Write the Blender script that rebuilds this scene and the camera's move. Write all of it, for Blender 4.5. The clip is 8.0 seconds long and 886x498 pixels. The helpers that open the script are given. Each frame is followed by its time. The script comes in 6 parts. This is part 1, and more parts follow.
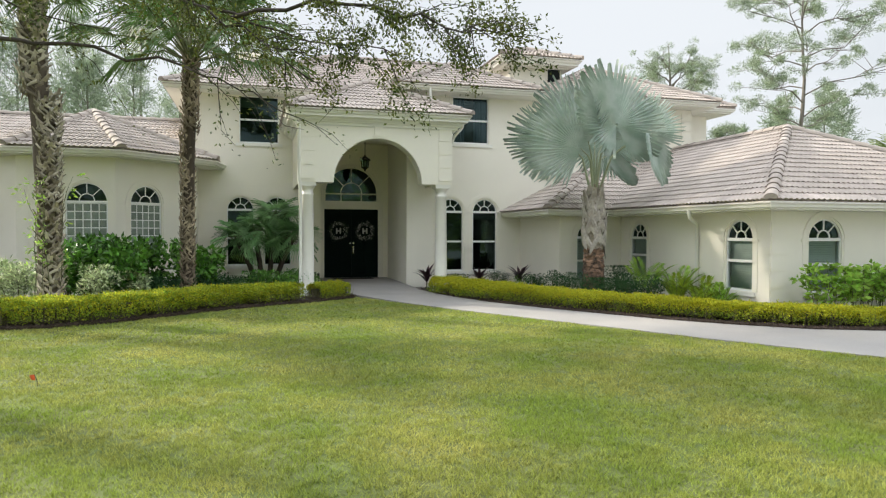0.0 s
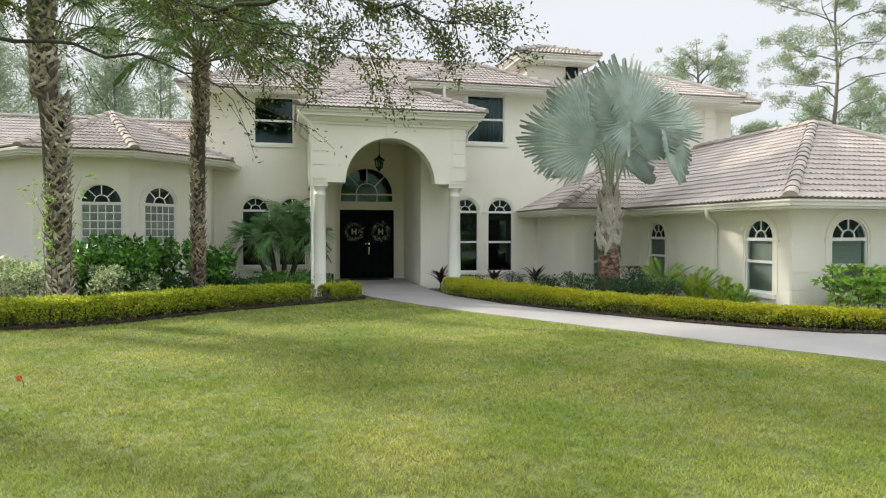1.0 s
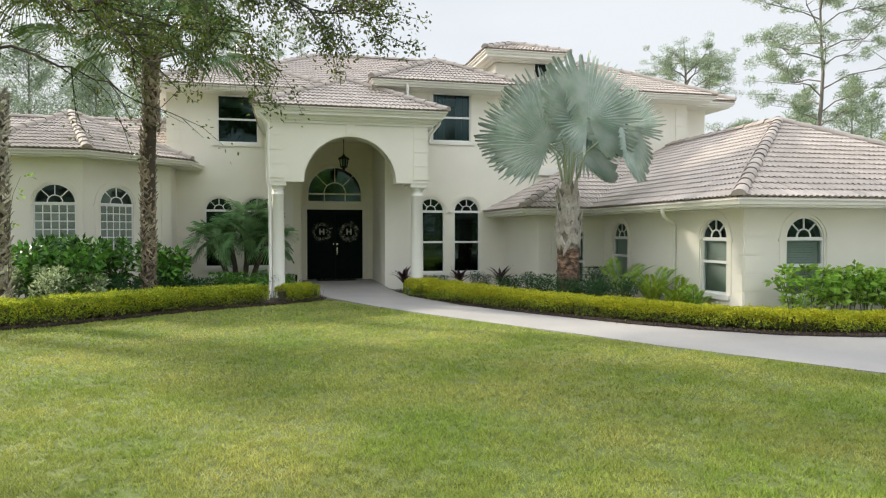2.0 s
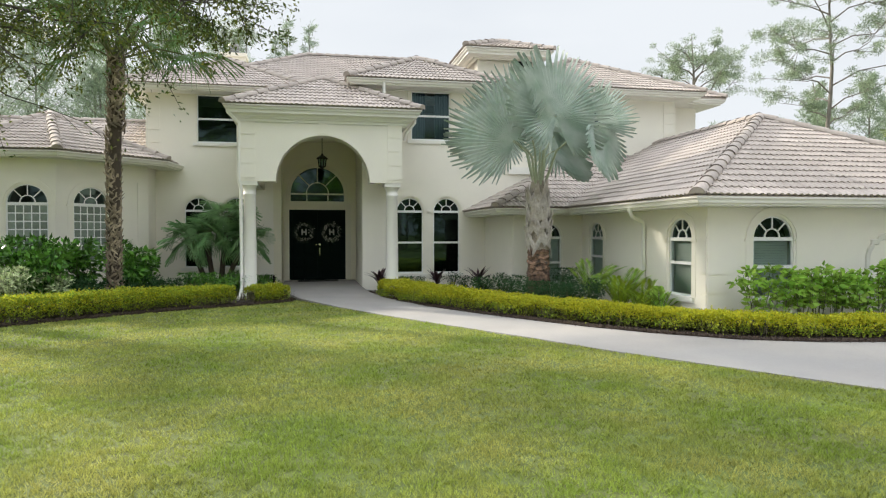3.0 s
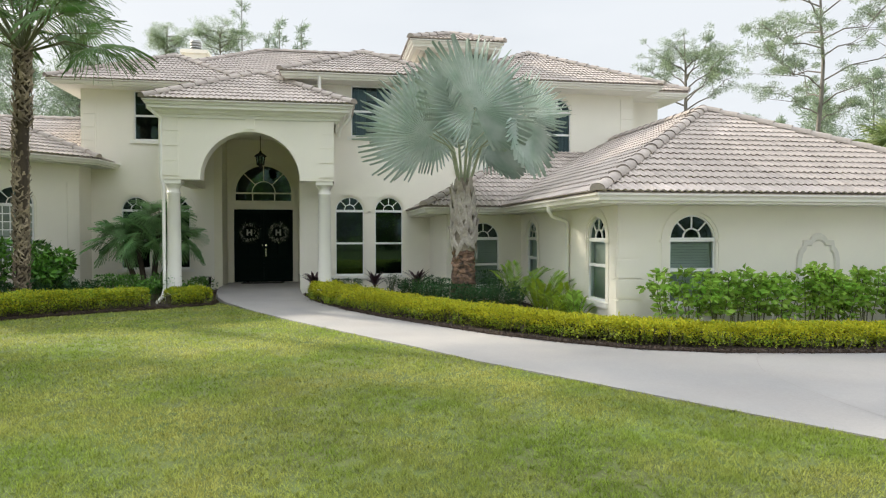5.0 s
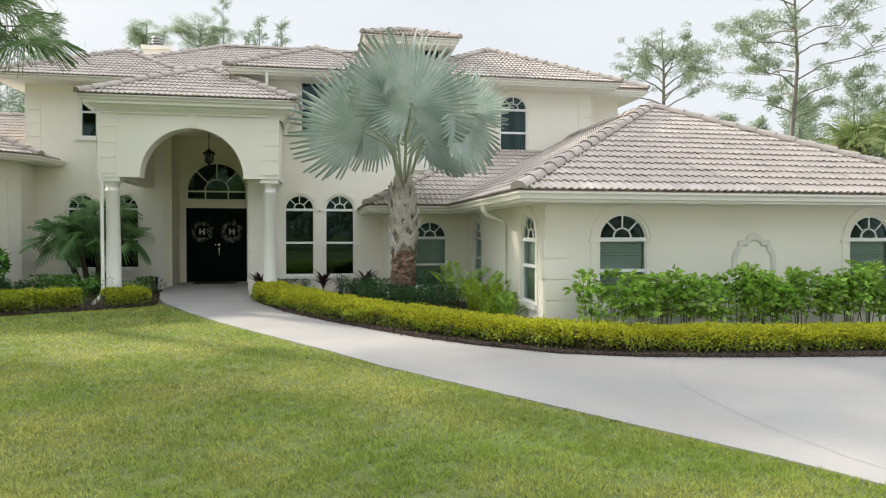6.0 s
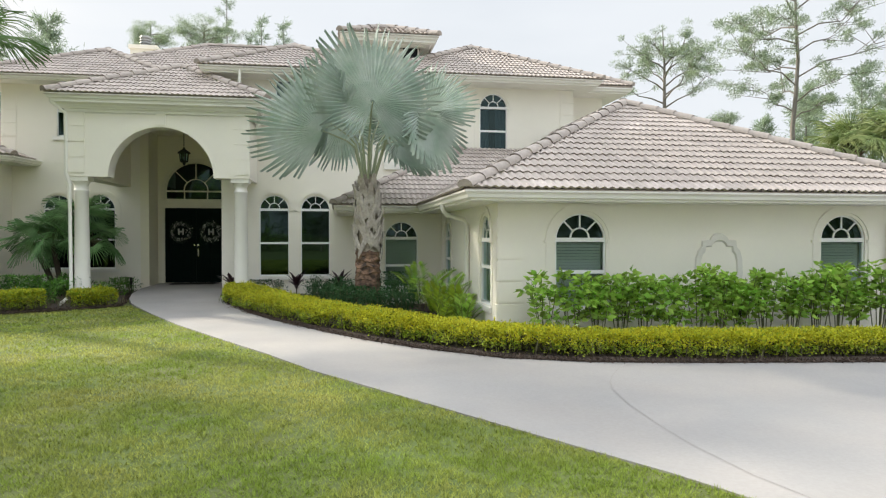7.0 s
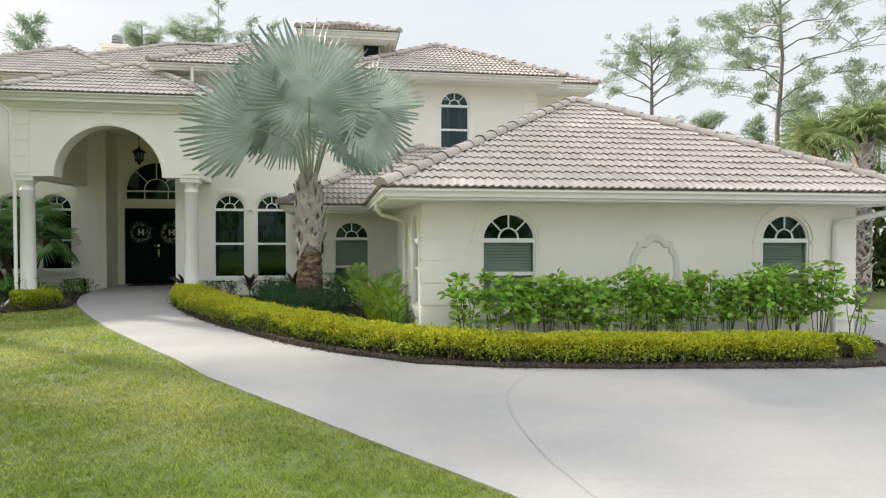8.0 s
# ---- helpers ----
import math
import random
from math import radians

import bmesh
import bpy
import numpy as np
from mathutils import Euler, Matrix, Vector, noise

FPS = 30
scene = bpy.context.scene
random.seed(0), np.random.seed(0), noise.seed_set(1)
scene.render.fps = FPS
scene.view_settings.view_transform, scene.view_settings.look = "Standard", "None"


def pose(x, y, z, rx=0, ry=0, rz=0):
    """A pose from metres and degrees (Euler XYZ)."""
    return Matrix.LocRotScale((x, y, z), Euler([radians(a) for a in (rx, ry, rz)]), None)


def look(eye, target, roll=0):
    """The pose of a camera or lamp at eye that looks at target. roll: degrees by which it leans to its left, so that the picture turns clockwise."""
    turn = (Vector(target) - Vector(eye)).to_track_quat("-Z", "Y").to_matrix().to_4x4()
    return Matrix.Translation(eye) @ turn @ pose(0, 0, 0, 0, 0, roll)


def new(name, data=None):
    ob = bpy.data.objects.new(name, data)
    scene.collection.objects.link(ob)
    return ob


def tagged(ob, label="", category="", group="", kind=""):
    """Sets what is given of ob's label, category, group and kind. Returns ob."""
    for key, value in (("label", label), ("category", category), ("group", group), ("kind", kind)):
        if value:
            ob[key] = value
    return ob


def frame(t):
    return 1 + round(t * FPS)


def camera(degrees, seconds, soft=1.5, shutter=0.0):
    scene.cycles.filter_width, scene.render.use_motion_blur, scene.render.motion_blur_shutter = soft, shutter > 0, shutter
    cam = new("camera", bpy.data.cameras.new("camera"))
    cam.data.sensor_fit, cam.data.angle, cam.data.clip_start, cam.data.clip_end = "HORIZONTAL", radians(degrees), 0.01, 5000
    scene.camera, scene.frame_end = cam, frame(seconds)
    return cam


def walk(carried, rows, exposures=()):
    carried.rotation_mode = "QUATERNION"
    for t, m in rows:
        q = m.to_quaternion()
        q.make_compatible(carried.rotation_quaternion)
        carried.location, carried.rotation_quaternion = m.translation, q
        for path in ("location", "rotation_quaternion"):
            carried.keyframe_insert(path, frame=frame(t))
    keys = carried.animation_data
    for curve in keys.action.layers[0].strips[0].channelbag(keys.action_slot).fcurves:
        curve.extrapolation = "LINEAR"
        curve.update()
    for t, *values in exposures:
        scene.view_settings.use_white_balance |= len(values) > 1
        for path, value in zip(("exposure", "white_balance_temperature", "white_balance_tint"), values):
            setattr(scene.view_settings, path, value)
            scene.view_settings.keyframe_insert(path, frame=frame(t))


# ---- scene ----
cam = camera(66.8, 8.0, soft=1.2)
PATH = [
    (0, (0.701, -0.806, 1.839), (1.237, 1.12, 1.789), 0.2),
    (0.5, (0.937, -0.714, 1.828), (1.433, 1.223, 1.781), 0.1),
    (1, (1.228, -0.66, 1.82), (1.679, 1.288, 1.773), 0.1),
    (1.5, (1.774, -0.62, 1.827), (2.243, 1.323, 1.779), 0.0),
    (3, (3.782, -0.57, 1.808), (4.165, 1.392, 1.763), 0.0),
    (3.5, (4.525, -0.505, 1.792), (4.916, 1.457, 1.75), 0.1),
    (4, (5.149, -0.389, 1.794), (5.555, 1.568, 1.752), 0.1),
    (4.5, (5.614, -0.242, 1.796), (5.946, 1.73, 1.754), 0.0),
    (6, (7.444, 0.055, 1.796), (7.794, 2.024, 1.752), 0.1),
    (6.5, (8.017, 0.121, 1.802), (8.382, 2.087, 1.758), 0.1),
    (7, (8.529, 0.224, 1.794), (8.841, 2.199, 1.751), 0.1),
    (7.5, (9.189, 0.326, 1.79), (9.493, 2.303, 1.749), 0.1),
    (8, (9.876, 0.383, 1.792), (10.175, 2.36, 1.751), 0.1),
]
walk(cam, [(t, look(eye, target, roll)) for t, eye, target, roll in PATH])


# ---- world, sun, exposure ----
SUN_AZ, SUN_EL = 49.0, 26.0     # degrees from +y towards -x, and above the horizon
world = bpy.data.worlds.new("sky")
scene.world = world
world.use_nodes = True
wt = world.node_tree
wt.nodes.clear()
w_out = wt.nodes.new("ShaderNodeOutputWorld")
w_bg = wt.nodes.new("ShaderNodeBackground")
w_sky = wt.nodes.new("ShaderNodeTexSky")
w_sky.sky_type = 'NISHITA'
w_sky.sun_disc = False
w_sky.sun_elevation = radians(SUN_EL)
w_sky.sun_rotation = radians(-SUN_AZ)
w_sky.dust_density = 4.0
w_sky.air_density = 1.2
w_tc = wt.nodes.new("ShaderNodeTexCoord")
w_map = wt.nodes.new("ShaderNodeMapping")
w_map.inputs["Scale"].default_value = (1.0, 1.0, 3.5)
w_noise = wt.nodes.new("ShaderNodeTexNoise")
w_noise.inputs["Scale"].default_value = 1.6
w_noise.inputs["Detail"].default_value = 6.0
w_ramp = wt.nodes.new("ShaderNodeMapRange")
w_ramp.inputs["From Min"].default_value = 0.30
w_ramp.inputs["From Max"].default_value = 0.62
w_ramp.inputs["To Min"].default_value = 0.72
w_ramp.inputs["To Max"].default_value = 0.97
w_mix = wt.nodes.new("ShaderNodeMix")
w_mix.data_type = 'RGBA'
w_mix.inputs["B"].default_value = (6.55, 6.85, 7.2, 1)
wt.links.new(w_tc.outputs["Generated"], w_map.inputs["Vector"])
wt.links.new(w_map.outputs["Vector"], w_noise.inputs["Vector"])
wt.links.new(w_noise.outputs["Fac"], w_ramp.inputs["Value"])
wt.links.new(w_ramp.outputs["Result"], w_mix.inputs["Factor"])
wt.links.new(w_sky.outputs["Color"], w_mix.inputs["A"])
w_sep = wt.nodes.new("ShaderNodeSeparateXYZ")
wt.links.new(w_tc.outputs["Generated"], w_sep.inputs["Vector"])
w_up = wt.nodes.new("ShaderNodeMapRange")      # an overcast sky is brightest overhead
w_up.interpolation_type = 'SMOOTHSTEP'
w_up.inputs["From Min"].default_value, w_up.inputs["From Max"].default_value = 0.30, 0.80
w_up.inputs["To Min"].default_value, w_up.inputs["To Max"].default_value = 1.0, 2.4
wt.links.new(w_sep.outputs["Z"], w_up.inputs["Value"])
w_mul = wt.nodes.new("ShaderNodeMix")
w_mul.data_type = 'RGBA'
w_mul.blend_type = 'MULTIPLY'
w_mul.inputs["Factor"].default_value = 1.0
wt.links.new(w_mix.outputs["Result"], w_mul.inputs["A"])
wt.links.new(w_up.outputs["Result"], w_mul.inputs["B"])
wt.links.new(w_mul.outputs["Result"], w_bg.inputs["Color"])
wt.links.new(w_bg.outputs["Background"], w_out.inputs["Surface"])
w_bg.inputs["Strength"].default_value = 0.1

sun_data = bpy.data.lights.new("sun", 'SUN')
sun_data.energy = 5.0
sun_data.angle = radians(3.0)
sun_data.color = (1.0, 0.92, 0.77)
sun = new("sun", sun_data)
to_sun = Vector((-math.sin(radians(SUN_AZ)) * math.cos(radians(SUN_EL)), math.cos(radians(SUN_AZ)) * math.cos(radians(SUN_EL)), math.sin(radians(SUN_EL))))
sun.matrix_world = look(to_sun * 60, (0, 0, 0))
scene.view_settings.exposure = 0.42


# ---- materials ----
def material(name, base, rough=0.7, metal=0.0, grain=0.0, grain_scale=40.0, stain=0.0, stain_scale=1.2, bump=0.0, bump_scale=60.0,
             per_object=0.0, per_island=0.0, hue=None, stretch=(1, 1, 1), spec=0.5, sheer=0.0, mottle=False):
    """A painted, stuccoed, leafy or mineral surface: a base colour with fine grain, broad stains, relief and a spread from piece to piece."""
    m = bpy.data.materials.new(name)
    m.use_nodes = True
    nt = m.node_tree
    n, l = nt.nodes, nt.links
    b = n["Principled BSDF"]
    b.inputs["Roughness"].default_value = rough
    b.inputs["Metallic"].default_value = metal
    b.inputs["Specular IOR Level"].default_value = spec
    tc = n.new("ShaderNodeTexCoord")
    mp = n.new("ShaderNodeMapping")
    mp.inputs["Scale"].default_value = stretch
    l.new(tc.outputs["Object"], mp.inputs["Vector"])
    value = None

    def add(sock, low, high):
        nonlocal value
        r = n.new("ShaderNodeMapRange")
        r.inputs["To Min"].default_value, r.inputs["To Max"].default_value = low, high
        l.new(sock, r.inputs["Value"])
        if value is None:
            value = r.outputs["Result"]
        else:
            k = n.new("ShaderNodeMath")
            k.operation = 'MULTIPLY'
            l.new(value, k.inputs[0])
            l.new(r.outputs["Result"], k.inputs[1])
            value = k.outputs[0]
    if grain:
        t = n.new("ShaderNodeTexNoise")
        t.inputs["Scale"].default_value, t.inputs["Detail"].default_value = grain_scale, 5.0
        l.new(mp.outputs["Vector"], t.inputs["Vector"])
        add(t.outputs["Fac"], 1 - 2 * grain, 1 + 2 * grain)
    if stain:
        t = n.new("ShaderNodeTexNoise")
        t.inputs["Scale"].default_value, t.inputs["Detail"].default_value = stain_scale, 4.0
        l.new(mp.outputs["Vector"], t.inputs["Vector"])
        add(t.outputs["Fac"], 1 - 2 * stain, 1 + 2 * stain)
    if per_object:
        o = n.new("ShaderNodeObjectInfo")
        add(o.outputs["Random"], 1 - per_object, 1 + per_object)
    if per_island:
        g = n.new("ShaderNodeNewGeometry")
        add(g.outputs["Random Per Island"], 1 - per_island, 1 + per_island)
    colour = n.new("ShaderNodeMix")
    colour.data_type = 'RGBA'
    colour.blend_type = 'MULTIPLY'
    colour.inputs["Factor"].default_value = 1.0
    colour.inputs["A"].default_value = (*base, 1)
    colour.inputs["B"].default_value = (1, 1, 1, 1)
    if hue is not None:
        h = n.new("ShaderNodeMix")
        h.data_type = 'RGBA'
        h.inputs["A"].default_value, h.inputs["B"].default_value = (*base, 1), (*hue, 1)
        if per_island and not mottle:
            g2 = n.new("ShaderNodeNewGeometry")
            w2 = n.new("ShaderNodeTexWhiteNoise")
            w2.noise_dimensions = '1D'
            l.new(g2.outputs["Random Per Island"], w2.inputs["W"])
            t2 = n.new("ShaderNodeTexNoise")
            t2.inputs["Scale"].default_value = 1.7
            l.new(mp.outputs["Vector"], t2.inputs["Vector"])
            av = n.new("ShaderNodeMath")
            av.operation = 'MULTIPLY_ADD'
            av.inputs[1].default_value = 0.55
            l.new(w2.outputs["Value"], av.inputs[0])
            sh = n.new("ShaderNodeMapRange")
            sh.inputs["From Min"].default_value, sh.inputs["From Max"].default_value = 0.35, 0.65
            sh.inputs["To Min"].default_value, sh.inputs["To Max"].default_value = 0.0, 0.45
            l.new(t2.outputs["Fac"], sh.inputs["Value"])
            l.new(sh.outputs["Result"], av.inputs[2])
            l.new(av.outputs[0], h.inputs["Factor"])
        else:
            t2 = n.new("ShaderNodeTexNoise")
            t2.inputs["Scale"].default_value, t2.inputs["Detail"].default_value = stain_scale * 1.7, 6.0
            l.new(mp.outputs["Vector"], t2.inputs["Vector"])
            sh = n.new("ShaderNodeMapRange")
            sh.inputs["From Min"].default_value, sh.inputs["From Max"].default_value = 0.38, 0.66
            l.new(t2.outputs["Fac"], sh.inputs["Value"])
            l.new(sh.outputs["Result"], h.inputs["Factor"])
        l.new(h.outputs["Result"], colour.inputs["A"])
    if value is not None:
        l.new(value, colour.inputs["B"])
    l.new(colour.outputs["Result"], b.inputs["Base Color"])
    if bump:
        t = n.new("ShaderNodeTexNoise")
        t.inputs["Scale"].default_value, t.inputs["Detail"].default_value = bump_scale, 4.0
        l.new(mp.outputs["Vector"], t.inputs["Vector"])
        bp = n.new("ShaderNodeBump")
        bp.inputs["Strength"].default_value, bp.inputs["Distance"].default_value = bump, 0.01
        l.new(t.outputs["Fac"], bp.inputs["Height"])
        l.new(bp.outputs["Normal"], b.inputs["Normal"])
    if sheer:
        tr = n.new("ShaderNodeBsdfTranslucent")
        l.new(colour.outputs["Result"], tr.inputs["Color"])
        mx = n.new("ShaderNodeMixShader")
        mx.inputs[0].default_value = sheer
        l.new(b.outputs[0], mx.inputs[1])
        l.new(tr.outputs[0], mx.inputs[2])
        l.new(mx.outputs[0], n["Material Output"].inputs["Surface"])
    return m


def glass_material(name, tint):
    m = bpy.data.materials.new(name)
    m.use_nodes = True
    nt = m.node_tree
    n, l = nt.nodes, nt.links
    n.remove(n["Principled BSDF"])
    tr = n.new("ShaderNodeBsdfTransparent")
    tr.inputs["Color"].default_value = (*tint, 1)
    gl = n.new("ShaderNodeBsdfGlossy")
    gl.inputs["Roughness"].default_value = 0.03
    gl.inputs["Color"].default_value = (0.50, 0.74, 0.72, 1)
    fr = n.new("ShaderNodeFresnel")
    fr.inputs["IOR"].default_value = 1.72     # two panes reflect more than one
    mx = n.new("ShaderNodeMixShader")
    l.new(fr.outputs[0], mx.inputs[0])
    l.new(tr.outputs[0], mx.inputs[1])
    l.new(gl.outputs[0], mx.inputs[2])
    l.new(mx.outputs[0], n["Material Output"].inputs["Surface"])
    return m


STUCCO = material("cream_stucco", (0.86, 0.83, 0.735), 0.88, grain=0.03, grain_scale=90, stain=0.035, stain_scale=0.7, bump=0.35, bump_scale=140)
# same stucco with the entrance recess's warm bounced light put into its colour
WARM = material("bounce_tinted_stucco", (0.83, 0.79, 0.64), 0.88, grain=0.03, grain_scale=90, stain=0.04, stain_scale=0.8, bump=0.35, bump_scale=140)
TRIM = material("white_painted_trim", (0.82, 0.81, 0.75), 0.6, grain=0.015, stain=0.03, stain_scale=2.0)
CREAM = material("cream_painted_trim", (0.78, 0.74, 0.61), 0.65, grain=0.015, stain=0.03, stain_scale=2.0)
WHITE = material("white_window_frame", (0.84, 0.85, 0.84), 0.35, stain=0.02)
TILE = material("clay_concrete_tile", (0.415, 0.36, 0.318), 0.85, grain=0.10, grain_scale=22, stain=0.10, stain_scale=0.9, bump=0.3, bump_scale=80,
                per_object=0.07, per_island=0.08, hue=(0.49, 0.43, 0.39))
CAP = material("weathered_cap_tile", (0.43, 0.375, 0.335), 0.88, grain=0.12, grain_scale=18, stain=0.12, bump=0.3, per_object=0.14)
DARK = material("painted_interior_shade", (0.007, 0.012, 0.014), 0.9, grain=0.1)
GLASS = glass_material("window_glass", (0.11, 0.16, 0.17))
DIM_GLASS = glass_material("tinted_window_glass", (0.42, 0.48, 0.50))
BLIND_GLASS = glass_material("clear_window_glass", (0.80, 0.86, 0.84))
BLACK = material("black_painted_door", (0.004, 0.010, 0.008), 0.5, spec=0.03, grain=0.05, stain=0.08)
IRON = material("black_iron", (0.015, 0.014, 0.013), 0.45, metal=0.6, grain=0.1)
CHROME = material("satin_nickel", (0.75, 0.74, 0.72), 0.22, metal=1.0, stain=0.05)
LINEN = material("pale_blind", (0.50, 0.55, 0.51), 0.7, grain=0.03)
CURTAIN = material("blue_grey_curtain", (0.10, 0.14, 0.17), 0.9, grain=0.05)
BLOCKS = material("glass_block", (0.21, 0.255, 0.215), 0.10, grain=0.12, grain_scale=14, stain=0.1, stain_scale=5, bump=0.6, bump_scale=24, per_object=0.22)
CONCRETE = material("pale_concrete", (0.297, 0.287, 0.278), 0.85, grain=0.05, grain_scale=30, stain=0.10, stain_scale=0.5, bump=0.15, bump_scale=120, hue=(0.33, 0.31, 0.292))
MULCH = material("dark_bark_mulch", (0.050, 0.035, 0.026), 0.95, grain=0.25, grain_scale=45, stain=0.15, stain_scale=2, bump=1.0, bump_scale=50)
CHIP = material("mulch_chip", (0.065, 0.045, 0.033), 0.95, per_island=0.6)
SOIL = material("lawn_soil", (0.11, 0.15, 0.035), 0.95, grain=0.22, grain_scale=9, stain=0.16, stain_scale=0.35, bump=0.8, bump_scale=35, hue=(0.14, 0.155, 0.05))
GRASS = material("grass_blade", (0.238, 0.316, 0.050), 0.6, per_island=0.30, stain=0.20, stain_scale=0.4, grain=0.20, grain_scale=11.0, hue=(0.43, 0.425, 0.115), spec=0.12, sheer=0.35, mottle=True)


# ---- mesh tools ----
class Mesh:
    """Collects vertices and faces of one part."""

    def __init__(self):
        self.v, self.f, self.smooth = [], [], []

    def add(self, verts, faces, smooth=False):
        k = len(self.v)
        self.v.extend(tuple(p) for p in verts)
        self.f.extend(tuple(i + k for i in f) for f in faces)
        self.smooth.extend([smooth] * len(faces))
        return self

    def box(self, x0, x1, y0, y1, z0, z1, m=None):
        p = [Vector((x, y, z)) for z in (z0, z1) for y in (y0, y1) for x in (x0, x1)]
        if m is not None:
            p = [m @ q for q in p]
        return self.add(p, [(0, 2, 3, 1), (4, 5, 7, 6), (0, 1, 5, 4), (2, 6, 7, 3), (0, 4, 6, 2), (1, 3, 7, 5)])

    def slab(self, ring, thick):
        """A flat or sloping ring of points with its thickness downwards."""
        n = len(ring)
        low = [(p[0], p[1], p[2] - thick) for p in ring]
        return self.add(list(ring) + low, [tuple(range(n)), tuple(range(2 * n - 1, n - 1, -1))] + [(i, i + n, (i + 1) % n + n, (i + 1) % n) for i in range(n)])

    def tube(self, path, radii, sides=8, m=None, cap=True):
        path = [Vector(p) for p in path]
        rings = []
        side = None
        for i, p in enumerate(path):
            d = (path[min(i + 1, len(path) - 1)] - path[max(i - 1, 0)]).normalized()
            if side is None:
                side = d.orthogonal().normalized()
            else:
                side = (side - d * side.dot(d)).normalized()
            up = d.cross(side)
            r = radii[i] if isinstance(radii, (list, tuple)) else radii
            rings.append([p + (side * math.cos(a) + up * math.sin(a)) * r for a in [2 * math.pi * k / sides for k in range(sides)]])
        verts = [q if m is None else m @ q for ring in rings for q in ring]
        faces = [(i * sides + k, i * sides + (k + 1) % sides, (i + 1) * sides + (k + 1) % sides, (i + 1) * sides + k)
                 for i in range(len(path) - 1) for k in range(sides)]
        self.add(verts, faces, True)
        if cap:
            n = len(path) - 1
            self.add([verts[k] for k in range(sides)], [tuple(range(sides - 1, -1, -1))])
            self.add([verts[n * sides + k] for k in range(sides)], [tuple(range(sides))])
        return self

    def lathe(self, profile, centre, sides=20):
        """profile: rows of radius and height."""
        cx, cy, cz = centre
        verts = [(cx + r * math.cos(2 * math.pi * k / sides), cy + r * math.sin(2 * math.pi * k / sides), cz + z) for r, z in profile for k in range(sides)]
        faces = [(i * sides + k, i * sides + (k + 1) % sides, (i + 1) * sides + (k + 1) % sides, (i + 1) * sides + k)
                 for i in range(len(profile) - 1) for k in range(sides)]
        return self.add(verts, faces, True)

    def sweep(self, path, profile, closed=False):
        """A moulding along a level path; profile rows are (outwards to the right of the way, up)."""
        n = len(path)
        rows = []
        for i in range(n):
            p = Vector(path[i]).to_2d()
            ds = []
            if closed or i > 0:
                ds.append((p - Vector(path[i - 1]).to_2d()).normalized())
            if closed or i < n - 1:
                ds.append((Vector(path[(i + 1) % n]).to_2d() - p).normalized())
            ns = [Vector((d.y, -d.x)) for d in ds]
            o = sum(ns, Vector((0, 0)))
            o = o / o.length
            o = o / max(0.35, o.dot(ns[0]))
            rows.append([(p.x + o.x * a, p.y + o.y * a, path[i][2] + b) for a, b in profile])
        k = len(profile)
        faces = []
        for i in range(n if closed else n - 1):
            j = (i + 1) % n
            for q in range(k - 1):
                faces.append((i * k + q, j * k + q, j * k + q + 1, i * k + q + 1))
        self.add([p for r in rows for p in r], faces)
        if not closed:
            self.add(rows[0], [tuple(range(k))])
            self.add(rows[-1], [tuple(range(k - 1, -1, -1))])
        return self

    def data(self, name, mat):
        me = bpy.data.meshes.new(name)
        me.from_pydata(self.v, [], self.f)
        me.polygons.foreach_set("use_smooth", self.smooth)
        me.materials.append(mat)
        me.update()
        return me


def part(name, mesh, mat, parent, label="", at=None):
    ob = new(name, mesh.data(name, mat) if isinstance(mesh, Mesh) else mesh)
    ob.parent = parent
    if at is not None:
        ob.matrix_local = at
    if label:
        ob["label"] = label
    return ob


def thing(name, label, category, group="", kind="", at=(0, 0, 0)):
    ob = new(name)
    ob.location = at
    return tagged(ob, label, category, group, kind)


def quads(name, corners, mat, tris=False):
    """Many loose faces at once: an array of n x 4 x 3 (or n x 3 x 3) corners."""
    c = np.asarray(corners, dtype=np.float32)
    n, k = c.shape[0], c.shape[1]
    me = bpy.data.meshes.new(name)
    me.vertices.add(n * k)
    me.vertices.foreach_set("co", c.reshape(-1))
    me.loops.add(n * k)
    me.loops.foreach_set("vertex_index", np.arange(n * k, dtype=np.int32))
    me.polygons.add(n)
    me.polygons.foreach_set("loop_start", np.arange(0, n * k, k, dtype=np.int32))
    me.materials.append(mat)
    me.update(calc_edges=True)
    me.validate()
    return me


def leaf_quads(rng, points, outward, length, width, spread=0.9, droop=0.0, fold=0.0):
    """Diamond leaves at points (n x 3), set roughly along outward (n x 3)."""
    n = len(points)
    d = outward + rng.normal(0, spread, (n, 3))
    d[:, 2] -= droop
    d /= np.linalg.norm(d, axis=1)[:, None] + 1e-9
    s = np.cross(d, rng.normal(0, 1, (n, 3)))
    s /= np.linalg.norm(s, axis=1)[:, None] + 1e-9
    up = np.cross(s, d)
    L = (length * rng.uniform(0.6, 1.25, n))[:, None]
    W = (width * rng.uniform(0.7, 1.2, n))[:, None]
    mid = points + d * L * 0.45 + up * L * fold
    return np.stack([points, mid + s * W, points + d * L, mid - s * W], axis=1)


# ---- ground ----
def flat(ring, z):
    return [(x, y, z) for x, y in ring]


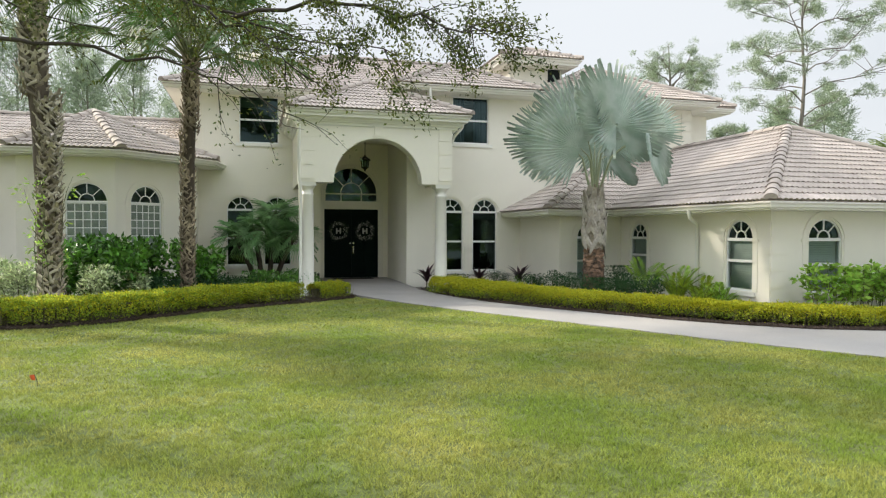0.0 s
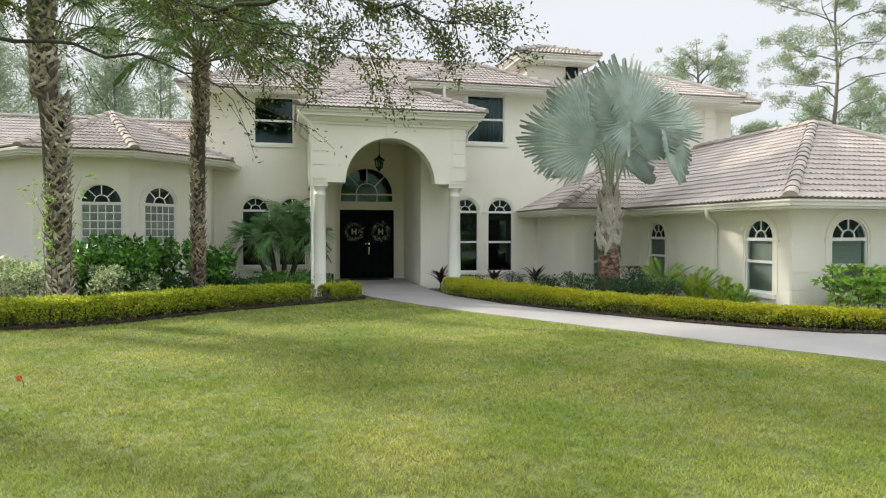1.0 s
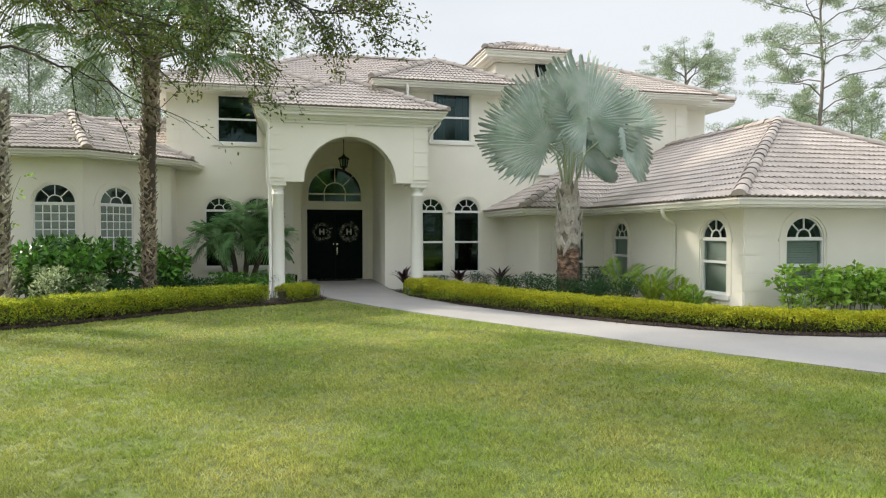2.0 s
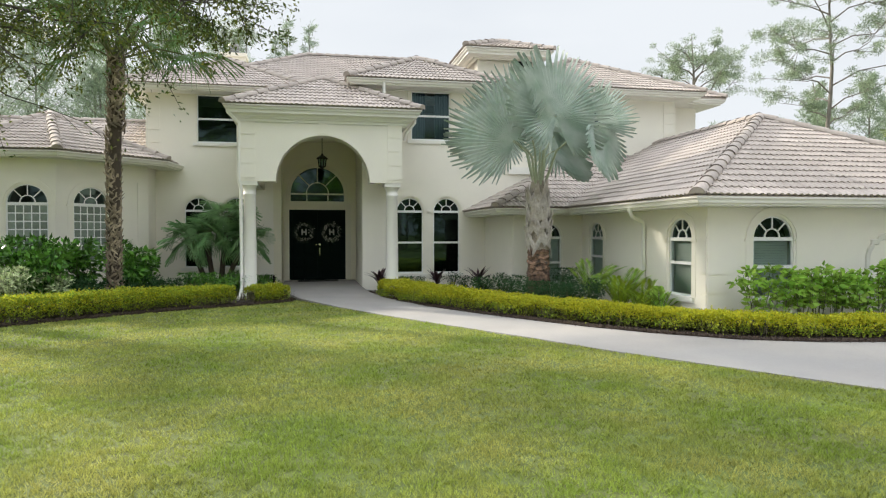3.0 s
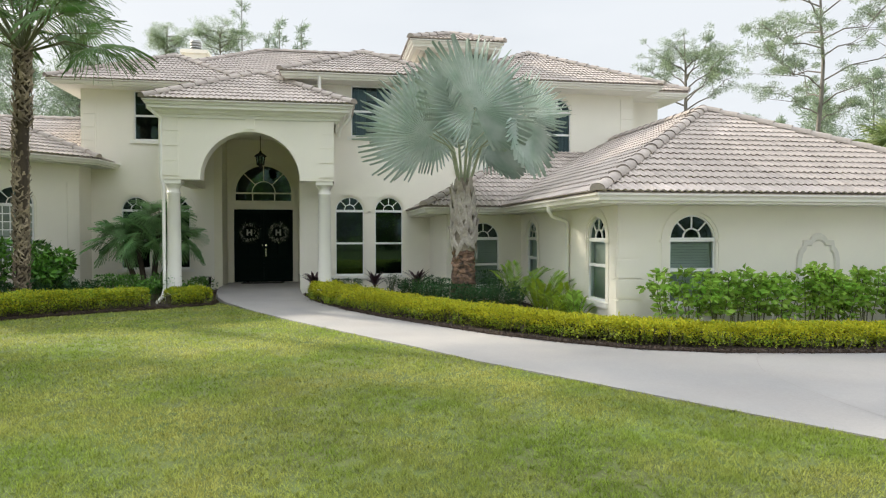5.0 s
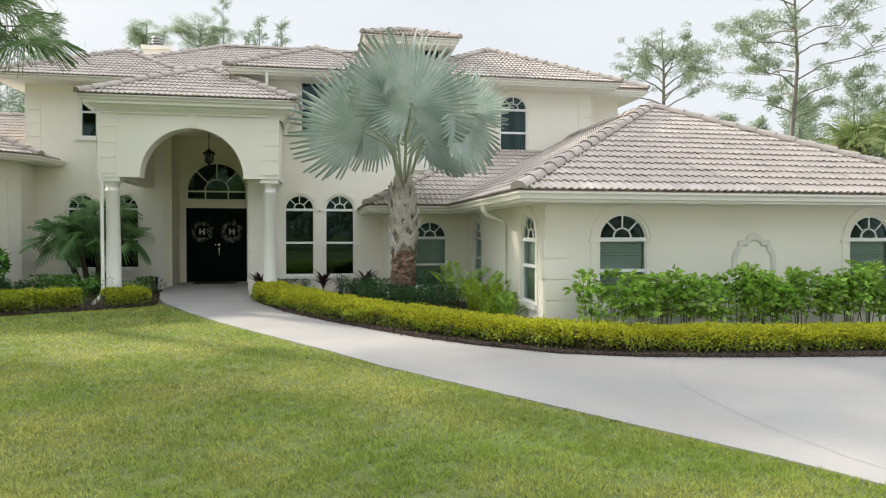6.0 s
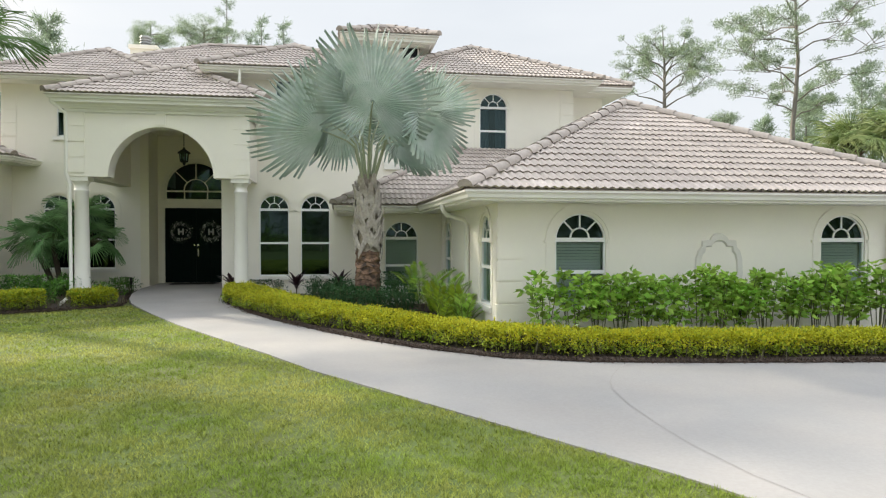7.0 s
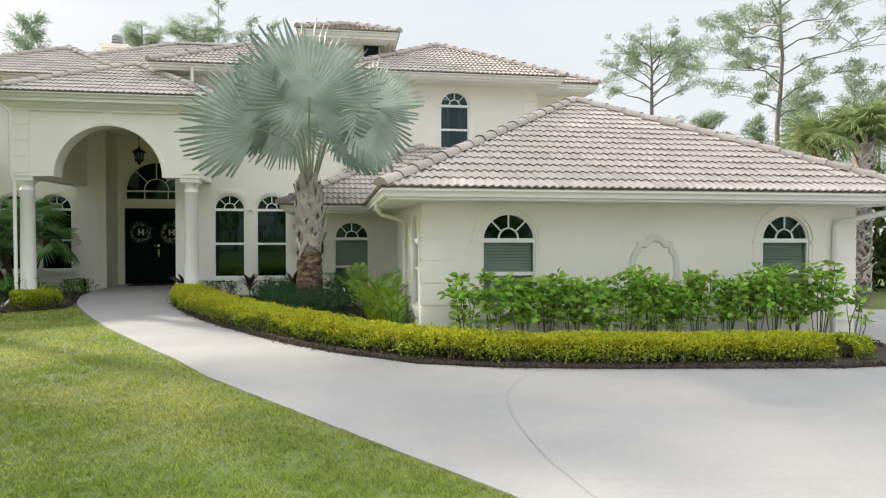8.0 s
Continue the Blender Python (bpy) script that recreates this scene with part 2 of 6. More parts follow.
ground = tagged(new("ground", Mesh().add([(-900, -900, 0), (900, -900, 0), (900, 900, 0), (-900, 900, 0)], [(0, 1, 2, 3)]).data("ground", SOIL)),
                "mown green lawn with faint dry patches", "ground", kind="structure")
LAWN_EDGE = [(3.45, 18.02), (4.46, 15.95), (5.41, 14.07), (6.77, 11.69), (7.5, 10.47), (8.19, 9.15), (9.16, 7.67), (10.23, 6.02), (10.99, 4.88), (11.85, 3.33), (12.75, 1.23), (13.55, -2.17), (14.15, -8.17)]
MULCH_EDGE = [(5.48, 18.82), (5.82, 17.7), (6.61, 15.73), (7.39, 14.17), (8.31, 12.62), (9.02, 11.52), (9.79, 10.6), (10.88, 9.59), (12.05, 9.1), (13.53, 8.82), (15.05, 8.63), (16.58, 8.45), (17.46, 8.51), (18.05, 9.0)]
drive = Mesh()
drive.slab(flat(LAWN_EDGE[1:] + [(16, -22), (60, -22), (60, 6), (46, 14.6), (22.5, 14.8), (22.2, 15.6), (18.75, 15.6), (18.55, 10.2)] + MULCH_EDGE[:1:-1], 0.02), 0.08)
driveway = tagged(new("driveway", drive.data("driveway", CONCRETE)), "pale broom-finished concrete driveway curving past the garage", "driveway", kind="structure")
ramp = Mesh()
left = [(2.86, 23.2, 0.2), (2.86, 21.0, 0.2), (3.01, 19.58, 0.17), (3.18, 18.77, 0.11), (3.45, 18.02, 0.06), (4.46, 15.95, 0.02)]
right = [(5.26, 23.2, 0.2), (5.28, 21.0, 0.2), (5.33, 19.75, 0.17), (5.45, 18.92, 0.11), (5.82, 17.7, 0.06), (6.61, 15.73, 0.02)]
ramp.add(left + right, [(i, i + 1, i + 7, i + 6) for i in range(5)])
ramp.add([(x, y, z - 0.2) for x, y, z in left + right] + left + right, [(i, i + 1, i + 13, i + 12) for i in range(5)] + [(i + 6, i + 18, i + 19, i + 7) for i in range(5)])
tagged(new("walkway", ramp.data("walkway", CONCRETE)), "pale concrete walkway rising to the front doors", "walkway", kind="structure")
JOINT = [(12.57, 8.94), (12.21, 8.62), (11.97, 8.24), (11.78, 7.88), (11.65, 7.49), (11.54, 6.81), (11.49, 6.05), (11.49, 5.45), (11.56, 4.74), (11.74, 4.04)]
joint = Mesh()
for k in range(len(JOINT) - 1):
    a, b = Vector(JOINT[k]), Vector(JOINT[k + 1])
    s = Vector((-(b - a).y, (b - a).x)).normalized() * 0.0032
    joint.add([(*(a - s), 0.0245), (*(b - s), 0.0245), (*(b + s), 0.0245), (*(a + s), 0.0245)], [(0, 1, 2, 3)])
joint.add([(11.55, 5.030, 0.0245), (40.0, 0.745, 0.0245), (40.0, 0.748, 0.0245), (11.55, 5.033, 0.0245)], [(0, 1, 2, 3)])
part("expansion_joint", joint, material("joint_filler", (0.275, 0.26, 0.245), 0.9, grain=0.1), driveway, "dark curved joint in the concrete")


def bed(name, ring, label):
    """A planting bed: a low mound of bark with loose chips."""
    rng = np.random.default_rng(len(ring))
    ob = tagged(new(name, Mesh().slab(flat(ring, 0.045), 0.1).data(name, MULCH)), label, "planting bed", kind="structure")
    pts = []
    for k in range(len(ring)):
        a, b = np.array(ring[k]), np.array(ring[(k + 1) % len(ring)])
        d = np.linalg.norm(b - a)
        n = int(d * 300)
        t = rng.random((n, 1))
        q = a + (b - a) * t + rng.normal(0, 0.045, (n, 2))
        pts.append(np.c_[q, np.full(n, 0.045) + rng.random(n) * 0.02])
    pts = np.concatenate(pts)
    part("bark_chips", quads("bark_chips", leaf_quads(rng, pts, np.tile([0, 0, 0.15], (len(pts), 1)), 0.05, 0.010, 0.5), CHIP), CHIP, ob)
    return ob


bed("bed_right", MULCH_EDGE + [(18.5, 10.2), (18.7, 10.95), (11.2, 10.95), (11.2, 17.0), (9.16, 17.0), (9.16, 20.0), (5.5, 20.0)], "dark bark mulch bed along the house wall")
LEFT_EDGE = [(-13.86, 13.38), (-5.86, 13.23), (-3.98, 13.23), (-3.04, 13.32), (-2.14, 13.76), (-1.16, 14.61), (-0.09, 15.55), (1.23, 16.42), (2.07, 16.83), (3.3, 17.69)]
bed("bed_left", LEFT_EDGE + [(3.1, 18.6), (2.85, 19.6), (2.78, 22.1), (-1.1, 22.1), (-1.1, 21.1), (-3.0, 19.2), (-5.4, 19.2), (-7.3, 21.1), (-14, 21.1)], "dark bark mulch bed under palms and shrubs")


# ---- house ----
house = thing("house", "two-storey cream stucco house with pinkish-grey tile roofs and arched white windows", "house")


def wall(name, m, u0, u1, z0, z1, holes=(), thick=0.25, mat=None, parent=None, label=""):
    """A wall of local width u, with its outer face at v = 0 and openings (u0, u1, bottom, spring, arched) cut right through."""
    g = Mesh()

    def column(a, b, p, q):
        if b - a > 1e-4 and q - p > 1e-4:
            g.box(a, b, 0, thick, p, q, m)
    at = u0
    for a, b, zb, zs, arched in sorted(holes):
        column(at, a, z0, z1)
        column(a, b, z0, zb)
        if arched:
            r, c, n = (b - a) / 2, (a + b) / 2, 24
            arc = [(c - r * math.cos(math.pi * k / n), zs + r * math.sin(math.pi * k / n)) for k in range(n + 1)]
            for k in range(n):
                (ua, za), (ub, zb2) = arc[k], arc[k + 1]
                p = [m @ Vector(q) for q in ((ua, 0, za), (ub, 0, zb2), (ub, 0, z1), (ua, 0, z1), (ua, thick, za), (ub, thick, zb2), (ub, thick, z1), (ua, thick, z1))]
                g.add(p, [(0, 1, 2, 3), (7, 6, 5, 4), (4, 5, 1, 0), (3, 2, 6, 7)])
        else:
            column(a, b, zs, z1)
        at = b
    column(at, u1, z0, z1)
    ob = part(name, g, mat or STUCCO, parent or house, label)
    bm = bmesh.new()
    bm.from_mesh(ob.data)
    bmesh.ops.remove_doubles(bm, verts=bm.verts, dist=1e-4)
    bm.to_mesh(ob.data)
    bm.free()
    return ob


def band(g, m, u0, u1, zb, zs, r_in, r_out, v0, v1, arched=True):
    """A flat raised band round an opening, from r_in to r_out beyond its edge."""
    c, r, n = (u0 + u1) / 2, (u1 - u0) / 2, 24
    inner = [(c - (r + r_in), zb)] + [(c - (r + r_in) * math.cos(math.pi * k / n), zs + (r + r_in) * math.sin(math.pi * k / n)) for k in range(n + 1)] + [(c + r + r_in, zb)]
    outer = [(c - (r + r_out), zb)] + [(c - (r + r_out) * math.cos(math.pi * k / n), zs + (r + r_out) * math.sin(math.pi * k / n)) for k in range(n + 1)] + [(c + r + r_out, zb)]
    if not arched:
        inner = [(u0 - r_in, zb), (u0 - r_in, zs + r_in), (u1 + r_in, zs + r_in), (u1 + r_in, zb)]
        outer = [(u0 - r_out, zb), (u0 - r_out, zs + r_out), (u1 + r_out, zs + r_out), (u1 + r_out, zb)]
    k = len(inner)
    p = [m @ Vector((u, v, z)) for v in (v0, v1) for ring in (inner, outer) for u, z in ring]
    f = []
    for i in range(k - 1):
        f += [(i, i + k, i + k + 1, i + 1), (i + 2 * k, i + 1 + 2 * k, i + k + 1 + 2 * k, i + k + 2 * k),
              (i, i + 1, i + 1 + 2 * k, i + 2 * k), (i + k, i + 3 * k, i + 3 * k + 1, i + k + 1)]
    f += [(0, 2 * k, 3 * k, k), (k - 1, 2 * k - 1, 4 * k - 1, 3 * k - 1)]
    g.add(p, f)


def window(m, u0, u1, zb, zs, arched=True, rail=None, blind=False, curtain=False, blocks=False, surround=True, label="white-framed arched sash window", sill=True):
    """A sash window with a fan light: the frame is the part; panes, glazing bars, blind and surround hang on it."""
    c, r = (u0 + u1) / 2, (u1 - u0) / 2
    g = Mesh()
    band(g, m, u0, u1, zb, zs, -0.026, 0.0, 0.03, 0.11, arched)
    g.box(u0, u1, 0.03, 0.11, zb, zb + 0.05, m)
    if arched:
        g.box(u0 + 0.026, u1 - 0.026, 0.03, 0.10, zs - 0.035, zs + 0.035, m)
    if rail and not blocks:
        g.box(u0 + 0.026, u1 - 0.026, 0.035, 0.10, rail - 0.03, rail + 0.03, m)
    win = part("window", g, WHITE, house, label)
    if sill:
        part("sill", Mesh().box(u0 - 0.12, u1 + 0.12, -0.045, 0.03, zb - 0.10, zb - 0.002, m), TRIM, win)
    top = zs - 0.035 if arched else zs
    if blocks:
        nu, nz = 5, max(3, round((top - zb - 0.05) / 0.21))
        du, dz = (2 * r - 0.052) / nu, (top - zb - 0.05) / nz
        for i in range(nu):
            for k in range(nz):
                b = Mesh()
                ua, za = u0 + 0.026 + i * du, zb + 0.05 + k * dz
                e = 0.014
                o = [(ua + e, za + e), (ua + du - e, za + e), (ua + du - e, za + dz - e), (ua + e, za + dz - e)]
                h = [(ua + 0.04, za + 0.04), (ua + du - 0.04, za + 0.04), (ua + du - 0.04, za + dz - 0.04), (ua + 0.04, za + dz - 0.04)]
                b.add([m @ Vector((u, 0.050, z)) for u, z in o] + [m @ Vector((u, 0.041, z)) for u, z in h],
                      [(4, 5, 6, 7), (0, 1, 5, 4), (1, 2, 6, 5), (2, 3, 7, 6), (3, 0, 4, 7)])
                part("glass_block", b, BLOCKS, win)
        part("mortar", Mesh().box(u0 + 0.026, u1 - 0.026, 0.053, 0.10, zb + 0.05, top, m), WHITE, win)
    else:
        levels = [zb + 0.05, rail, top] if rail else [zb + 0.05, top]
        for k in range(len(levels) - 1):
            part("pane", Mesh().add([m @ Vector((u, 0.068, z)) for u, z in ((u0 + 0.026, levels[k]), (u1 - 0.026, levels[k]), (u1 - 0.026, levels[k + 1]), (u0 + 0.026, levels[k + 1]))], [(0, 1, 2, 3)]), BLIND_GLASS if blind else DIM_GLASS if curtain else GLASS, win).visible_shadow = False
    if arched:
        n = 20
        fan = Mesh()
        rr = r - 0.026
        ring = [m @ Vector((c - rr * math.cos(math.pi * k / n), 0.068, zs + 0.035 + (rr - 0.01) * math.sin(math.pi * k / n))) for k in range(n + 1)]
        fan.add(ring, [tuple(range(n, -1, -1))])
        part("pane", fan, GLASS, win).visible_shadow = False
        bar = Mesh()
        band(bar, m, c - 0.14 * r / 0.42, c + 0.14 * r / 0.42, zs + 0.035, zs + 0.036, 0.0, 0.026, 0.045, 0.085)
        part("glazing_bar", bar, WHITE, win, "half-round glazing bar")
        for a in (45, 90, 135):
            ca, sa = math.cos(radians(a)), math.sin(radians(a))
            r0, r1 = 0.15 * r / 0.42, rr
            p = [(c + ca * q - sa * w, zs + 0.03 + sa * q + ca * w) for q, w in ((r0, -0.012), (r1, -0.012), (r1, 0.012), (r0, 0.012))]
            bar = Mesh().add([m @ Vector((u, v, z)) for v in (0.045, 0.085) for u, z in p], [(3, 2, 1, 0), (4, 5, 6, 7), (0, 1, 5, 4), (1, 2, 6, 5), (2, 3, 7, 6), (3, 0, 4, 7)])
            part("glazing_bar", bar, WHITE, win)
    if blind:
        b = Mesh()
        z = zb + 0.03
        while z < top - 0.02:
            p = [m @ Vector(q) for q in ((u0 + 0.02, 0.125, z), (u1 - 0.035, 0.125, z), (u1 - 0.035, 0.14, z + 0.047), (u0 + 0.02, 0.14, z + 0.047))]
            b.add(p, [(0, 1, 2, 3)])
            z += 0.05
        part("blind", b, LINEN, win, "lowered pale slatted blind")
    if curtain:
        b = Mesh()
        for s, e in ((u0, u0 + r * 0.75), (u1 - r * 0.75, u1)):
            n = 28
            p = [(s + (e - s) * k / n, 0.20 + 0.025 * math.sin(k * 1.9)) for k in range(n + 1)]
            b.add([m @ Vector((u, v, z)) for z in (zb, top) for u, v in p], [(k, k + 1, k + n + 2, k + n + 1) for k in range(n)], True)
        part("curtain", b, CURTAIN, win, "drawn blue-grey curtain")
    if surround:
        s = Mesh()
        if arched:
            band(s, m, u0, u1, zs, zs + 0.001, 0.055, 0.17, -0.022, 0.0)
            for q in (-1, 1):
                uu = c + q * (r + 0.11)
                s.box(uu - 0.09, uu + 0.09, -0.034, 0.0, zs - 0.05, zs + 0.0, m)
                s.box(uu - 0.055, uu + 0.055, -0.014, 0.0, zb, zs - 0.05, m)
        else:
            band(s, m, u0, u1, zb - 0.1, zs, 0.02, 0.12, -0.02, 0.0, False)
        part("surround", s, STUCCO, win, "raised stucco surround")
    return win


def quoins(m, z0, z1, side, wide=0.42, step=0.36):
    """Raised corner blocks with narrow joints, beginning at u = 0 and going to the right (side 1) or left (-1)."""
    z, k = z0, 0
    while z + 0.2 < z1:
        w = wide
        b = Mesh().box(min(0, side * w), max(0, side * w), -0.024, 0.0, z + 0.017, min(z + step, z1) - 0.017, m)
        part("quoin", b, STUCCO, house)
        z += step
        k += 1


FRONT = lambda y: Matrix.Translation((0, y, 0))
T = 0.25
# garage wing
M_GF = FRONT(10.97)
GF = [(12.12, 13.00, 0.55, 1.71, True), (17.03, 17.91, 0.55, 1.71, True)]
wall("garage_front_wall", M_GF, 11.14, 18.80, 0, 2.42, GF)
for u0, u1, zb, zs, ar in GF:
    window(M_GF, u0, u1, zb, zs, rail=1.17, blind=True, label="white arched sash window with a lowered blind")
M_GL = pose(11.14, 10.97, 0, 0, 0, -90)          # u runs towards the viewer's right, that is to -y
GL = [(-(16.45 - 10.97), -(15.64 - 10.97), 0.55, 1.70, True), (-(12.37 - 10.97), -(11.51 - 10.97), 0.55, 1.70, True)]
wall("garage_side_wall", M_GL, -(17.0 - 10.97), -0.25, 0, 2.42, GL)
for u0, u1, zb, zs, ar in GL:
    window(M_GL, u0, u1, zb, zs, rail=1.22, blind=True, label="white arched sash window with a lowered blind")
wall("garage_far_wall", pose(18.80, 11.22, 0, 0, 0, 90), 0, 12.0, 0, 2.42)
quoins(M_GF @ Matrix.Translation((11.14, 0, 0)), 0.3, 2.2, 1)
quoins(M_GL, 0.3, 2.2, -1, wide=0.2)
quoins(M_GF @ Matrix.Translation((18.80, 0, 0)), 0.3, 2.2, -1)
# linking block
M_BF = FRONT(17.0)
wall("link_front_wall", M_BF, 9.16, 11.14, 0, 2.42, [(9.71, 10.54, 0.45, 1.70, True)])
window(M_BF, 9.71, 10.54, 0.45, 1.70, rail=1.02, blind=True, label="white arched sash window with a lowered blind")
wall("link_side_wall", pose(9.16, 17.25, 0, 0, 0, -90), -2.79, 0, 0, 2.42)
quoins(M_BF @ Matrix.Translation((9.16, 0, 0)), 0.3, 2.2, 1, wide=0.35)
quoins(pose(9.16, 17.0, 0, 0, 0, -90), 0.3, 2.2, -1, wide=0.35)
# main front, right of the entrance
M_R = FRONT(20.04)
TW = [(6.34, 7.17, 0.58, 2.50, True), (7.50, 8.33, 0.58, 2.50, True)]
wall("main_front_wall", M_R, 5.30, 15.69, 0, 3.6, TW)
for u0, u1, zb, zs, ar in TW:
    window(M_R, u0, u1, zb, zs, rail=1.54, label="tall white-framed arched sash window with dark glass", sill=True)
UP = [(6.81, 8.03, 4.70, 6.20, False), (12.77, 13.61, 4.30, 5.61, True)]
wall("main_upper_wall", M_R, 5.30, 15.69, 3.6, 6.30, UP)
window(M_R, 6.81, 8.03, 4.70, 6.20, False, rail=5.46, curtain=True, label="white-framed upper sash window with blue-grey curtains")
window(M_R, 12.77, 13.61, 4.30, 5.61, True, rail=4.91, curtain=True, label="white arched upper window above the garage roof")
part("sill_band", Mesh().box(9.9, 11.3, 19.96, 20.04, 3.70, 3.92), TRIM, house)
wall("right_return_wall", FRONT(20.95), 15.69, 17.0, 2.5, 6.30)
wall("right_return_side", pose(15.69, 20.29, 0, 0, 0, 90), 0, 0.66, 2.5, 6.3)
wall("right_end_wall", pose(17.0, 21.2, 0, 0, 0, 90), 0, 9.0, 0, 6.3)
quoins(M_R @ Matrix.Translation((15.69, 0, 0)), 4.0, 6.1, -1)
# entrance recess
DOOR_Y = 23.2
M_D = FRONT(DOOR_Y)
wall("entry_wall", M_D, 2.80, 5.30, 0, 6.30, [(3.02, 4.94, 0.20, 3.19, True)], mat=WARM)
wall("entry_left_cheek", pose(2.80, 22.145, 0, 0, 0, 90), 0.0, 1.06, 0, 6.3, mat=WARM)
wall("entry_right_cheek", pose(5.30, 20.29, 0, 0, 0, -90), -2.91, 0.0, 0, 6.3)
part("entry_ceiling", Mesh().box(1.95, 6.3, 18.5, 23.2, 4.98, 5.06), WARM, house)
# main front, left of the entrance
M_L = FRONT(22.145)
LW = [(-0.21, 0.63, 0.72, 2.55, True), (0.96, 1.82, 0.72, 2.55, True)]
wall("left_front_wall", M_L, -1.35, 2.55, 0, 3.6, LW)
for u0, u1, zb, zs, ar in LW:
    window(M_L, u0, u1, zb, zs, rail=1.62, label="tall white-framed arched sash window with dark glass")
wall("left_upper_wall", M_L, -1.35, 2.55, 3.6, 6.34, [(0.19, 1.43, 4.73, 6.26, False)])
window(M_L, 0.19, 1.43, 4.73, 6.26, False, rail=5.50, label="white-framed upper sash window with dark glass")
wall("left_end_wall", pose(-1.35, 22.395, 0, 0, 0, -90), -9.0, 0.0, 0, 6.3)
quoins(M_L @ Matrix.Translation((-1.35, 0, 0)), 3.9, 6.1, 1, step=0.40)
wall("back_wall", FRONT(31.0), -1.1, 17.0, 0, 6.3)
# bay
BAY = [(-7.3, 21.15), (-5.36, 19.2), (-2.98, 19.2), (-1.08, 21.10), (-1.08, 22.2)]
M_B1 = pose(-5.36, 19.2, 0)
B1 = [(-4.21 + 5.36, -3.17 + 5.36, 1.0, 2.62, True)]
wall("bay_front_wall", M_B1, 0, 2.38, 0, 3.85, B1)
window(M_B1, *B1[0], blocks=True, label="white arched window filled with glass blocks")
M_B2 = pose(-2.98, 19.2, 0, 0, 0, 45)
B2 = [(0.475, 1.47, 1.0, 2.62, True)]
wall("bay_angled_wall", M_B2, 0, 2.69, 0, 3.85, B2)
window(M_B2, *B2[0], blocks=True, label="white arched window filled with glass blocks")
quoins(M_B2 @ Matrix.Translation((2.69, 0, 0)), 0.4, 3.5, -1, wide=0.34, step=0.42)
wall("bay_side_wall", pose(-1.08, 21.10, 0, 0, 0, 90), 0, 1.05, 0, 3.85)
wall("bay_left_wall", pose(-7.3, 21.15, 0, 0, 0, -45), 0, 2.75, 0, 3.85)
wall("left_wing_wall", FRONT(22.1), -16, -7.2, 0, 3.85)
wall("left_wing_end_wall", pose(-16, 22.35, 0, 0, 0, -90), -5.8, 0, 0, 3.85)
part("bay_back_side", Mesh().box(-7.3, -7.05, 21.3, 22.1, 0, 3.85), STUCCO, house)
part("left_wing_back_wall", Mesh().box(-16, -1.35, 28.2, 28.4, 0, 3.85), STUCCO, house)
quoins(M_B1, 0.4, 3.5, 1, wide=0.3, step=0.42)
# portico
M_P = FRONT(18.34)
wall("portico_front", M_P, 1.88, 6.29, 3.24, 5.10, [(2.82, 5.38, 3.24, 3.24, True)], thick=0.5)
part("portico_side", Mesh().box(1.88, 2.28, 18.84, 22.14, 3.24, 5.10), WARM, house)
part("portico_side", Mesh().box(5.89, 6.29, 18.84, 20.03, 3.24, 5.10), STUCCO, house)
part("keystone", Mesh().box(3.98, 4.22, 18.30, 18.36, 4.58, 4.98), STUCCO, house)
band_m = Mesh()
band(band_m, M_P, 2.82, 5.38, 3.24, 3.241, 0.012, 0.10, -0.012, 0.0)
part("arch_moulding", band_m, STUCCO, house)
quoins(M_P @ Matrix.Translation((1.88, 0, 0)), 3.32, 4.95, 1, wide=0.40, step=0.39)
quoins(M_P @ Matrix.Translation((6.29, 0, 0)), 3.32, 4.95, -1, wide=0.40, step=0.39)
for cx in (2.11, 6.03):
    col = Mesh().lathe([(0.25, 0.02), (0.25, 0.14), (0.22, 0.15), (0.22, 0.20), (0.185, 0.24), (0.18, 1.2), (0.16, 2.86), (0.175, 2.88), (0.175, 2.92), (0.16, 2.93), (0.16, 3.03), (0.185, 3.07), (0.215, 3.13)], (cx, 18.59, 0), 24)
    col.box(cx - 0.225, cx + 0.225, 18.365, 18.815, 3.13, 3.24)
    part("column", col, TRIM, house, "smooth round white column")
# door set
frame_g = Mesh()
for a, b in ((2.84, 3.02), (4.94, 5.12)):
    frame_g.box(a, b, 23.14, 23.26, 0.20, 2.645)
frame_g.box(2.84, 5.12, 23.14, 23.26, 2.645, 2.90)
band(frame_g, M_D, 3.02, 4.94, 2.90, 3.19, 0.0, 0.10, -0.05, 0.03)
part("door_frame", frame_g, CREAM, house, "cream painted door surround")
tr = Mesh()
band(tr, M_D, 3.02, 4.94, 2.90, 3.19, -0.05, 0.0, 0.02, 0.08)
tr.box(3.02, 4.94, 23.22, 23.28, 2.90, 2.94)
tr.box(3.07, 4.89, 23.22, 23.28, 3.165, 3.215)
for q in (-0.36, 0.36):
    tr.box(3.98 + q - 0.016, 3.98 + q + 0.016, 23.22, 23.27, 2.94, 3.17)
fanlight = part("fan_light", tr, CREAM, house, "arched fan light over the front doors")
part("pane", Mesh().add([(3.98 - 0.93 * math.cos(math.pi * k / 24), 23.25, 3.19 + 0.93 * math.sin(math.pi * k / 24)) for k in range(25)] + [(4.91, 23.25, 2.92), (3.05, 23.25, 2.92)],
                        [tuple(range(26, -1, -1))]), GLASS, fanlight).visible_shadow = False
bar = Mesh()
band(bar, M_D, 3.62, 4.34, 3.20, 3.21, 0.0, 0.03, 0.03, 0.07)
part("glazing_bar", bar, CREAM, fanlight)
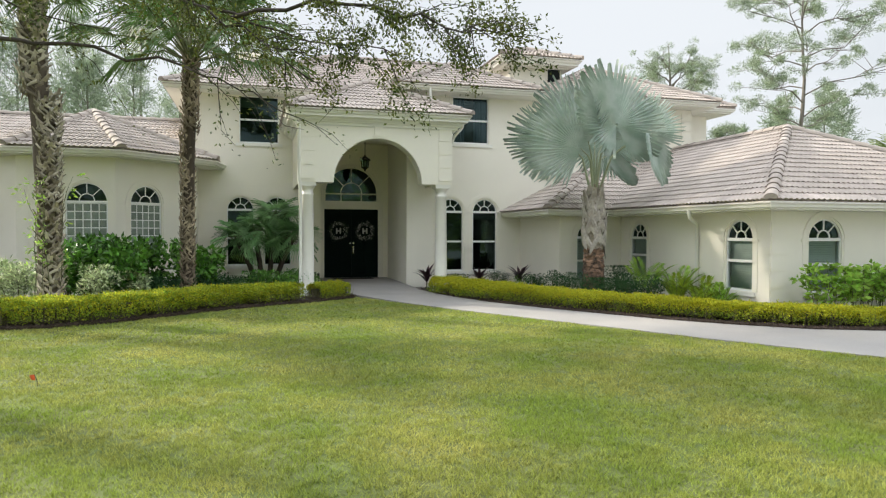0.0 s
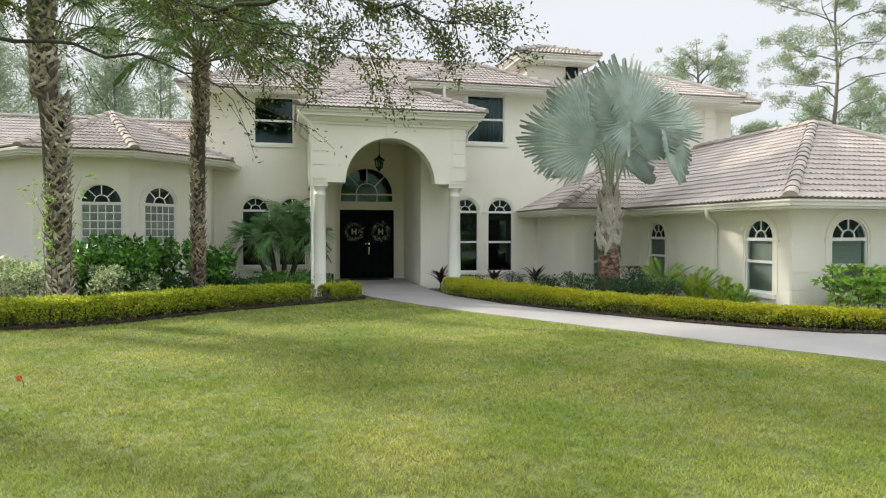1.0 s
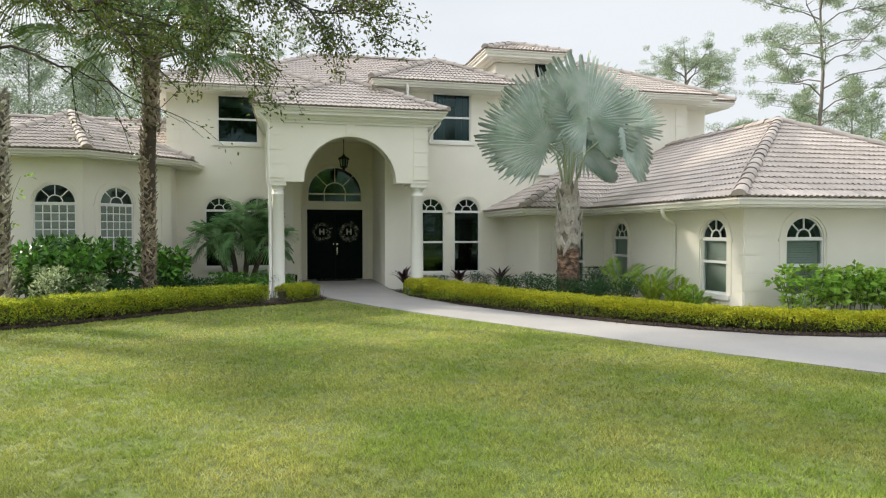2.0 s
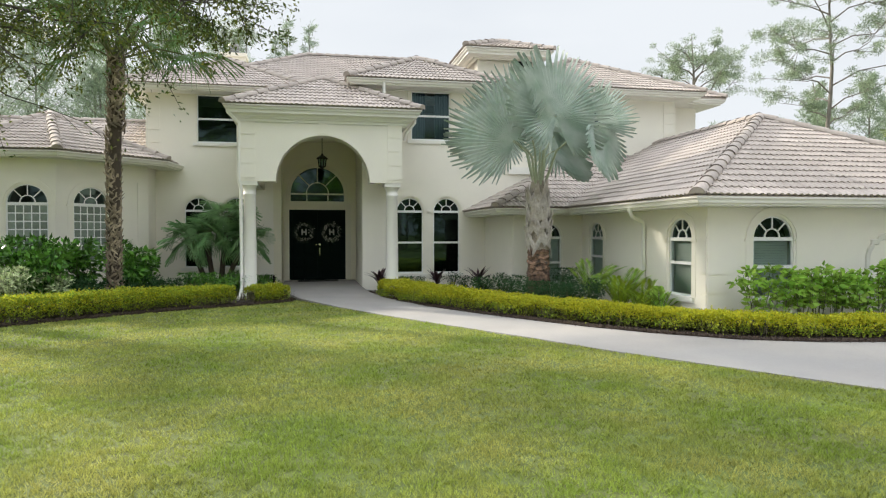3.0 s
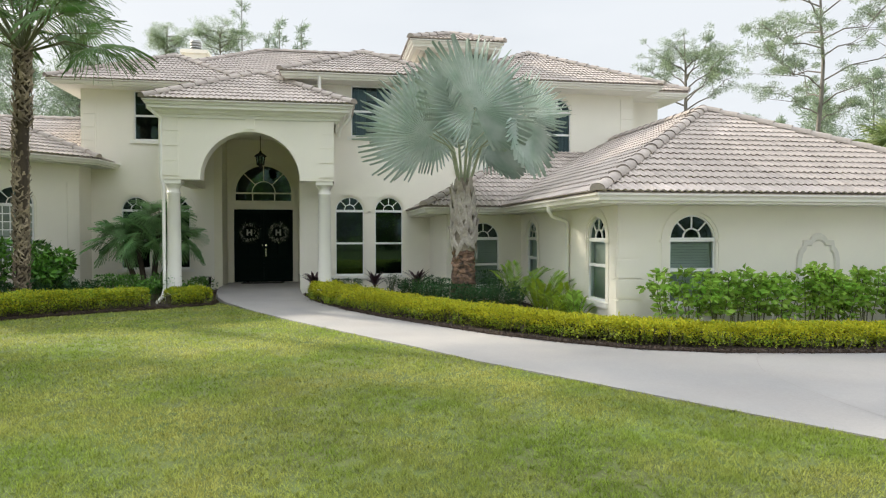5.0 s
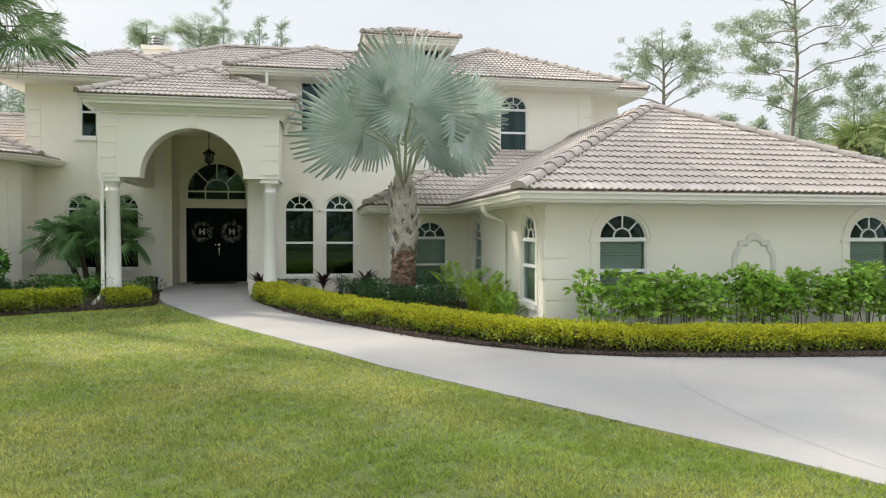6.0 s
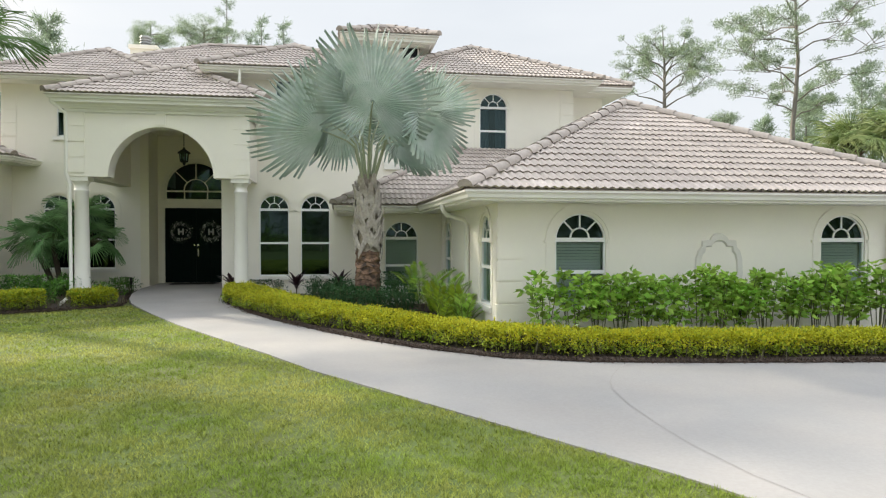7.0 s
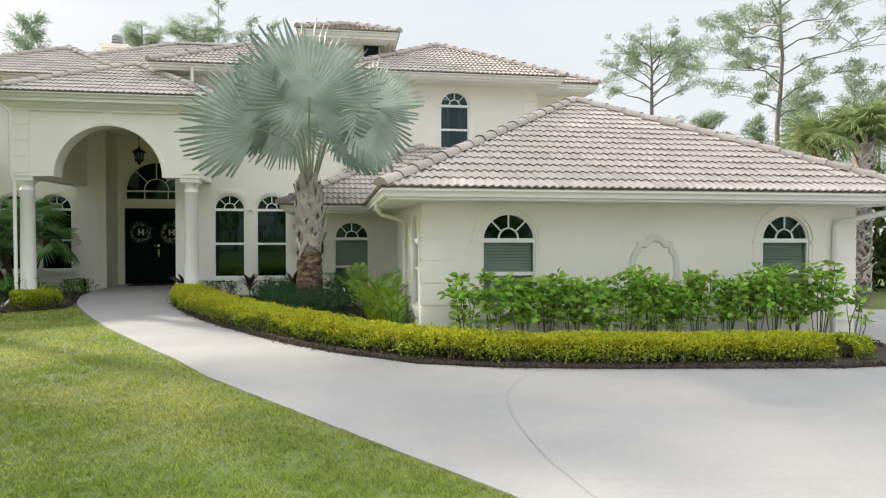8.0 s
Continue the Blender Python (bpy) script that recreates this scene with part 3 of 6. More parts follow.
for a in (45, 90, 135):
    ca, sa = math.cos(radians(a)), math.sin(radians(a))
    p = [(3.98 + ca * q - sa * w, 3.20 + sa * q + ca * w) for q, w in ((0.38, -0.015), (0.92, -0.015), (0.92, 0.015), (0.38, 0.015))]
    part("glazing_bar", Mesh().add([(u, v, z) for v in (23.23, 23.27) for u, z in p], [(3, 2, 1, 0), (4, 5, 6, 7), (0, 1, 5, 4), (1, 2, 6, 5), (2, 3, 7, 6), (3, 0, 4, 7)]), CREAM, fanlight)
for k, (a, b) in enumerate(((3.02, 3.977), (3.983, 4.94))):
    leaf = part("front_door", Mesh().box(a, b, 23.22, 23.27, 0.215, 2.64), BLACK, house, "black panelled double entrance door")
    for px in (a + 0.12, (a + b) / 2 + 0.03):
        for z0, z1 in ((0.33, 0.62), (0.72, 1.0), (1.10, 1.9), (2.0, 2.5)):
            w = (b - a) / 2 - 0.15
            part("door_panel", Mesh().add([(px, 23.219, z0), (px + w, 23.219, z0), (px + w, 23.219, z1), (px, 23.219, z1), (px + 0.03, 23.207, z0 + 0.03), (px + w - 0.03, 23.207, z0 + 0.03), (px + w - 0.03, 23.207, z1 - 0.03), (px + 0.03, 23.207, z1 - 0.03)],
                                          [(4, 5, 6, 7), (0, 1, 5, 4), (1, 2, 6, 5), (2, 3, 7, 6), (3, 0, 4, 7)]), BLACK, leaf)
    if k == 1:
        hd = Mesh().box(4.03, 4.07, 23.19, 23.22, 1.06, 1.32)
        hd.tube([(4.05, 23.19, 1.07), (4.05, 23.14, 1.10), (4.05, 23.14, 1.24), (4.05, 23.19, 1.28)], 0.012, 8)
        part("door_handle", hd, CHROME, leaf, "satin nickel pull handle")
        part("deadbolt", Mesh().tube([(4.05, 23.22, 1.44), (4.05, 23.17, 1.44)], 0.035, 14), CHROME, leaf, "satin nickel lock")
    else:
        part("deadbolt", Mesh().tube([(3.93, 23.22, 1.44), (3.93, 23.19, 1.44)], 0.02, 12), CHROME, leaf)
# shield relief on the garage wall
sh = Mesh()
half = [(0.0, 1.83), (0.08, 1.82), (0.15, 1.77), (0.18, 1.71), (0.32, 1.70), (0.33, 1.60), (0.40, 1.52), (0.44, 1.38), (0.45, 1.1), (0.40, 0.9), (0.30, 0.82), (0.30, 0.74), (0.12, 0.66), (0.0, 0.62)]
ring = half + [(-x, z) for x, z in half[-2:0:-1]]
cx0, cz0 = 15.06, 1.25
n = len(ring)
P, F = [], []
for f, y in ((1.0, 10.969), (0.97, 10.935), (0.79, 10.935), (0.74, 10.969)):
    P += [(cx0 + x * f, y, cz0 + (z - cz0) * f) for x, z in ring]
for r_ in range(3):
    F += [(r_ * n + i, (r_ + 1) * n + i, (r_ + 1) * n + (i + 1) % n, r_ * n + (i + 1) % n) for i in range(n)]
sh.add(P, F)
part("shield_relief", sh, material("greyer_stucco", (0.73, 0.71, 0.645), 0.92, grain=0.05, grain_scale=60, stain=0.08, stain_scale=3, bump=0.35, bump_scale=140), house, "raised greyish stucco shield moulding")

# added inner walls and floors, painted near-black to stand in for unlit rooms
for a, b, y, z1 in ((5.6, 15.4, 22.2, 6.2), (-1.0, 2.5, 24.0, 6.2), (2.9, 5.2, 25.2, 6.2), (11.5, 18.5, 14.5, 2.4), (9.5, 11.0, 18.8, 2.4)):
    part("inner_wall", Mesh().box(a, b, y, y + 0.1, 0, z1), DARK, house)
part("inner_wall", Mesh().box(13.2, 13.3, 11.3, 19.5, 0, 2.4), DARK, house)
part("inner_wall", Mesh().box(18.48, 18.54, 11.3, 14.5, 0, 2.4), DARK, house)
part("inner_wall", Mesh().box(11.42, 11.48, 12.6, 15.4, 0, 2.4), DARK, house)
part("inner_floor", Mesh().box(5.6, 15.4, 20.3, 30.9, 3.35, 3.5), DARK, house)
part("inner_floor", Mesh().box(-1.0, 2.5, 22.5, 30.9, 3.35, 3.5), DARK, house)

# chimney
ch = Mesh().box(-0.14, 0.90, 30.7, 31.7, 6.0, 9.85).box(-0.20, 0.96, 30.63, 31.77, 9.69, 9.85)
chim = part("chimney", ch, STUCCO, house, "square stucco chimney")
cp = Mesh()
for k in range(4):
    cp.lathe([(0.20, 0.0), (0.24, 0.02), (0.24, 0.09), (0.20, 0.10)], (0.38, 31.1, 9.85 + k * 0.115), 14)
cp.lathe([(0.19, 0.0), (0.19, 0.5), (0.0, 0.52)], (0.38, 31.1, 9.83), 14)
part("flue_cap", cp, material("grey_flue_metal", (0.35, 0.35, 0.34), 0.5, metal=0.5, stain=0.1), chim, "grey ribbed flue cap")

# belvedere
part("belvedere_wall", Mesh().box(9.15, 11.05, 21.0, 23.0, 6.6, 7.75), STUCCO, house)
# solid near-black box: the shade inside the opening is put into its colour
part("belvedere_vent", Mesh().box(10.55, 11.0, 20.985, 21.05, 7.1, 7.55), DARK, house, "louvred opening with its inner shade painted near-black")

# ---- eaves ----
EAVE = [(-0.14, 0.02), (-0.14, 0.0), (0.0, 0.0), (0.004, -0.03), (-0.03, -0.07), (-0.045, -0.11), (-0.11, -0.125), (-0.11, -0.17), (-0.15, -0.175), (-0.60, -0.175), (-0.61, -0.19), (-0.66, -0.195), (-0.68, -0.205), (-0.72, -0.205)]
GUTTER = [(-0.14, 0.02), (-0.14, 0.0), (0.0, 0.0), (0.004, -0.03), (-0.03, -0.07), (-0.045, -0.115), (-0.11, -0.13), (-0.11, -0.16), (-0.72, -0.16)]
CORNICE = [(-0.14, 0.02), (-0.14, 0.0), (0.0, 0.0), (0.004, -0.03), (-0.03, -0.07), (-0.045, -0.11), (-0.10, -0.12), (-0.10, -0.20), (-0.17, -0.205), (-0.22, -0.24), (-0.24, -0.29), (-0.29, -0.295), (-0.29, -0.325), (-0.34, -0.33), (-0.34, -0.40), (-0.38, -0.405), (-0.40, -0.46), (-0.46, -0.46)]


BELT = [(-0.14, 0.02), (-0.14, 0.0), (0.0, 0.0), (0.004, -0.03), (-0.03, -0.07), (-0.045, -0.11), (-0.10, -0.12), (-0.10, -0.20), (-0.17, -0.205), (-0.22, -0.24), (-0.36, -0.24), (-0.38, -0.28), (-0.50, -0.28)]


def eave(path, profile=EAVE):
    part("eave", Mesh().sweep(path, profile), TRIM, house, "white painted gutter, fascia and soffit moulding")


eave([(8.46, 20.04, 2.48), (8.46, 16.30, 2.48), (10.45, 16.30, 2.48), (10.45, 10.21, 2.48), (19.49, 10.21, 2.48), (19.49, 23.0, 2.48)], GUTTER)
eave([(4.81, 23.0, 6.40), (4.81, 19.32, 6.40), (16.37, 19.32, 6.40), (16.37, 20.25, 6.40), (17.72, 20.25, 6.40), (17.72, 29, 6.40)])
eave([(-2.07, 30.0, 6.44), (-2.07, 21.43, 6.44), (3.9, 21.43, 6.44)], GUTTER)
eave([(1.49, 22.14, 5.25), (1.49, 17.95, 5.25), (6.80, 17.95, 5.25), (6.80, 20.04, 5.25)], CORNICE)
eave([(-16.7, 21.4, 3.98), (-7.6, 21.4, 3.98), (-7.6, 20.6, 3.98), (-5.45, 18.50, 3.98), (-2.69, 18.50, 3.98), (-0.42, 20.77, 3.98), (-0.22, 22.14, 3.98)], GUTTER)
eave([(8.62, 23.4, 7.80), (8.62, 20.42, 7.80), (11.58, 20.42, 7.80), (11.58, 23.4, 7.80)], BELT)

# ---- roofs ----
TILE_W, TILE_L = 0.268, 0.303
ROLL = 14                       # steps across a tile with its two rolls
WAVE = [(0.5 + 0.5 * math.cos(2 * math.pi * (2 * k / ROLL - 0.3))) ** 0.8 for k in range(ROLL + 1)]


def tile_shape(low0, low1, up0, up1, v0, v1, base):
    """One double-rolled tile from its clipped corners; base(u, v, h) gives the place in the world."""
    top, lip = [], []
    for (a, b), v, lift in (((low0, low1), v0, 0.044), ((up0, up1), v1, 0.018)):
        for k in range(ROLL + 1):
            u = a + (b - a) * k / ROLL
            top.append(base(u, v, lift + 0.029 * WAVE[k]))
    for k in range(ROLL + 1):
        lip.append(top[k])
    for k in range(ROLL + 1):
        u = low0 + (low1 - low0) * k / ROLL
        lip.append(base(u, v0 + 0.035, 0.004 + 0.026 * WAVE[k]))
    return top, lip


TOP_FACES = [(k, k + 1, k + ROLL + 2, k + ROLL + 1) for k in range(ROLL)]
LIP_FACES = [(k + ROLL + 1, k + ROLL + 2, k + 1, k) for k in range(ROLL)]


def roof_face(ring, origin, u_dir, v_dir, pitch, pieces=None):
    """A tiled slope over the plan ring (convex), rising from origin along v_dir. pieces: rows that are built tile by tile."""
    o, u, v = Vector(origin), Vector((*u_dir, 0)), Vector((*v_dir, 0))
    rise = (v + Vector((0, 0, pitch))).normalized()
    normal = u.cross(rise)
    if normal.z < 0:
        normal = -normal
    k = math.sqrt(1 + pitch * pitch)
    loc = [((Vector((*p, 0)) - o.to_2d().to_3d()).dot(u), (Vector((*p, 0)) - o.to_2d().to_3d()).dot(v) * k) for p in ring]

    def base(a, b, h):
        return o + u * a + rise * b + normal * h

    def span(b):
        hits = []
        for i in range(len(loc)):
            (ua, va), (ub, vb) = loc[i], loc[(i + 1) % len(loc)]
            if (va - b) * (vb - b) <= 0 and abs(va - vb) > 1e-6:
                hits.append(ua + (ub - ua) * (b - va) / (vb - va))
        return (min(hits), max(hits)) if hits else None
    deck = Mesh().slab([base(a, b, 0.0) for a, b in loc], 0.05)
    roof = part("roof", deck, CAP, house, "pinkish-grey tiled roof slope")
    joined = Mesh()
    shared = None
    b0, b1 = min(p[1] for p in loc), max(p[1] for p in loc)
    row = 0
    while b0 + row * TILE_L < b1 - 0.03:
        va = b0 + row * TILE_L + (0.001 if row else -0.03)
        vb = min(b0 + (row + 1) * TILE_L + 0.04, b1)
        s0, s1 = span(max(va, b0 + 0.001)), span(min(vb, b1 - 0.001))
        if s0 and s1:
            i = math.floor(min(s0[0], s1[0]) / TILE_W)
            while i * TILE_W < max(s0[1], s1[1]):
                ua, ub = i * TILE_W, (i + 1) * TILE_W
                c = lambda q, s: min(max(q, s[0]), s[1])
                la, lb, ha, hb = c(ua, s0), c(ub, s0), c(ua, s1), c(ub, s1)
                whole = lb - la > TILE_W * 0.999 and hb - ha > TILE_W * 0.999 and vb - va < TILE_L + 0.06
                if max(lb - la, hb - ha) > 0.02:
                    if pieces and whole and pieces[0] <= row < pieces[1]:
                        if shared is None:
                            t, l = tile_shape(0, TILE_W, 0, TILE_W, 0, TILE_L + 0.04, lambda a, b, h: Vector((a, b, h)))
                            shared = Mesh().add(t, TOP_FACES, True).add(l, LIP_FACES, True).data("tile", TILE)
                        p = base(ua, va, random.uniform(0, 0.006))
                        m = Matrix((u, rise, normal)).transposed().to_4x4()
                        if u.cross(rise).z < 0:
                            m = Matrix((-u, rise, normal)).transposed().to_4x4()
                            p = base(ub, va, 0)
                        part("tile", shared, TILE, roof, at=Matrix.Translation(p) @ m @ pose(0, 0, 0, random.uniform(-0.4, 0.4), random.uniform(-0.5, 0.5), random.uniform(-0.4, 0.4)))
                    else:
                        j = random.uniform(0, 0.006)
                        t, l = tile_shape(la, lb, ha, hb, va, vb, lambda a, b, h: base(a, b, h + j))
                        joined.add(t, TOP_FACES, True).add(l, LIP_FACES, True)
                i += 1
        row += 1
    tagged(part("tiling", joined, TILE, roof), kind="stuff")
    return roof


cap_mesh = Mesh()
cp_rings = []
for v, r, lift in ((0.0, 0.138, 0.016), (0.44, 0.122, 0.0)):
    cp_rings += [(r * math.cos(math.pi * k / 10), v, lift + r * 0.85 * math.sin(math.pi * k / 10) - 0.03) for k in range(11)]
cap_mesh.add(cp_rings, [(k, k + 1, k + 12, k + 11) for k in range(10)], True)
cap_mesh.add(cp_rings[:11] + [(0.118 * math.cos(math.pi * k / 10), 0.0, 0.02 + 0.118 * 0.85 * math.sin(math.pi * k / 10) - 0.03) for k in range(11)], [(k + 11, k + 12, k + 1, k) for k in range(10)])
cap_mesh.add(cp_rings[:11], [tuple(range(10, -1, -1))])
CAP_MESH = cap_mesh.data("ridge_cap", CAP)


def caps(a, b, lift=0.05):
    """Overlapping half-round caps up a hip or along a ridge, from a to b."""
    a, b = Vector(a), Vector(b)
    d = (b - a).normalized()
    side = d.cross(Vector((0, 0, 1))).normalized()
    up = side.cross(d)
    m = Matrix((side, d, up)).transposed().to_4x4()
    n = max(1, int((b - a).length / 0.385))
    for k in range(n):
        part("ridge_cap", CAP_MESH, CAP, house, at=Matrix.Translation(a + d * (k * (b - a).length / n) + up * lift) @ m @ pose(0, 0, 0, random.uniform(-1, 1), random.uniform(-2, 2), random.uniform(-1.2, 1.2)))


def hip_end(x0, x1, y0, y1, z, pitch=0.5, left=True, right=True, pieces=None):
    """A hipped end facing the front: eave from x0 to x1 at y0, its ridge running back to y1."""
    h, c = (x1 - x0) / 2, (x0 + x1) / 2
    apex = (c, y0 + h, z + pitch * h)
    roof_face([(x0, y0), (x1, y0), (c, y0 + h)], (x0, y0, z), (1, 0), (0, 1), pitch, pieces)
    if left:
        roof_face([(x0, y0), (c, y0 + h), (c, y1), (x0, y1)], (x0, y0, z), (0, 1), (1, 0), pitch)
    if right:
        roof_face([(x1, y0), (c, y0 + h), (c, y1), (x1, y1)], (x1, y0, z), (0, 1), (-1, 0), pitch)
    caps((x0, y0, z), apex)
    caps((x1, y0, z), apex)
    caps(apex, (c, y1, apex[2]))
    return apex


# garage
GX0, GX1, GY, GZ = 10.45, 19.49, 10.21, 2.49
gh, gc = (GX1 - GX0) / 2, (GX0 + GX1) / 2
roof_face([(GX0, GY), (GX1, GY), (gc, GY + gh)], (GX0, GY, GZ), (1, 0), (0, 1), 0.5, pieces=(0, 10))
roof_face([(GX0, GY), (gc, GY + gh), (gc, 20.04), (14.19, 20.04), (GX0, 16.30)], (GX0, GY, GZ), (0, 1), (1, 0), 0.5)
roof_face([(GX1, GY), (gc, GY + gh), (gc, 24.0), (GX1, 24.0)], (GX1, GY, GZ), (0, 1), (-1, 0), 0.5)
caps((GX0, GY, GZ), (gc, GY + gh, GZ + gh / 2))
caps((GX1, GY, GZ), (gc, GY + gh, GZ + gh / 2))
caps((gc, GY + gh, GZ + gh / 2), (gc, 20.04, GZ + gh / 2))
# linking block
roof_face([(8.46, 16.30), (10.45, 16.30), (14.19, 20.04), (12.20, 20.04)], (8.46, 16.30, GZ), (1, 0), (0, 1), 0.5)
roof_face([(8.46, 16.30), (12.20, 20.04), (8.46, 20.04)], (8.46, 16.30, GZ), (0, 1), (1, 0), 0.5)
caps((8.46, 16.30, GZ), (12.20, 20.04, GZ + 1.87))
# portico, upper roofs, belvedere
hip_end(1.49, 6.80, 17.95, 23.6, 5.25)
hip_end(4.81, 9.68, 19.32, 28.0, 6.40)
hip_end(9.68, 16.37, 19.32, 28.0, 6.40)
roof_face([(14.0, 20.25), (17.72, 20.25), (14.0, 23.97)], (14.0, 20.25, 6.45), (1, 0), (0, 1), 0.5)
roof_face([(17.72, 20.25), (14.0, 23.97), (14.0, 29.0), (17.72, 29.0)], (17.72, 20.25, 6.45), (0, 1), (-1, 0), 0.5)
caps((17.72, 20.25, 6.45), (14.0, 23.97, 8.31))
hip_end(-2.07, 3.95, 21.43, 30.0, 6.43)
roof_face([(-1.6, 22.3), (14.0, 22.3), (9.0, 27.5), (3.6, 27.5)], (-1.6, 22.3, 6.45), (1, 0), (0, 1), 0.5)
roof_face([(-1.6, 22.3), (3.6, 27.5), (-1.6, 32.7)], (-1.6, 22.3, 6.45), (0, 1), (1, 0), 0.5)
roof_face([(-1.6, 32.7), (14.0, 32.7), (9.0, 27.5), (3.6, 27.5)], (-1.6, 32.7, 6.45), (1, 0), (0, -1), 0.5)
caps((-1.6, 22.3, 6.45), (3.6, 27.5, 9.05))
caps((3.6, 27.5, 9.05), (9.0, 27.5, 9.05))
roof_face([(8.62, 20.42), (11.58, 20.42), (10.1, 21.9)], (8.62, 20.42, 7.80), (1, 0), (0, 1), 0.4)
roof_face([(8.62, 20.42), (10.1, 21.9), (8.62, 23.4)], (8.62, 20.42, 7.80), (0, 1), (1, 0), 0.4)
roof_face([(11.58, 20.42), (10.1, 21.9), (11.58, 23.4)], (11.58, 20.42, 7.80), (0, 1), (-1, 0), 0.4)
roof_face([(8.62, 23.4), (11.58, 23.4), (10.1, 21.9)], (8.62, 23.4, 7.80), (1, 0), (0, -1), 0.4)
caps((8.62, 20.42, 7.80), (10.1, 21.9, 8.39))
caps((11.58, 20.42, 7.80), (10.1, 21.9, 8.39))
# bay and left wing
BA = (-4.07, 22.0, 5.47)
S2 = math.sqrt(0.5)
roof_face([(-5.45, 18.5), (-2.69, 18.5), BA[:2]], (-5.45, 18.5, 3.99), (1, 0), (0, 1), 0.423)
roof_face([(-2.69, 18.5), (-0.42, 20.77), BA[:2]], (-2.69, 18.5, 3.99), (S2, S2), (-S2, S2), 0.429)
roof_face([(-0.42, 20.77), (-0.42, 23.4), BA[:2]], (-0.42, 20.77, 3.99), (0, 1), (-1, 0), 0.405)
roof_face([(-7.45, 20.45), (-5.45, 18.5), BA[:2]], (-5.45, 18.5, 3.99), (-S2, S2), (S2, S2), 0.43)
caps((-2.69, 18.5, 3.99), BA)
caps((-0.42, 20.77, 3.99), BA)
caps((-5.45, 18.5, 3.99), BA)
roof_face([(-16.7, 21.4), (-1.36, 21.4), (-1.36, 25.2), (-13.0, 25.2)], (-16.7, 21.4, 3.99), (1, 0), (0, 1), 0.47)
roof_face([(-16.7, 29.0), (-1.36, 29.0), (-1.36, 25.2), (-13.0, 25.2)], (-16.7, 29.0, 3.99), (1, 0), (0, -1), 0.47)
roof_face([(-16.7, 21.4), (-13.0, 25.2), (-16.7, 29.0)], (-16.7, 21.4, 3.99), (0, 1), (1, 0), 0.47)
caps((-13.0, 25.2, 5.77), (-1.36, 25.2, 5.77))


# ---- downspouts ----
def downspout(path, label="white painted downspout"):
    part("downspout", Mesh().tube(path, 0.045, 8), TRIM, house, label)


downspout([(10.52, 12.9, 2.40), (10.52, 12.9, 2.28), (10.60, 12.95, 2.18), (11.02, 13.3, 2.08), (11.08, 13.35, 1.98), (11.08, 13.35, 0.05)])
downspout([(19.02, 10.36, 2.36), (19.02, 10.38, 2.24), (18.90, 10.50, 2.17), (18.42, 10.86, 2.04), (18.36, 10.91, 1.96), (18.36, 10.91, 0.05)])
downspout([(1.60, 18.08, 5.20), (1.60, 18.1, 5.05), (1.86, 18.28, 4.80), (1.85, 18.30, 3.3), (1.90, 18.38, 3.05), (1.90, 18.42, 0.4), (1.89, 18.26, 0.2), (1.86, 17.80, 0.08)])
downspout([(6.70, 18.6, 5.20), (6.70, 18.6, 5.0), (6.45, 18.7, 4.7), (6.42, 18.75, 4.5)])
downspout([(5.9, 19.40, 6.36), (5.9, 19.40, 5.9)])


# ---- planting: materials ----
GOLD = material("gold_hedge_leaf", (0.64, 0.60, 0.05), 0.6, per_island=0.25, hue=(0.48, 0.50, 0.04), spec=0.15, sheer=0.35)
GOLD_GREEN = material("old_hedge_leaf", (0.26, 0.40, 0.045), 0.6, per_island=0.4, hue=(0.40, 0.44, 0.06), spec=0.2, sheer=0.35)
HEDGE_WOOD = material("hedge_twigs", (0.15, 0.14, 0.075), 0.9, grain=0.3, grain_scale=30, stain=0.2)
# darker than the twigs: shade between the leaves is put into this colour
HEDGE_CORE = material("hedge_core_shade", (0.085, 0.085, 0.03), 0.95, grain=0.35, grain_scale=40, stain=0.3, stain_scale=6, bump=1.0, bump_scale=60)
BRIGHT = material("bright_green_leaf", (0.20, 0.42, 0.055), 0.42, per_island=0.45, hue=(0.50, 0.66, 0.14), spec=0.2, sheer=0.45)
# wide leaf-to-leaf spread: dark gaps and highlights are put into the leaf tones
DEEP = material("deep_green_leaf", (0.022, 0.095, 0.012), 0.36, per_island=0.7, hue=(0.16, 0.36, 0.05), spec=0.35, sheer=0.12)
DUSK = material("dusky_green_leaf", (0.030, 0.080, 0.030), 0.6, per_island=0.45, hue=(0.065, 0.135, 0.055), spec=0.1, sheer=0.2)
# variegated, and sunlit flecks and dark gaps are put into the tone spread
PALE = material("pale_variegated_leaf", (0.74, 0.80, 0.50), 0.5, per_island=0.5, hue=(0.06, 0.17, 0.025), spec=0.4, sheer=0.25)
FERN = material("yellow_green_frond", (0.40, 0.48, 0.05), 0.5, per_island=0.3, hue=(0.20, 0.36, 0.04), spec=0.25, sheer=0.35)
MAROON = material("maroon_strap_leaf", (0.040, 0.016, 0.022), 0.4, per_island=0.4, spec=0.5)
SILVER = material("silver_blue_frond", (0.46, 0.525, 0.475), 0.42, grain=0.06, grain_scale=5, stain=0.08, stain_scale=1.5, per_object=0.14, hue=(0.33, 0.42, 0.35), spec=0.35, sheer=0.33)
PALM = material("palm_frond", (0.085, 0.205, 0.040), 0.5, grain=0.12, grain_scale=6, per_object=0.3, hue=(0.19, 0.26, 0.11), spec=0.4, sheer=0.3)
FANPALM = material("grey_green_fan_frond", (0.13, 0.27, 0.10), 0.45, grain=0.1, grain_scale=6, per_object=0.45, hue=(0.24, 0.40, 0.18), spec=0.2, sheer=0.3)
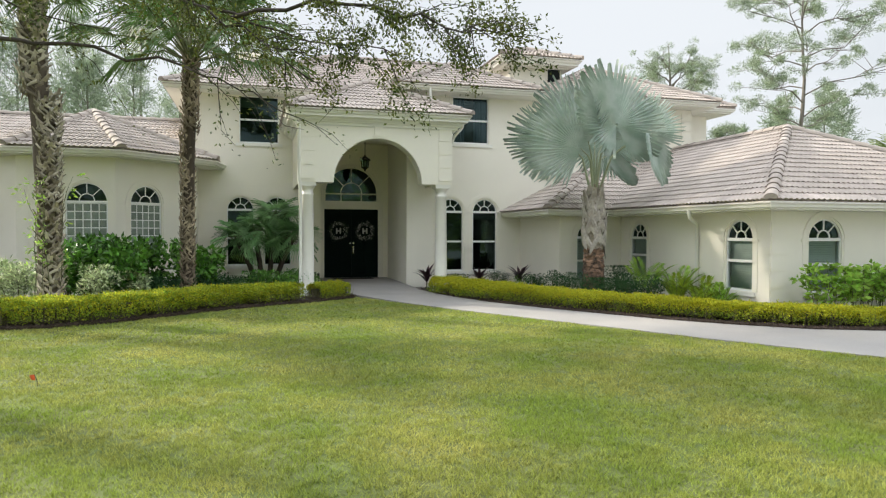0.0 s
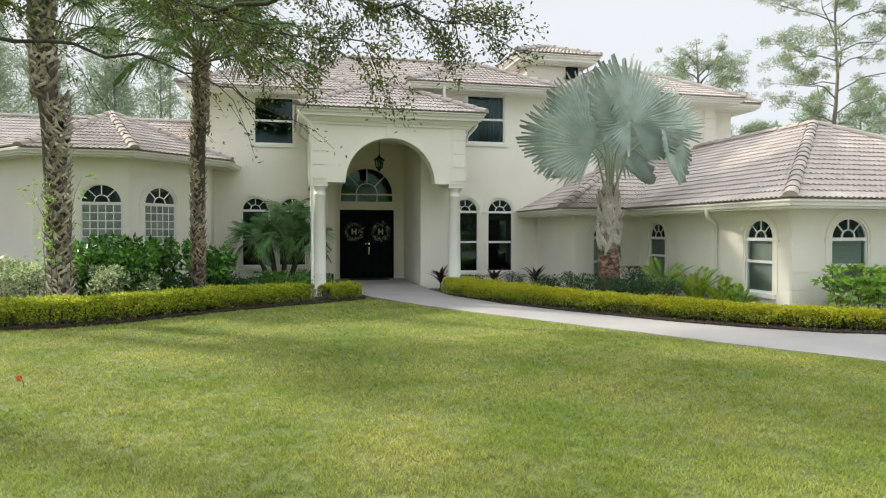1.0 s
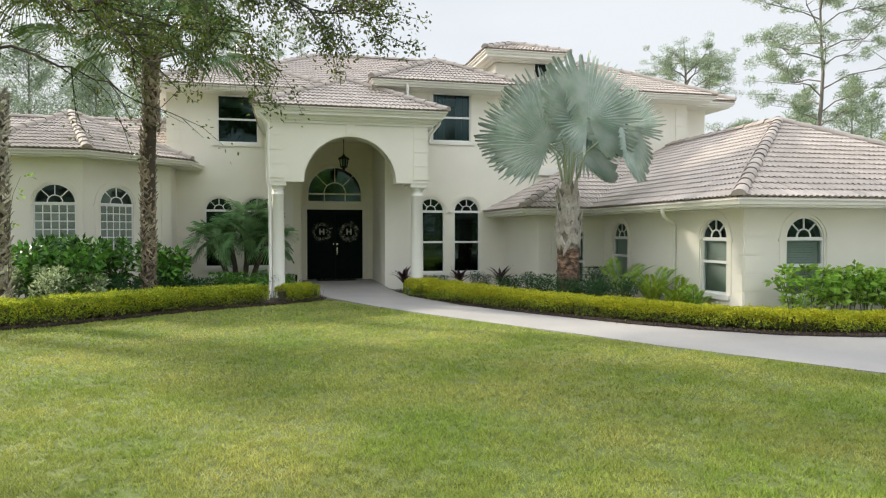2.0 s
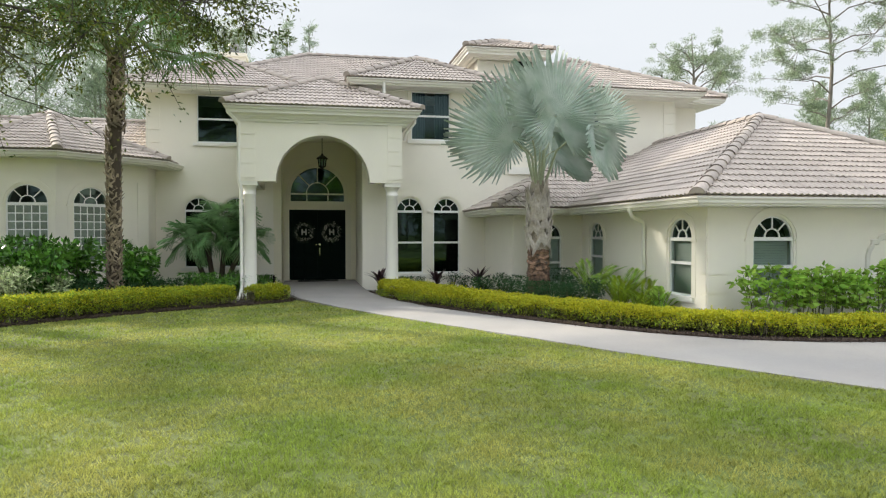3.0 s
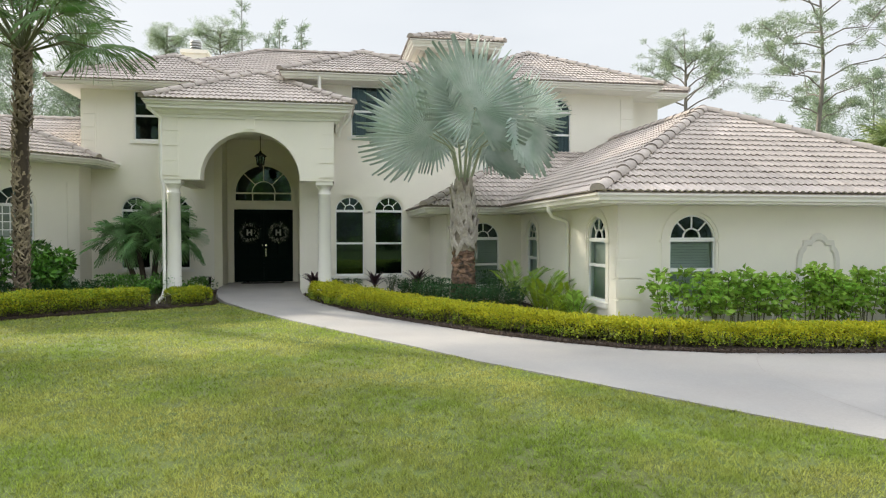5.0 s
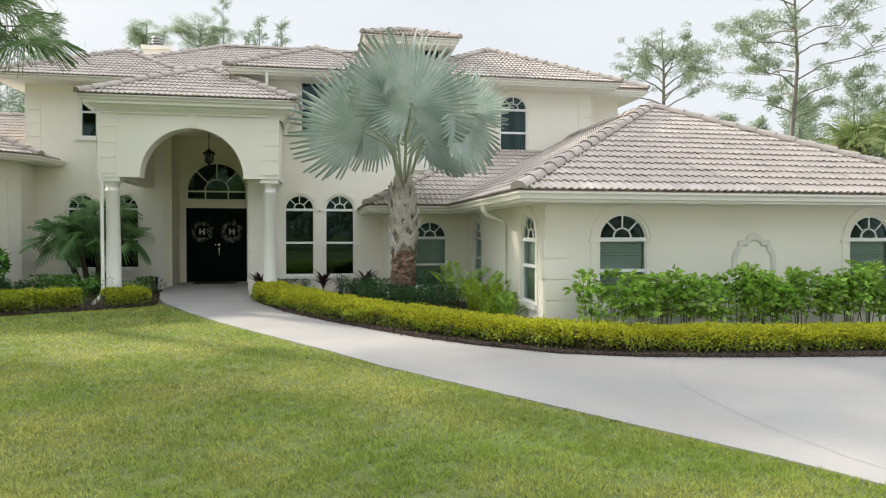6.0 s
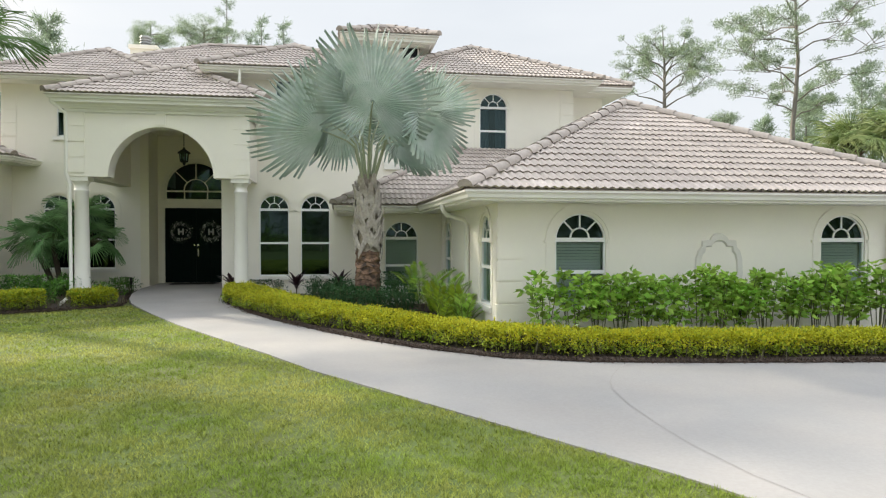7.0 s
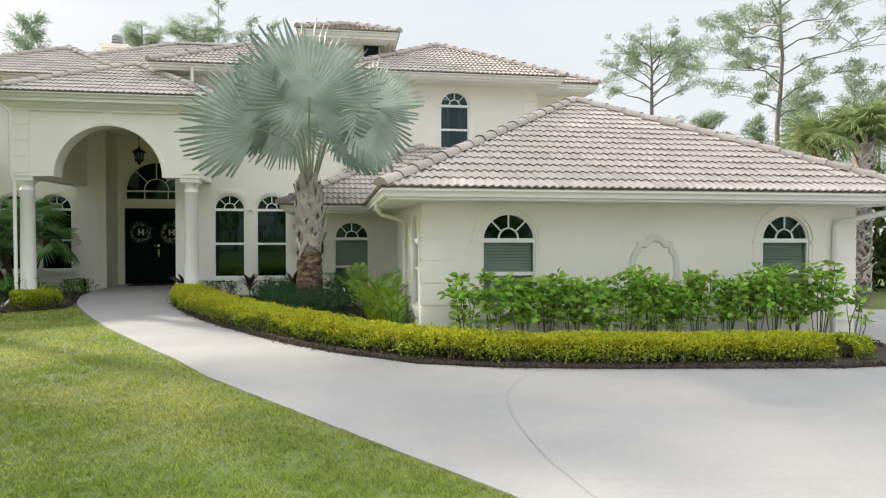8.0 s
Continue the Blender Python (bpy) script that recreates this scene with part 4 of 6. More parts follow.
# fibre darkened: shade in the gaps between leaf bases is put into its colour
BARK_PALM = material("gap_shaded_fibrous_trunk", (0.06, 0.045, 0.032), 0.95, grain=0.25, grain_scale=14, stain=0.2, stain_scale=3, bump=1.0, bump_scale=30, stretch=(1, 1, 0.35))
BOOT = material("dry_palm_boot", (0.34, 0.26, 0.19), 0.9, per_island=0.5, grain=0.15, grain_scale=20, hue=(0.15, 0.095, 0.06))
BOOT_PALE = material("pale_palm_boot", (0.44, 0.41, 0.37), 0.85, per_island=0.35, grain=0.20, grain_scale=16, stain=0.18, stain_scale=7, hue=(0.24, 0.205, 0.17))
RUST = material("rust_palm_trunk", (0.27, 0.165, 0.11), 0.95, grain=0.25, grain_scale=9, stain=0.35, stain_scale=6, bump=1.0, bump_scale=20, per_object=0.35, hue=(0.055, 0.043, 0.036))
STEM = material("green_brown_stem", (0.12, 0.13, 0.06), 0.8, grain=0.2, stain=0.2)
BARK = material("grey_brown_bark", (0.20, 0.18, 0.16), 0.95, grain=0.25, grain_scale=12, stain=0.2, bump=0.8, bump_scale=25, stretch=(1, 1, 0.4))
OAK = material("oak_leaf", (0.030, 0.072, 0.013), 0.5, per_island=0.5, hue=(0.15, 0.16, 0.025), spec=0.35, sheer=0.3)
# far needles: some of the distance haze is put into these pale greyed colours
PINE = material("hazed_pine_needles", (0.21, 0.27, 0.205), 0.7, per_island=0.45, hue=(0.36, 0.43, 0.27), spec=0.1, sheer=0.45)
FEATHER = material("hazed_casuarina_needles", (0.24, 0.31, 0.23), 0.8, per_island=0.35, hue=(0.34, 0.41, 0.28), spec=0.1, sheer=0.35)
WOODS = material("far_woods_leaf", (0.045, 0.085, 0.030), 0.8, per_island=0.4, hue=(0.09, 0.13, 0.04), spec=0.1, sheer=0.2)


def along(path, n, rng):
    """n random places along a polyline in plan: points, tangents and the share of the way."""
    p = np.array(path, float)
    seg = np.linalg.norm(np.diff(p, axis=0), axis=1)
    cum = np.r_[0, np.cumsum(seg)]
    s = np.sort(rng.random(n)) * cum[-1]
    k = np.clip(np.searchsorted(cum, s) - 1, 0, len(seg) - 1)
    f = ((s - cum[k]) / seg[k])[:, None]
    q = p[k] + (p[k + 1] - p[k]) * f
    d = (p[k + 1] - p[k]) / seg[k][:, None]
    return q, d, s


def smooth_noise(x, rng, step=0.5):
    n = int(x.max() / step) + 4
    v = rng.normal(0, 1, n)
    return np.interp(x / step, np.arange(n), v)


def smooth_path(path, steps=5):
    """A rounded line through all points of a polyline in plan."""
    p = [Vector(q) for q in path]
    p = [p[0] * 2 - p[1]] + p + [p[-1] * 2 - p[-2]]
    line = []
    for k in range(1, len(p) - 2):
        a, b, c, d = p[k - 1:k + 3]
        for i in range(steps):
            t = i / steps
            q = (b * 2 + (c - a) * t + (a * 2 - b * 5 + c * 4 - d) * t * t + (b * 3 - a - c * 3 + d) * t ** 3) * 0.5
            line.append((q.x, q.y))
    return line + [tuple(p[-2])]


def hedge(path, half, height, label, seed, density=6800, end=None, gold=0.85):
    """A clipped low hedge: a solid core darkened to stand in for shade, twigs, and a skin of small leaves over its
    rounded top and sides.
    """
    rng = np.random.default_rng(seed)
    ob = thing("hedge", label, "hedge", "clipped gold hedges")
    path = smooth_path(path)
    core = Mesh()
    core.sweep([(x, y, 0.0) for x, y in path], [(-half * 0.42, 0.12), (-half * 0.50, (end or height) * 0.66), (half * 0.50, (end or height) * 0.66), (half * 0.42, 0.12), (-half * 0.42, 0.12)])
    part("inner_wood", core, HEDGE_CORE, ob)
    length = sum(math.dist(path[k], path[k + 1]) for k in range(len(path) - 1))
    n = int(length * density * 1.3)
    q, d, s = along(path, n, rng)
    side = np.c_[d[:, 1], -d[:, 0]]
    # round the section: up one side, over the top, down the other
    per = 2 * height + 2 * half
    w = rng.random(n) * per
    ex = np.where(w < height, -1.0, np.where(w < height + 2 * half, (w - height - half) / half, 1.0))
    zz = np.where(w < height, w / height, np.where(w < height + 2 * half, 1.0, (per - w) / height))
    corner = np.clip((zz - 0.72) / 0.28, 0, 1) * np.clip((np.abs(ex) - 0.6) / 0.4, 0, 1)
    ex = ex * (1 - 0.16 * corner)
    top = np.where((w >= height) & (w < height + 2 * half), 1.0, 0.0)
    zz = zz - 0.10 * corner * top
    ez = np.where(top > 0, 1.0, 0.15)
    a = w / per * 5.0
    wob = 1 + 0.05 * smooth_noise(s, rng, 0.35) + 0.06 * smooth_noise(s + 50, rng, 1.1)
    gs, ga = 0.22, 0.5
    grid = rng.normal(0, 1, (int(s.max() / gs) + 3, 12))
    fi, fj = s / gs, np.clip(a * 2.0, 0, 10.99)
    i0, j0 = fi.astype(int), fj.astype(int)
    ti, tj = fi - i0, fj - j0
    lump = (grid[i0, j0] * (1 - ti) * (1 - tj) + grid[i0 + 1, j0] * ti * (1 - tj) + grid[i0, j0 + 1] * (1 - ti) * tj + grid[i0 + 1, j0 + 1] * ti * tj) * 1.5
    wob = wob + 0.085 * lump
    depth = rng.uniform(0.86, 1.05, n) * np.where(rng.random(n) < 0.06, 1.12, 1.0)
    low = height * 0.50
    z = 0.06 + (height - 0.06) * zz * np.where(top > 0, depth * (0.5 + 0.5 * wob), 1.0)
    if end:
        z = z * (1 + (end / height - 1) * np.clip(s / s.max(), 0, 1))
    thin = rng.random(n) < np.clip((z - 0.06) / low, 0.12, 1.0) * np.clip(1.2 + 0.35 * lump, 0.45, 1.0)
    off = (ex * half * wob * np.where(top > 0, 1.0, depth))[:, None]
    pts = np.c_[q + side * off, z + rng.normal(0, 0.012, n)][thin]
    out = np.c_[side * ex[:, None], ez + 0.25][thin]
    young = rng.random(len(pts)) < np.clip((pts[:, 2] / (1 if not end else 1 + (end / height - 1) * (s / s.max())[thin]) - height * 0.42) / (height * 0.40), 0.05, gold)
    lq = leaf_quads(rng, pts, out, 0.046, 0.016, 0.75)
    part("new_growth", quads("new_growth", lq[young], GOLD), GOLD, ob, "small gold young leaves")
    part("foliage", quads("foliage", lq[~young], GOLD_GREEN), GOLD_GREEN, ob, "small yellow-green older leaves")
    tw = rng.random(n) < 0.05
    p0 = np.c_[q, np.full(n, 0.04)][tw]
    stems = leaf_quads(rng, p0 + np.c_[rng.normal(0, half * 0.5, (tw.sum(), 2)), np.zeros(tw.sum())], np.tile([0, 0, 2.0], (tw.sum(), 1)), height * 0.7, 0.006, 0.45)
    tagged(part("bare_wood", quads("bare_wood", stems, HEDGE_WOOD), HEDGE_WOOD, ob), kind="stuff")
    return ob


hedge([(5.94, 18.48), (6.34, 17.37), (7.05, 15.91), (7.84, 14.45), (8.73, 13.05), (9.52, 11.95), (10.32, 11.03), (11.22, 10.14), (11.96, 9.82)], 0.36, 0.47,
      "clipped gold-green hedge curving along the walkway", 1, end=0.36)
hedge([(11.94, 9.83), (13.51, 9.45), (15.06, 9.29), (16.0, 9.19), (16.72, 9.12)], 0.36, 0.345, "clipped gold-green hedge in front of the garage wall", 2, density=6000)
hedge([(16.98, 9.14), (17.42, 9.2)], 0.28, 0.31, "small greener clipped hedge at the end of the bed", 3, gold=0.4)
hedge([(-12.86, 13.96), (-5.86, 13.83), (-3.96, 13.81), (-3.1, 13.88), (-2.36, 14.26), (-1.47, 15.02), (-0.41, 15.97), (0.98, 16.87), (1.73, 17.26)], 0.38, 0.47,
      "clipped gold-green hedge along the lawn under the palms", 4, gold=0.40)
hedge([(2.19, 17.47), (2.63, 17.72), (3.06, 17.98)], 0.30, 0.42, "short gold-green hedge beside the entrance walk", 5, gold=0.5)


# ---- shrubs ----
def shrub(name, x, y, r, h, mat, n, leaf, label, category="shrub", group="", seed=0, stems=5, low=0.15, wide=0.36, droop=0.1, spread=0.8, stem_mat=None):
    """A leafy bush: bent stems and leaves in uneven clumps round their upper parts."""
    rng = np.random.default_rng(seed + int(abs(x) * 131 + abs(y) * 57))
    ob = thing(name, label, category, group, at=(x, y, 0.04))
    tips = []
    for k in range(stems):
        a = rng.uniform(0, 2 * math.pi)
        rr = r * rng.uniform(0.15, 0.75)
        top = (math.cos(a) * rr, math.sin(a) * rr, h * rng.uniform(0.72, 0.98))
        path = [(math.cos(a) * rr * 0.2, math.sin(a) * rr * 0.2, 0), (top[0] * 0.5 + rng.normal(0, 0.03), top[1] * 0.5 + rng.normal(0, 0.03), top[2] * 0.5), top]
        part("stem", Mesh().tube(path, [0.014, 0.011, 0.006], 5, cap=False), stem_mat or STEM, ob)
        tips.append(path)
    pts, out = [], []
    per = n // (stems * 3)
    for path in tips:
        for t in (0.45, 0.72, 1.0):
            c = np.array(path[1]) * (1 - t) + np.array(path[2]) * t if t > 0.5 else np.array(path[1])
            c = c + rng.normal(0, r * 0.16, 3)
            c[2] = max(c[2], h * low)
            d = rng.normal(0, 1, (per, 3))
            d /= np.linalg.norm(d, axis=1)[:, None]
            R = r * rng.uniform(0.30, 0.52)
            p = c + d * R * rng.uniform(0.55, 1.0, (per, 1)) * np.array([1, 1, 0.75])
            p[:, 2] = np.clip(p[:, 2], 0.03, h * 1.04)
            pts.append(p)
            out.append(d + [0, 0, 0.25])
    pts, out = np.concatenate(pts), np.concatenate(out)
    part("foliage", quads("foliage", leaf_quads(rng, pts, out, leaf, leaf * wide / 2, spread * 0.6, droop, 0.05), mat), mat, ob)
    return ob


def leggy_shrub(x, y, h, stems, whorls, seed, label):
    """Upright bare-legged stems with whorls of broad leaves over their upper parts."""
    rng = np.random.default_rng(seed)
    ob = thing("garage_shrub", label, "shrub", "shrubs before the garage", at=(x, y, 0.04))
    pts, out = [], []
    for k in range(stems):
        a = rng.uniform(0, 2 * math.pi)
        rr, hh = rng.uniform(0.04, 0.23), h * rng.uniform(0.70, 1.0)
        c, s_ = math.cos(a), math.sin(a)
        path = [Vector((c * rr * 0.35, s_ * rr * 0.35, 0)), Vector((c * rr * 0.7, s_ * rr * 0.7, hh * 0.4)), Vector((c * rr + rng.normal(0, 0.03), s_ * rr + rng.normal(0, 0.03), hh * 0.75)), Vector((c * rr * 1.1 + rng.normal(0, 0.04), s_ * rr * 1.1, hh))]
        part("stem", Mesh().tube(path, [0.009, 0.008, 0.006, 0.003], 5, cap=False), STEM, ob)
        for w in range(whorls):
            t = 0.27 + 0.73 * (w + rng.random()) / whorls if w else 1.0
            i = min(int(t * 3), 2)
            p = np.array(path[i].lerp(path[i + 1], t * 3 - i))
            e = p + rng.normal(0, 0.055, 3) * np.array([1, 1, 0.5]) * (1.3 if t < 0.9 else 0.3)
            n = int(rng.integers(5, 9))
            b = rng.uniform(0, 6.28) + np.arange(n) * 2.4
            d = np.c_[np.cos(b), np.sin(b), rng.uniform(-0.25, 0.75 if t > 0.85 else 0.45, n)]
            pts.append(e + d * 0.03)
            out.append(d)
    pts, out = np.concatenate(pts), np.concatenate(out)
    part("foliage", quads("foliage", leaf_quads(rng, pts, out, 0.140, 0.036, 0.30, 0.15, 0.14), BRIGHT), BRIGHT, ob, "broad yellow-green leaves")
    return ob


for k in range(15):
    x = 11.72 + k * 0.422
    h = 1.13 + 0.07 * math.sin(k * 2.3) + (0.12 if k in (7, 12, 14) else 0)
    leggy_shrub(x, 10.28 + 0.08 * math.sin(k * 5), h, 6 if k < 2 else 8, 6 if k < 2 else 7, 100 + k, "sparse leggy yellow-green shrub at the garage corner" if k < 2 else "bright green broad-leaved shrub before the garage wall")
for k, (x, y) in enumerate(((18.02, 10.16), (18.26, 10.28))):
    leggy_shrub(x, y, 1.0 - 0.42 * k, 3, 2 - k, 140 + k, "sparse leggy green shrub at the end of the bed")
for k, (x, y, r, h) in enumerate(((8.55, 15.9, 0.45, 0.70), (8.45, 15.0, 0.5, 0.70), (8.85, 14.35, 0.5, 0.62), (9.55, 14.2, 0.5, 0.72), (9.85, 14.9, 0.5, 0.88), (9.35, 13.6, 0.45, 0.60), (9.85, 13.5, 0.42, 0.72), (8.2, 16.4, 0.4, 0.60), (9.15, 14.05, 0.5, 0.62))):
    shrub("low_shrub", x, y, r, h, DUSK, 1300, 0.060, "low dusky green fine-leaved shrub round the palm", "shrub", "low shrubs round the palm", seed=k, stems=7, low=0.2, wide=0.34)
for k, (x, y) in enumerate(((6.55, 19.2), (6.9, 19.1), (7.9, 19.1), (8.25, 19.2), (6.2, 19.3), (8.6, 18.6))):
    shrub("low_shrub", x, y, 0.30, 0.46 if k != 2 else 0.58, DUSK if k < 5 else DEEP, 420, 0.06, "low green shrub under the tall windows", "shrub", "low shrubs under the windows", seed=20 + k, stems=6, low=0.25, wide=0.34)
for k, (x, y, r, h) in enumerate(((-3.1, 16.6, 0.62, 1.45), (-2.5, 17.2, 0.65, 1.50), (-2.2, 16.4, 0.55, 1.25), (-1.9, 17.6, 0.6, 1.5), (-1.05, 18.5, 0.6, 1.45), (-0.65, 18.0, 0.5, 1.25), (-2.9, 17.6, 0.6, 1.55), (-0.85, 17.5, 0.42, 1.0), (-3.6, 17.3, 0.6, 1.35))):
    shrub("green_shrub", x, y, r, h, DEEP, 760, 0.185, "glossy deep green broad-leaved shrub behind the hedge", "shrub", "deep green shrubs", seed=k, stems=7, low=0.2, wide=0.48, droop=0.2)
for k, (x, y, r, h) in enumerate(((-4.3, 15.7, 0.6, 1.05), (-5.0, 16.3, 0.65, 1.15), (-3.9, 16.3, 0.45, 0.95), (-5.8, 15.8, 0.65, 1.1), (-2.75, 15.85, 0.5, 0.95), (-2.0, 16.3, 0.42, 0.80), (-6.8, 16.2, 0.7, 1.2))):
    shrub("pale_shrub", x, y, r, h, PALE, 1300, 0.105, "pale variegated shrub at the foot of the palm", "shrub", "pale variegated shrubs", seed=k, stems=7, low=0.15, wide=0.42)
for k in range(13):
    x, y = -1.9 + k * 0.32, 16.35 + k * 0.19 + 0.15 * math.sin(k * 3)
    shrub("ground_cover", x, y + 0.35, 0.44, 0.60 + 0.09 * math.sin(k * 1.7), DUSK if k < 8 else DEEP, 800, 0.08, "low blue-green shrub behind the hedge", "shrub", "low shrubs behind the hedge", seed=60 + k, stems=6, low=0.2, wide=0.38)
for k, (x, y) in enumerate(((0.4, 19.6), (1.0, 19.4), (1.5, 19.8), (2.3, 20.6), (2.55, 21.3), (2.2, 19.5))):
    shrub("ground_cover", x, y, 0.36, 0.44, DEEP, 520, 0.07, "low deep green shrub under the front windows", "shrub", "low shrubs under the front windows", seed=90 + k, stems=6, low=0.2, wide=0.38)


def strap_plant(x, y, h, n, seed):
    rng = np.random.default_rng(seed)
    ob = thing("cordyline", "dark maroon strap-leaved cordyline in the bed", "plant", "maroon cordylines", at=(x, y, 0.04))
    part("stem", Mesh().tube([(0, 0, 0), (0.02, 0, h * 0.5)], [0.02, 0.015], 6), STEM, ob)
    for k in range(n):
        a, up = k * 2.4 + rng.normal(0, 0.2), rng.uniform(0.65, 1.4)
        L, w = h * rng.uniform(0.50, 0.72), 0.048
        d = Vector((math.cos(a), math.sin(a), 0))
        s = Vector((-math.sin(a), math.cos(a), 0))
        b = Vector((0.01, 0, h * (0.32 + 0.2 * k / n)))
        g = Mesh()
        rows = []
        for t, ww in ((0, 0.4), (0.3, 1.0), (0.65, 0.85), (1.0, 0.03)):
            p = b + d * L * t * math.cos(up * (1 - 0.35 * t)) + Vector((0, 0, L * t * math.sin(up) - L * 0.38 * t * t * (1.5 - up)))
            rows += [p - s * w * ww + Vector((0, 0, 0.012 * ww)), p, p + s * w * ww + Vector((0, 0, 0.012 * ww))]
        g.add(rows, [(i * 3 + j, i * 3 + j + 1, i * 3 + j + 4, i * 3 + j + 3) for i in range(3) for j in range(2)], True)
        part("leaf", g, MAROON, ob)


strap_plant(5.72, 19.1, 0.80, 18, 1)
strap_plant(7.42, 19.05, 0.74, 18, 2)
strap_plant(8.6, 18.7, 0.85, 18, 3)


def frond_plant(x, y, h, n, seed, mat=None):
    """Arching feather fronds with paired leaflets."""
    rng = np.random.default_rng(seed)
    ob = thing("fern_palm", "yellow-green arching feather-leaved plant by the downspout", "plant", "feather-leaved plants", at=(x, y, 0.04))
    for k in range(n):
        a, L, up = k * 2.4 + rng.normal(0, 0.25), h * rng.uniform(0.85, 1.2), rng.uniform(0.85, 1.45)
        d = Vector((math.cos(a), math.sin(a), 0))
        line = [d * (0.04 + L * t * math.cos(up) * (0.55 + 0.6 * t)) + Vector((0, 0, L * t * math.sin(up) - L * 0.26 * t ** 2.5)) for t in [i / 20 for i in range(21)]]
        fr = part("frond", Mesh().tube(line, [0.009 * (1 - 0.8 * i / 20) for i in range(21)], 4, cap=False), STEM, ob)
        g = Mesh()
        for i in range(5, 21):
            t = (line[i] - line[i - 1]).normalized()
            s = t.cross(Vector((0, 0, 1))).normalized()
            ll = h * 0.24 * math.sin(math.pi * (0.15 + 0.72 * i / 21)) * rng.uniform(0.85, 1.1)
            for q in (-1, 1):
                e = (s * q + t * 0.75 + Vector((0, 0, 0.18))).normalized()
                w = t * 0.021
                p = line[i]
                g.add([p, p + e * ll * 0.45 + w, p + e * ll - Vector((0, 0, 0.10 * ll)), p + e * ll * 0.45 - w], [(0, 1, 2, 3)])
        part("leaf_blade", g, mat or FERN, fr)
    return ob


for k, (x, y, h, n) in enumerate(((10.45, 13.2, 0.95, 10), (10.76, 12.7, 0.92, 10), (10.45, 12.35, 0.72, 9), (10.72, 13.6, 1.15, 7), (10.3, 14.4, 1.40, 7), (10.8, 12.1, 0.78, 8))):
    frond_plant(x, y, h, n, 10 + k, BRIGHT if k in (3, 4, 5) else FERN)


# ---- palms ----
def fan(hub, face, axis, radius, arc, n, split=0.6, fold=0.02, droop=0.0, cup=0.0, rng=None, start=0.03, fall=0.28):
    """A fan leaf: folded segments round a hub, joined near it and split into drooping tips."""
    face, axis = Vector(face).normalized(), Vector(axis)
    axis = (axis - face * axis.dot(face)).normalized()
    side = face.cross(axis)
    g = Mesh()
    dt = radians(arc) / n
    for k in range(n):
        th = -radians(arc) / 2 + (k + 0.5) * dt
        rel = abs(th) / (radians(arc) / 2)
        L = radius * (1 - fall * rel * rel) * rng.uniform(0.94, 1.05)
        tip_drop = droop * rng.uniform(0.6, 1.4)
        bend = rng.gauss(0, 0.03)
        rows = []
        for r in (start, 0.33, split, (1 + split) / 2, 1.0):
            hw = L * r * math.tan(dt / 2) if r <= split else L * split * math.tan(dt / 2) * max(0.04, (1 - r) / (1 - split)) ** 0.9
            for q in (-1, 0, 1):
                t2 = th + math.atan2(q * hw, L * r) + (bend * max(0, r - split) / (1 - split))
                d = axis * math.cos(t2) + side * math.sin(t2)
                p = Vector(hub) + d * L * r + face * ((fold * r * radius if q == 0 else 0) + cup * (L * r) ** 2 * (0.4 + rel))
                p.z -= tip_drop * L * max(0, r - 0.35) ** 2
                rows.append(p)
        g.add(rows, [(i * 3 + j, i * 3 + j + 1, i * 3 + j + 4, i * 3 + j + 3) for i in range(4) for j in range(2)])
    return g


def boots(x, y, z0, z1, r, n, rng, out=0.12, size=0.2):
    """Old leaf bases round a trunk: two legs clasp it and meet under a ragged stub that stands off."""
    g = Mesh()
    for k in range(n):
        a = k * 2.399 + rng.normal(0, 0.2)
        z = z0 + (z1 - z0) * (k / n) + rng.normal(0, 0.04)
        wide = size * rng.uniform(0.24, 0.42)
        for q in (-1, 1):
            reach, drop = rng.uniform(0.5, 1.0), size * rng.uniform(0.7, 1.4)
            rws = []
            for t in (0.0, 0.5, 1.0):
                ang, zz, ro = a + q * reach * t, z - drop * t, r * 0.92 + out * 0.35 * (1 - t)
                for dz, dr in ((wide * (1 - 0.4 * t), 0.0), (0.0, 0.014), (-wide * (1 - 0.4 * t), 0.0)):
                    rws.append((x + math.cos(ang) * (ro + dr), y + math.sin(ang) * (ro + dr), zz + dz))
            fs = [(i * 3 + j, i * 3 + j + 1, i * 3 + j + 4, i * 3 + j + 3) for i in range(2) for j in range(2)]
            g.add(rws, fs if q > 0 else [f[::-1] for f in fs])
        d, s = Vector((math.cos(a), math.sin(a), 0)), Vector((-math.sin(a), math.cos(a), 0))
        L = size * rng.uniform(0.5, 1.5)
        b = Vector((x, y, z)) + d * (r * 0.92)
        t = b + d * out * rng.uniform(0.3, 1.3) + s * rng.normal(0, 0.03) + Vector((0, 0, L))
        w, o = s * wide * rng.uniform(0.8, 1.3), d * 0.022
        g.add([b - w, b + w, b + w + o, b - w + o, t - w * 0.5, t + w * 0.5, t + w * 0.4 + o * 0.5, t - w * 0.4 + o * 0.5], [(0, 1, 5, 4), (1, 2, 6, 5), (2, 3, 7, 6), (3, 0, 4, 7), (4, 5, 6, 7)])
    return g


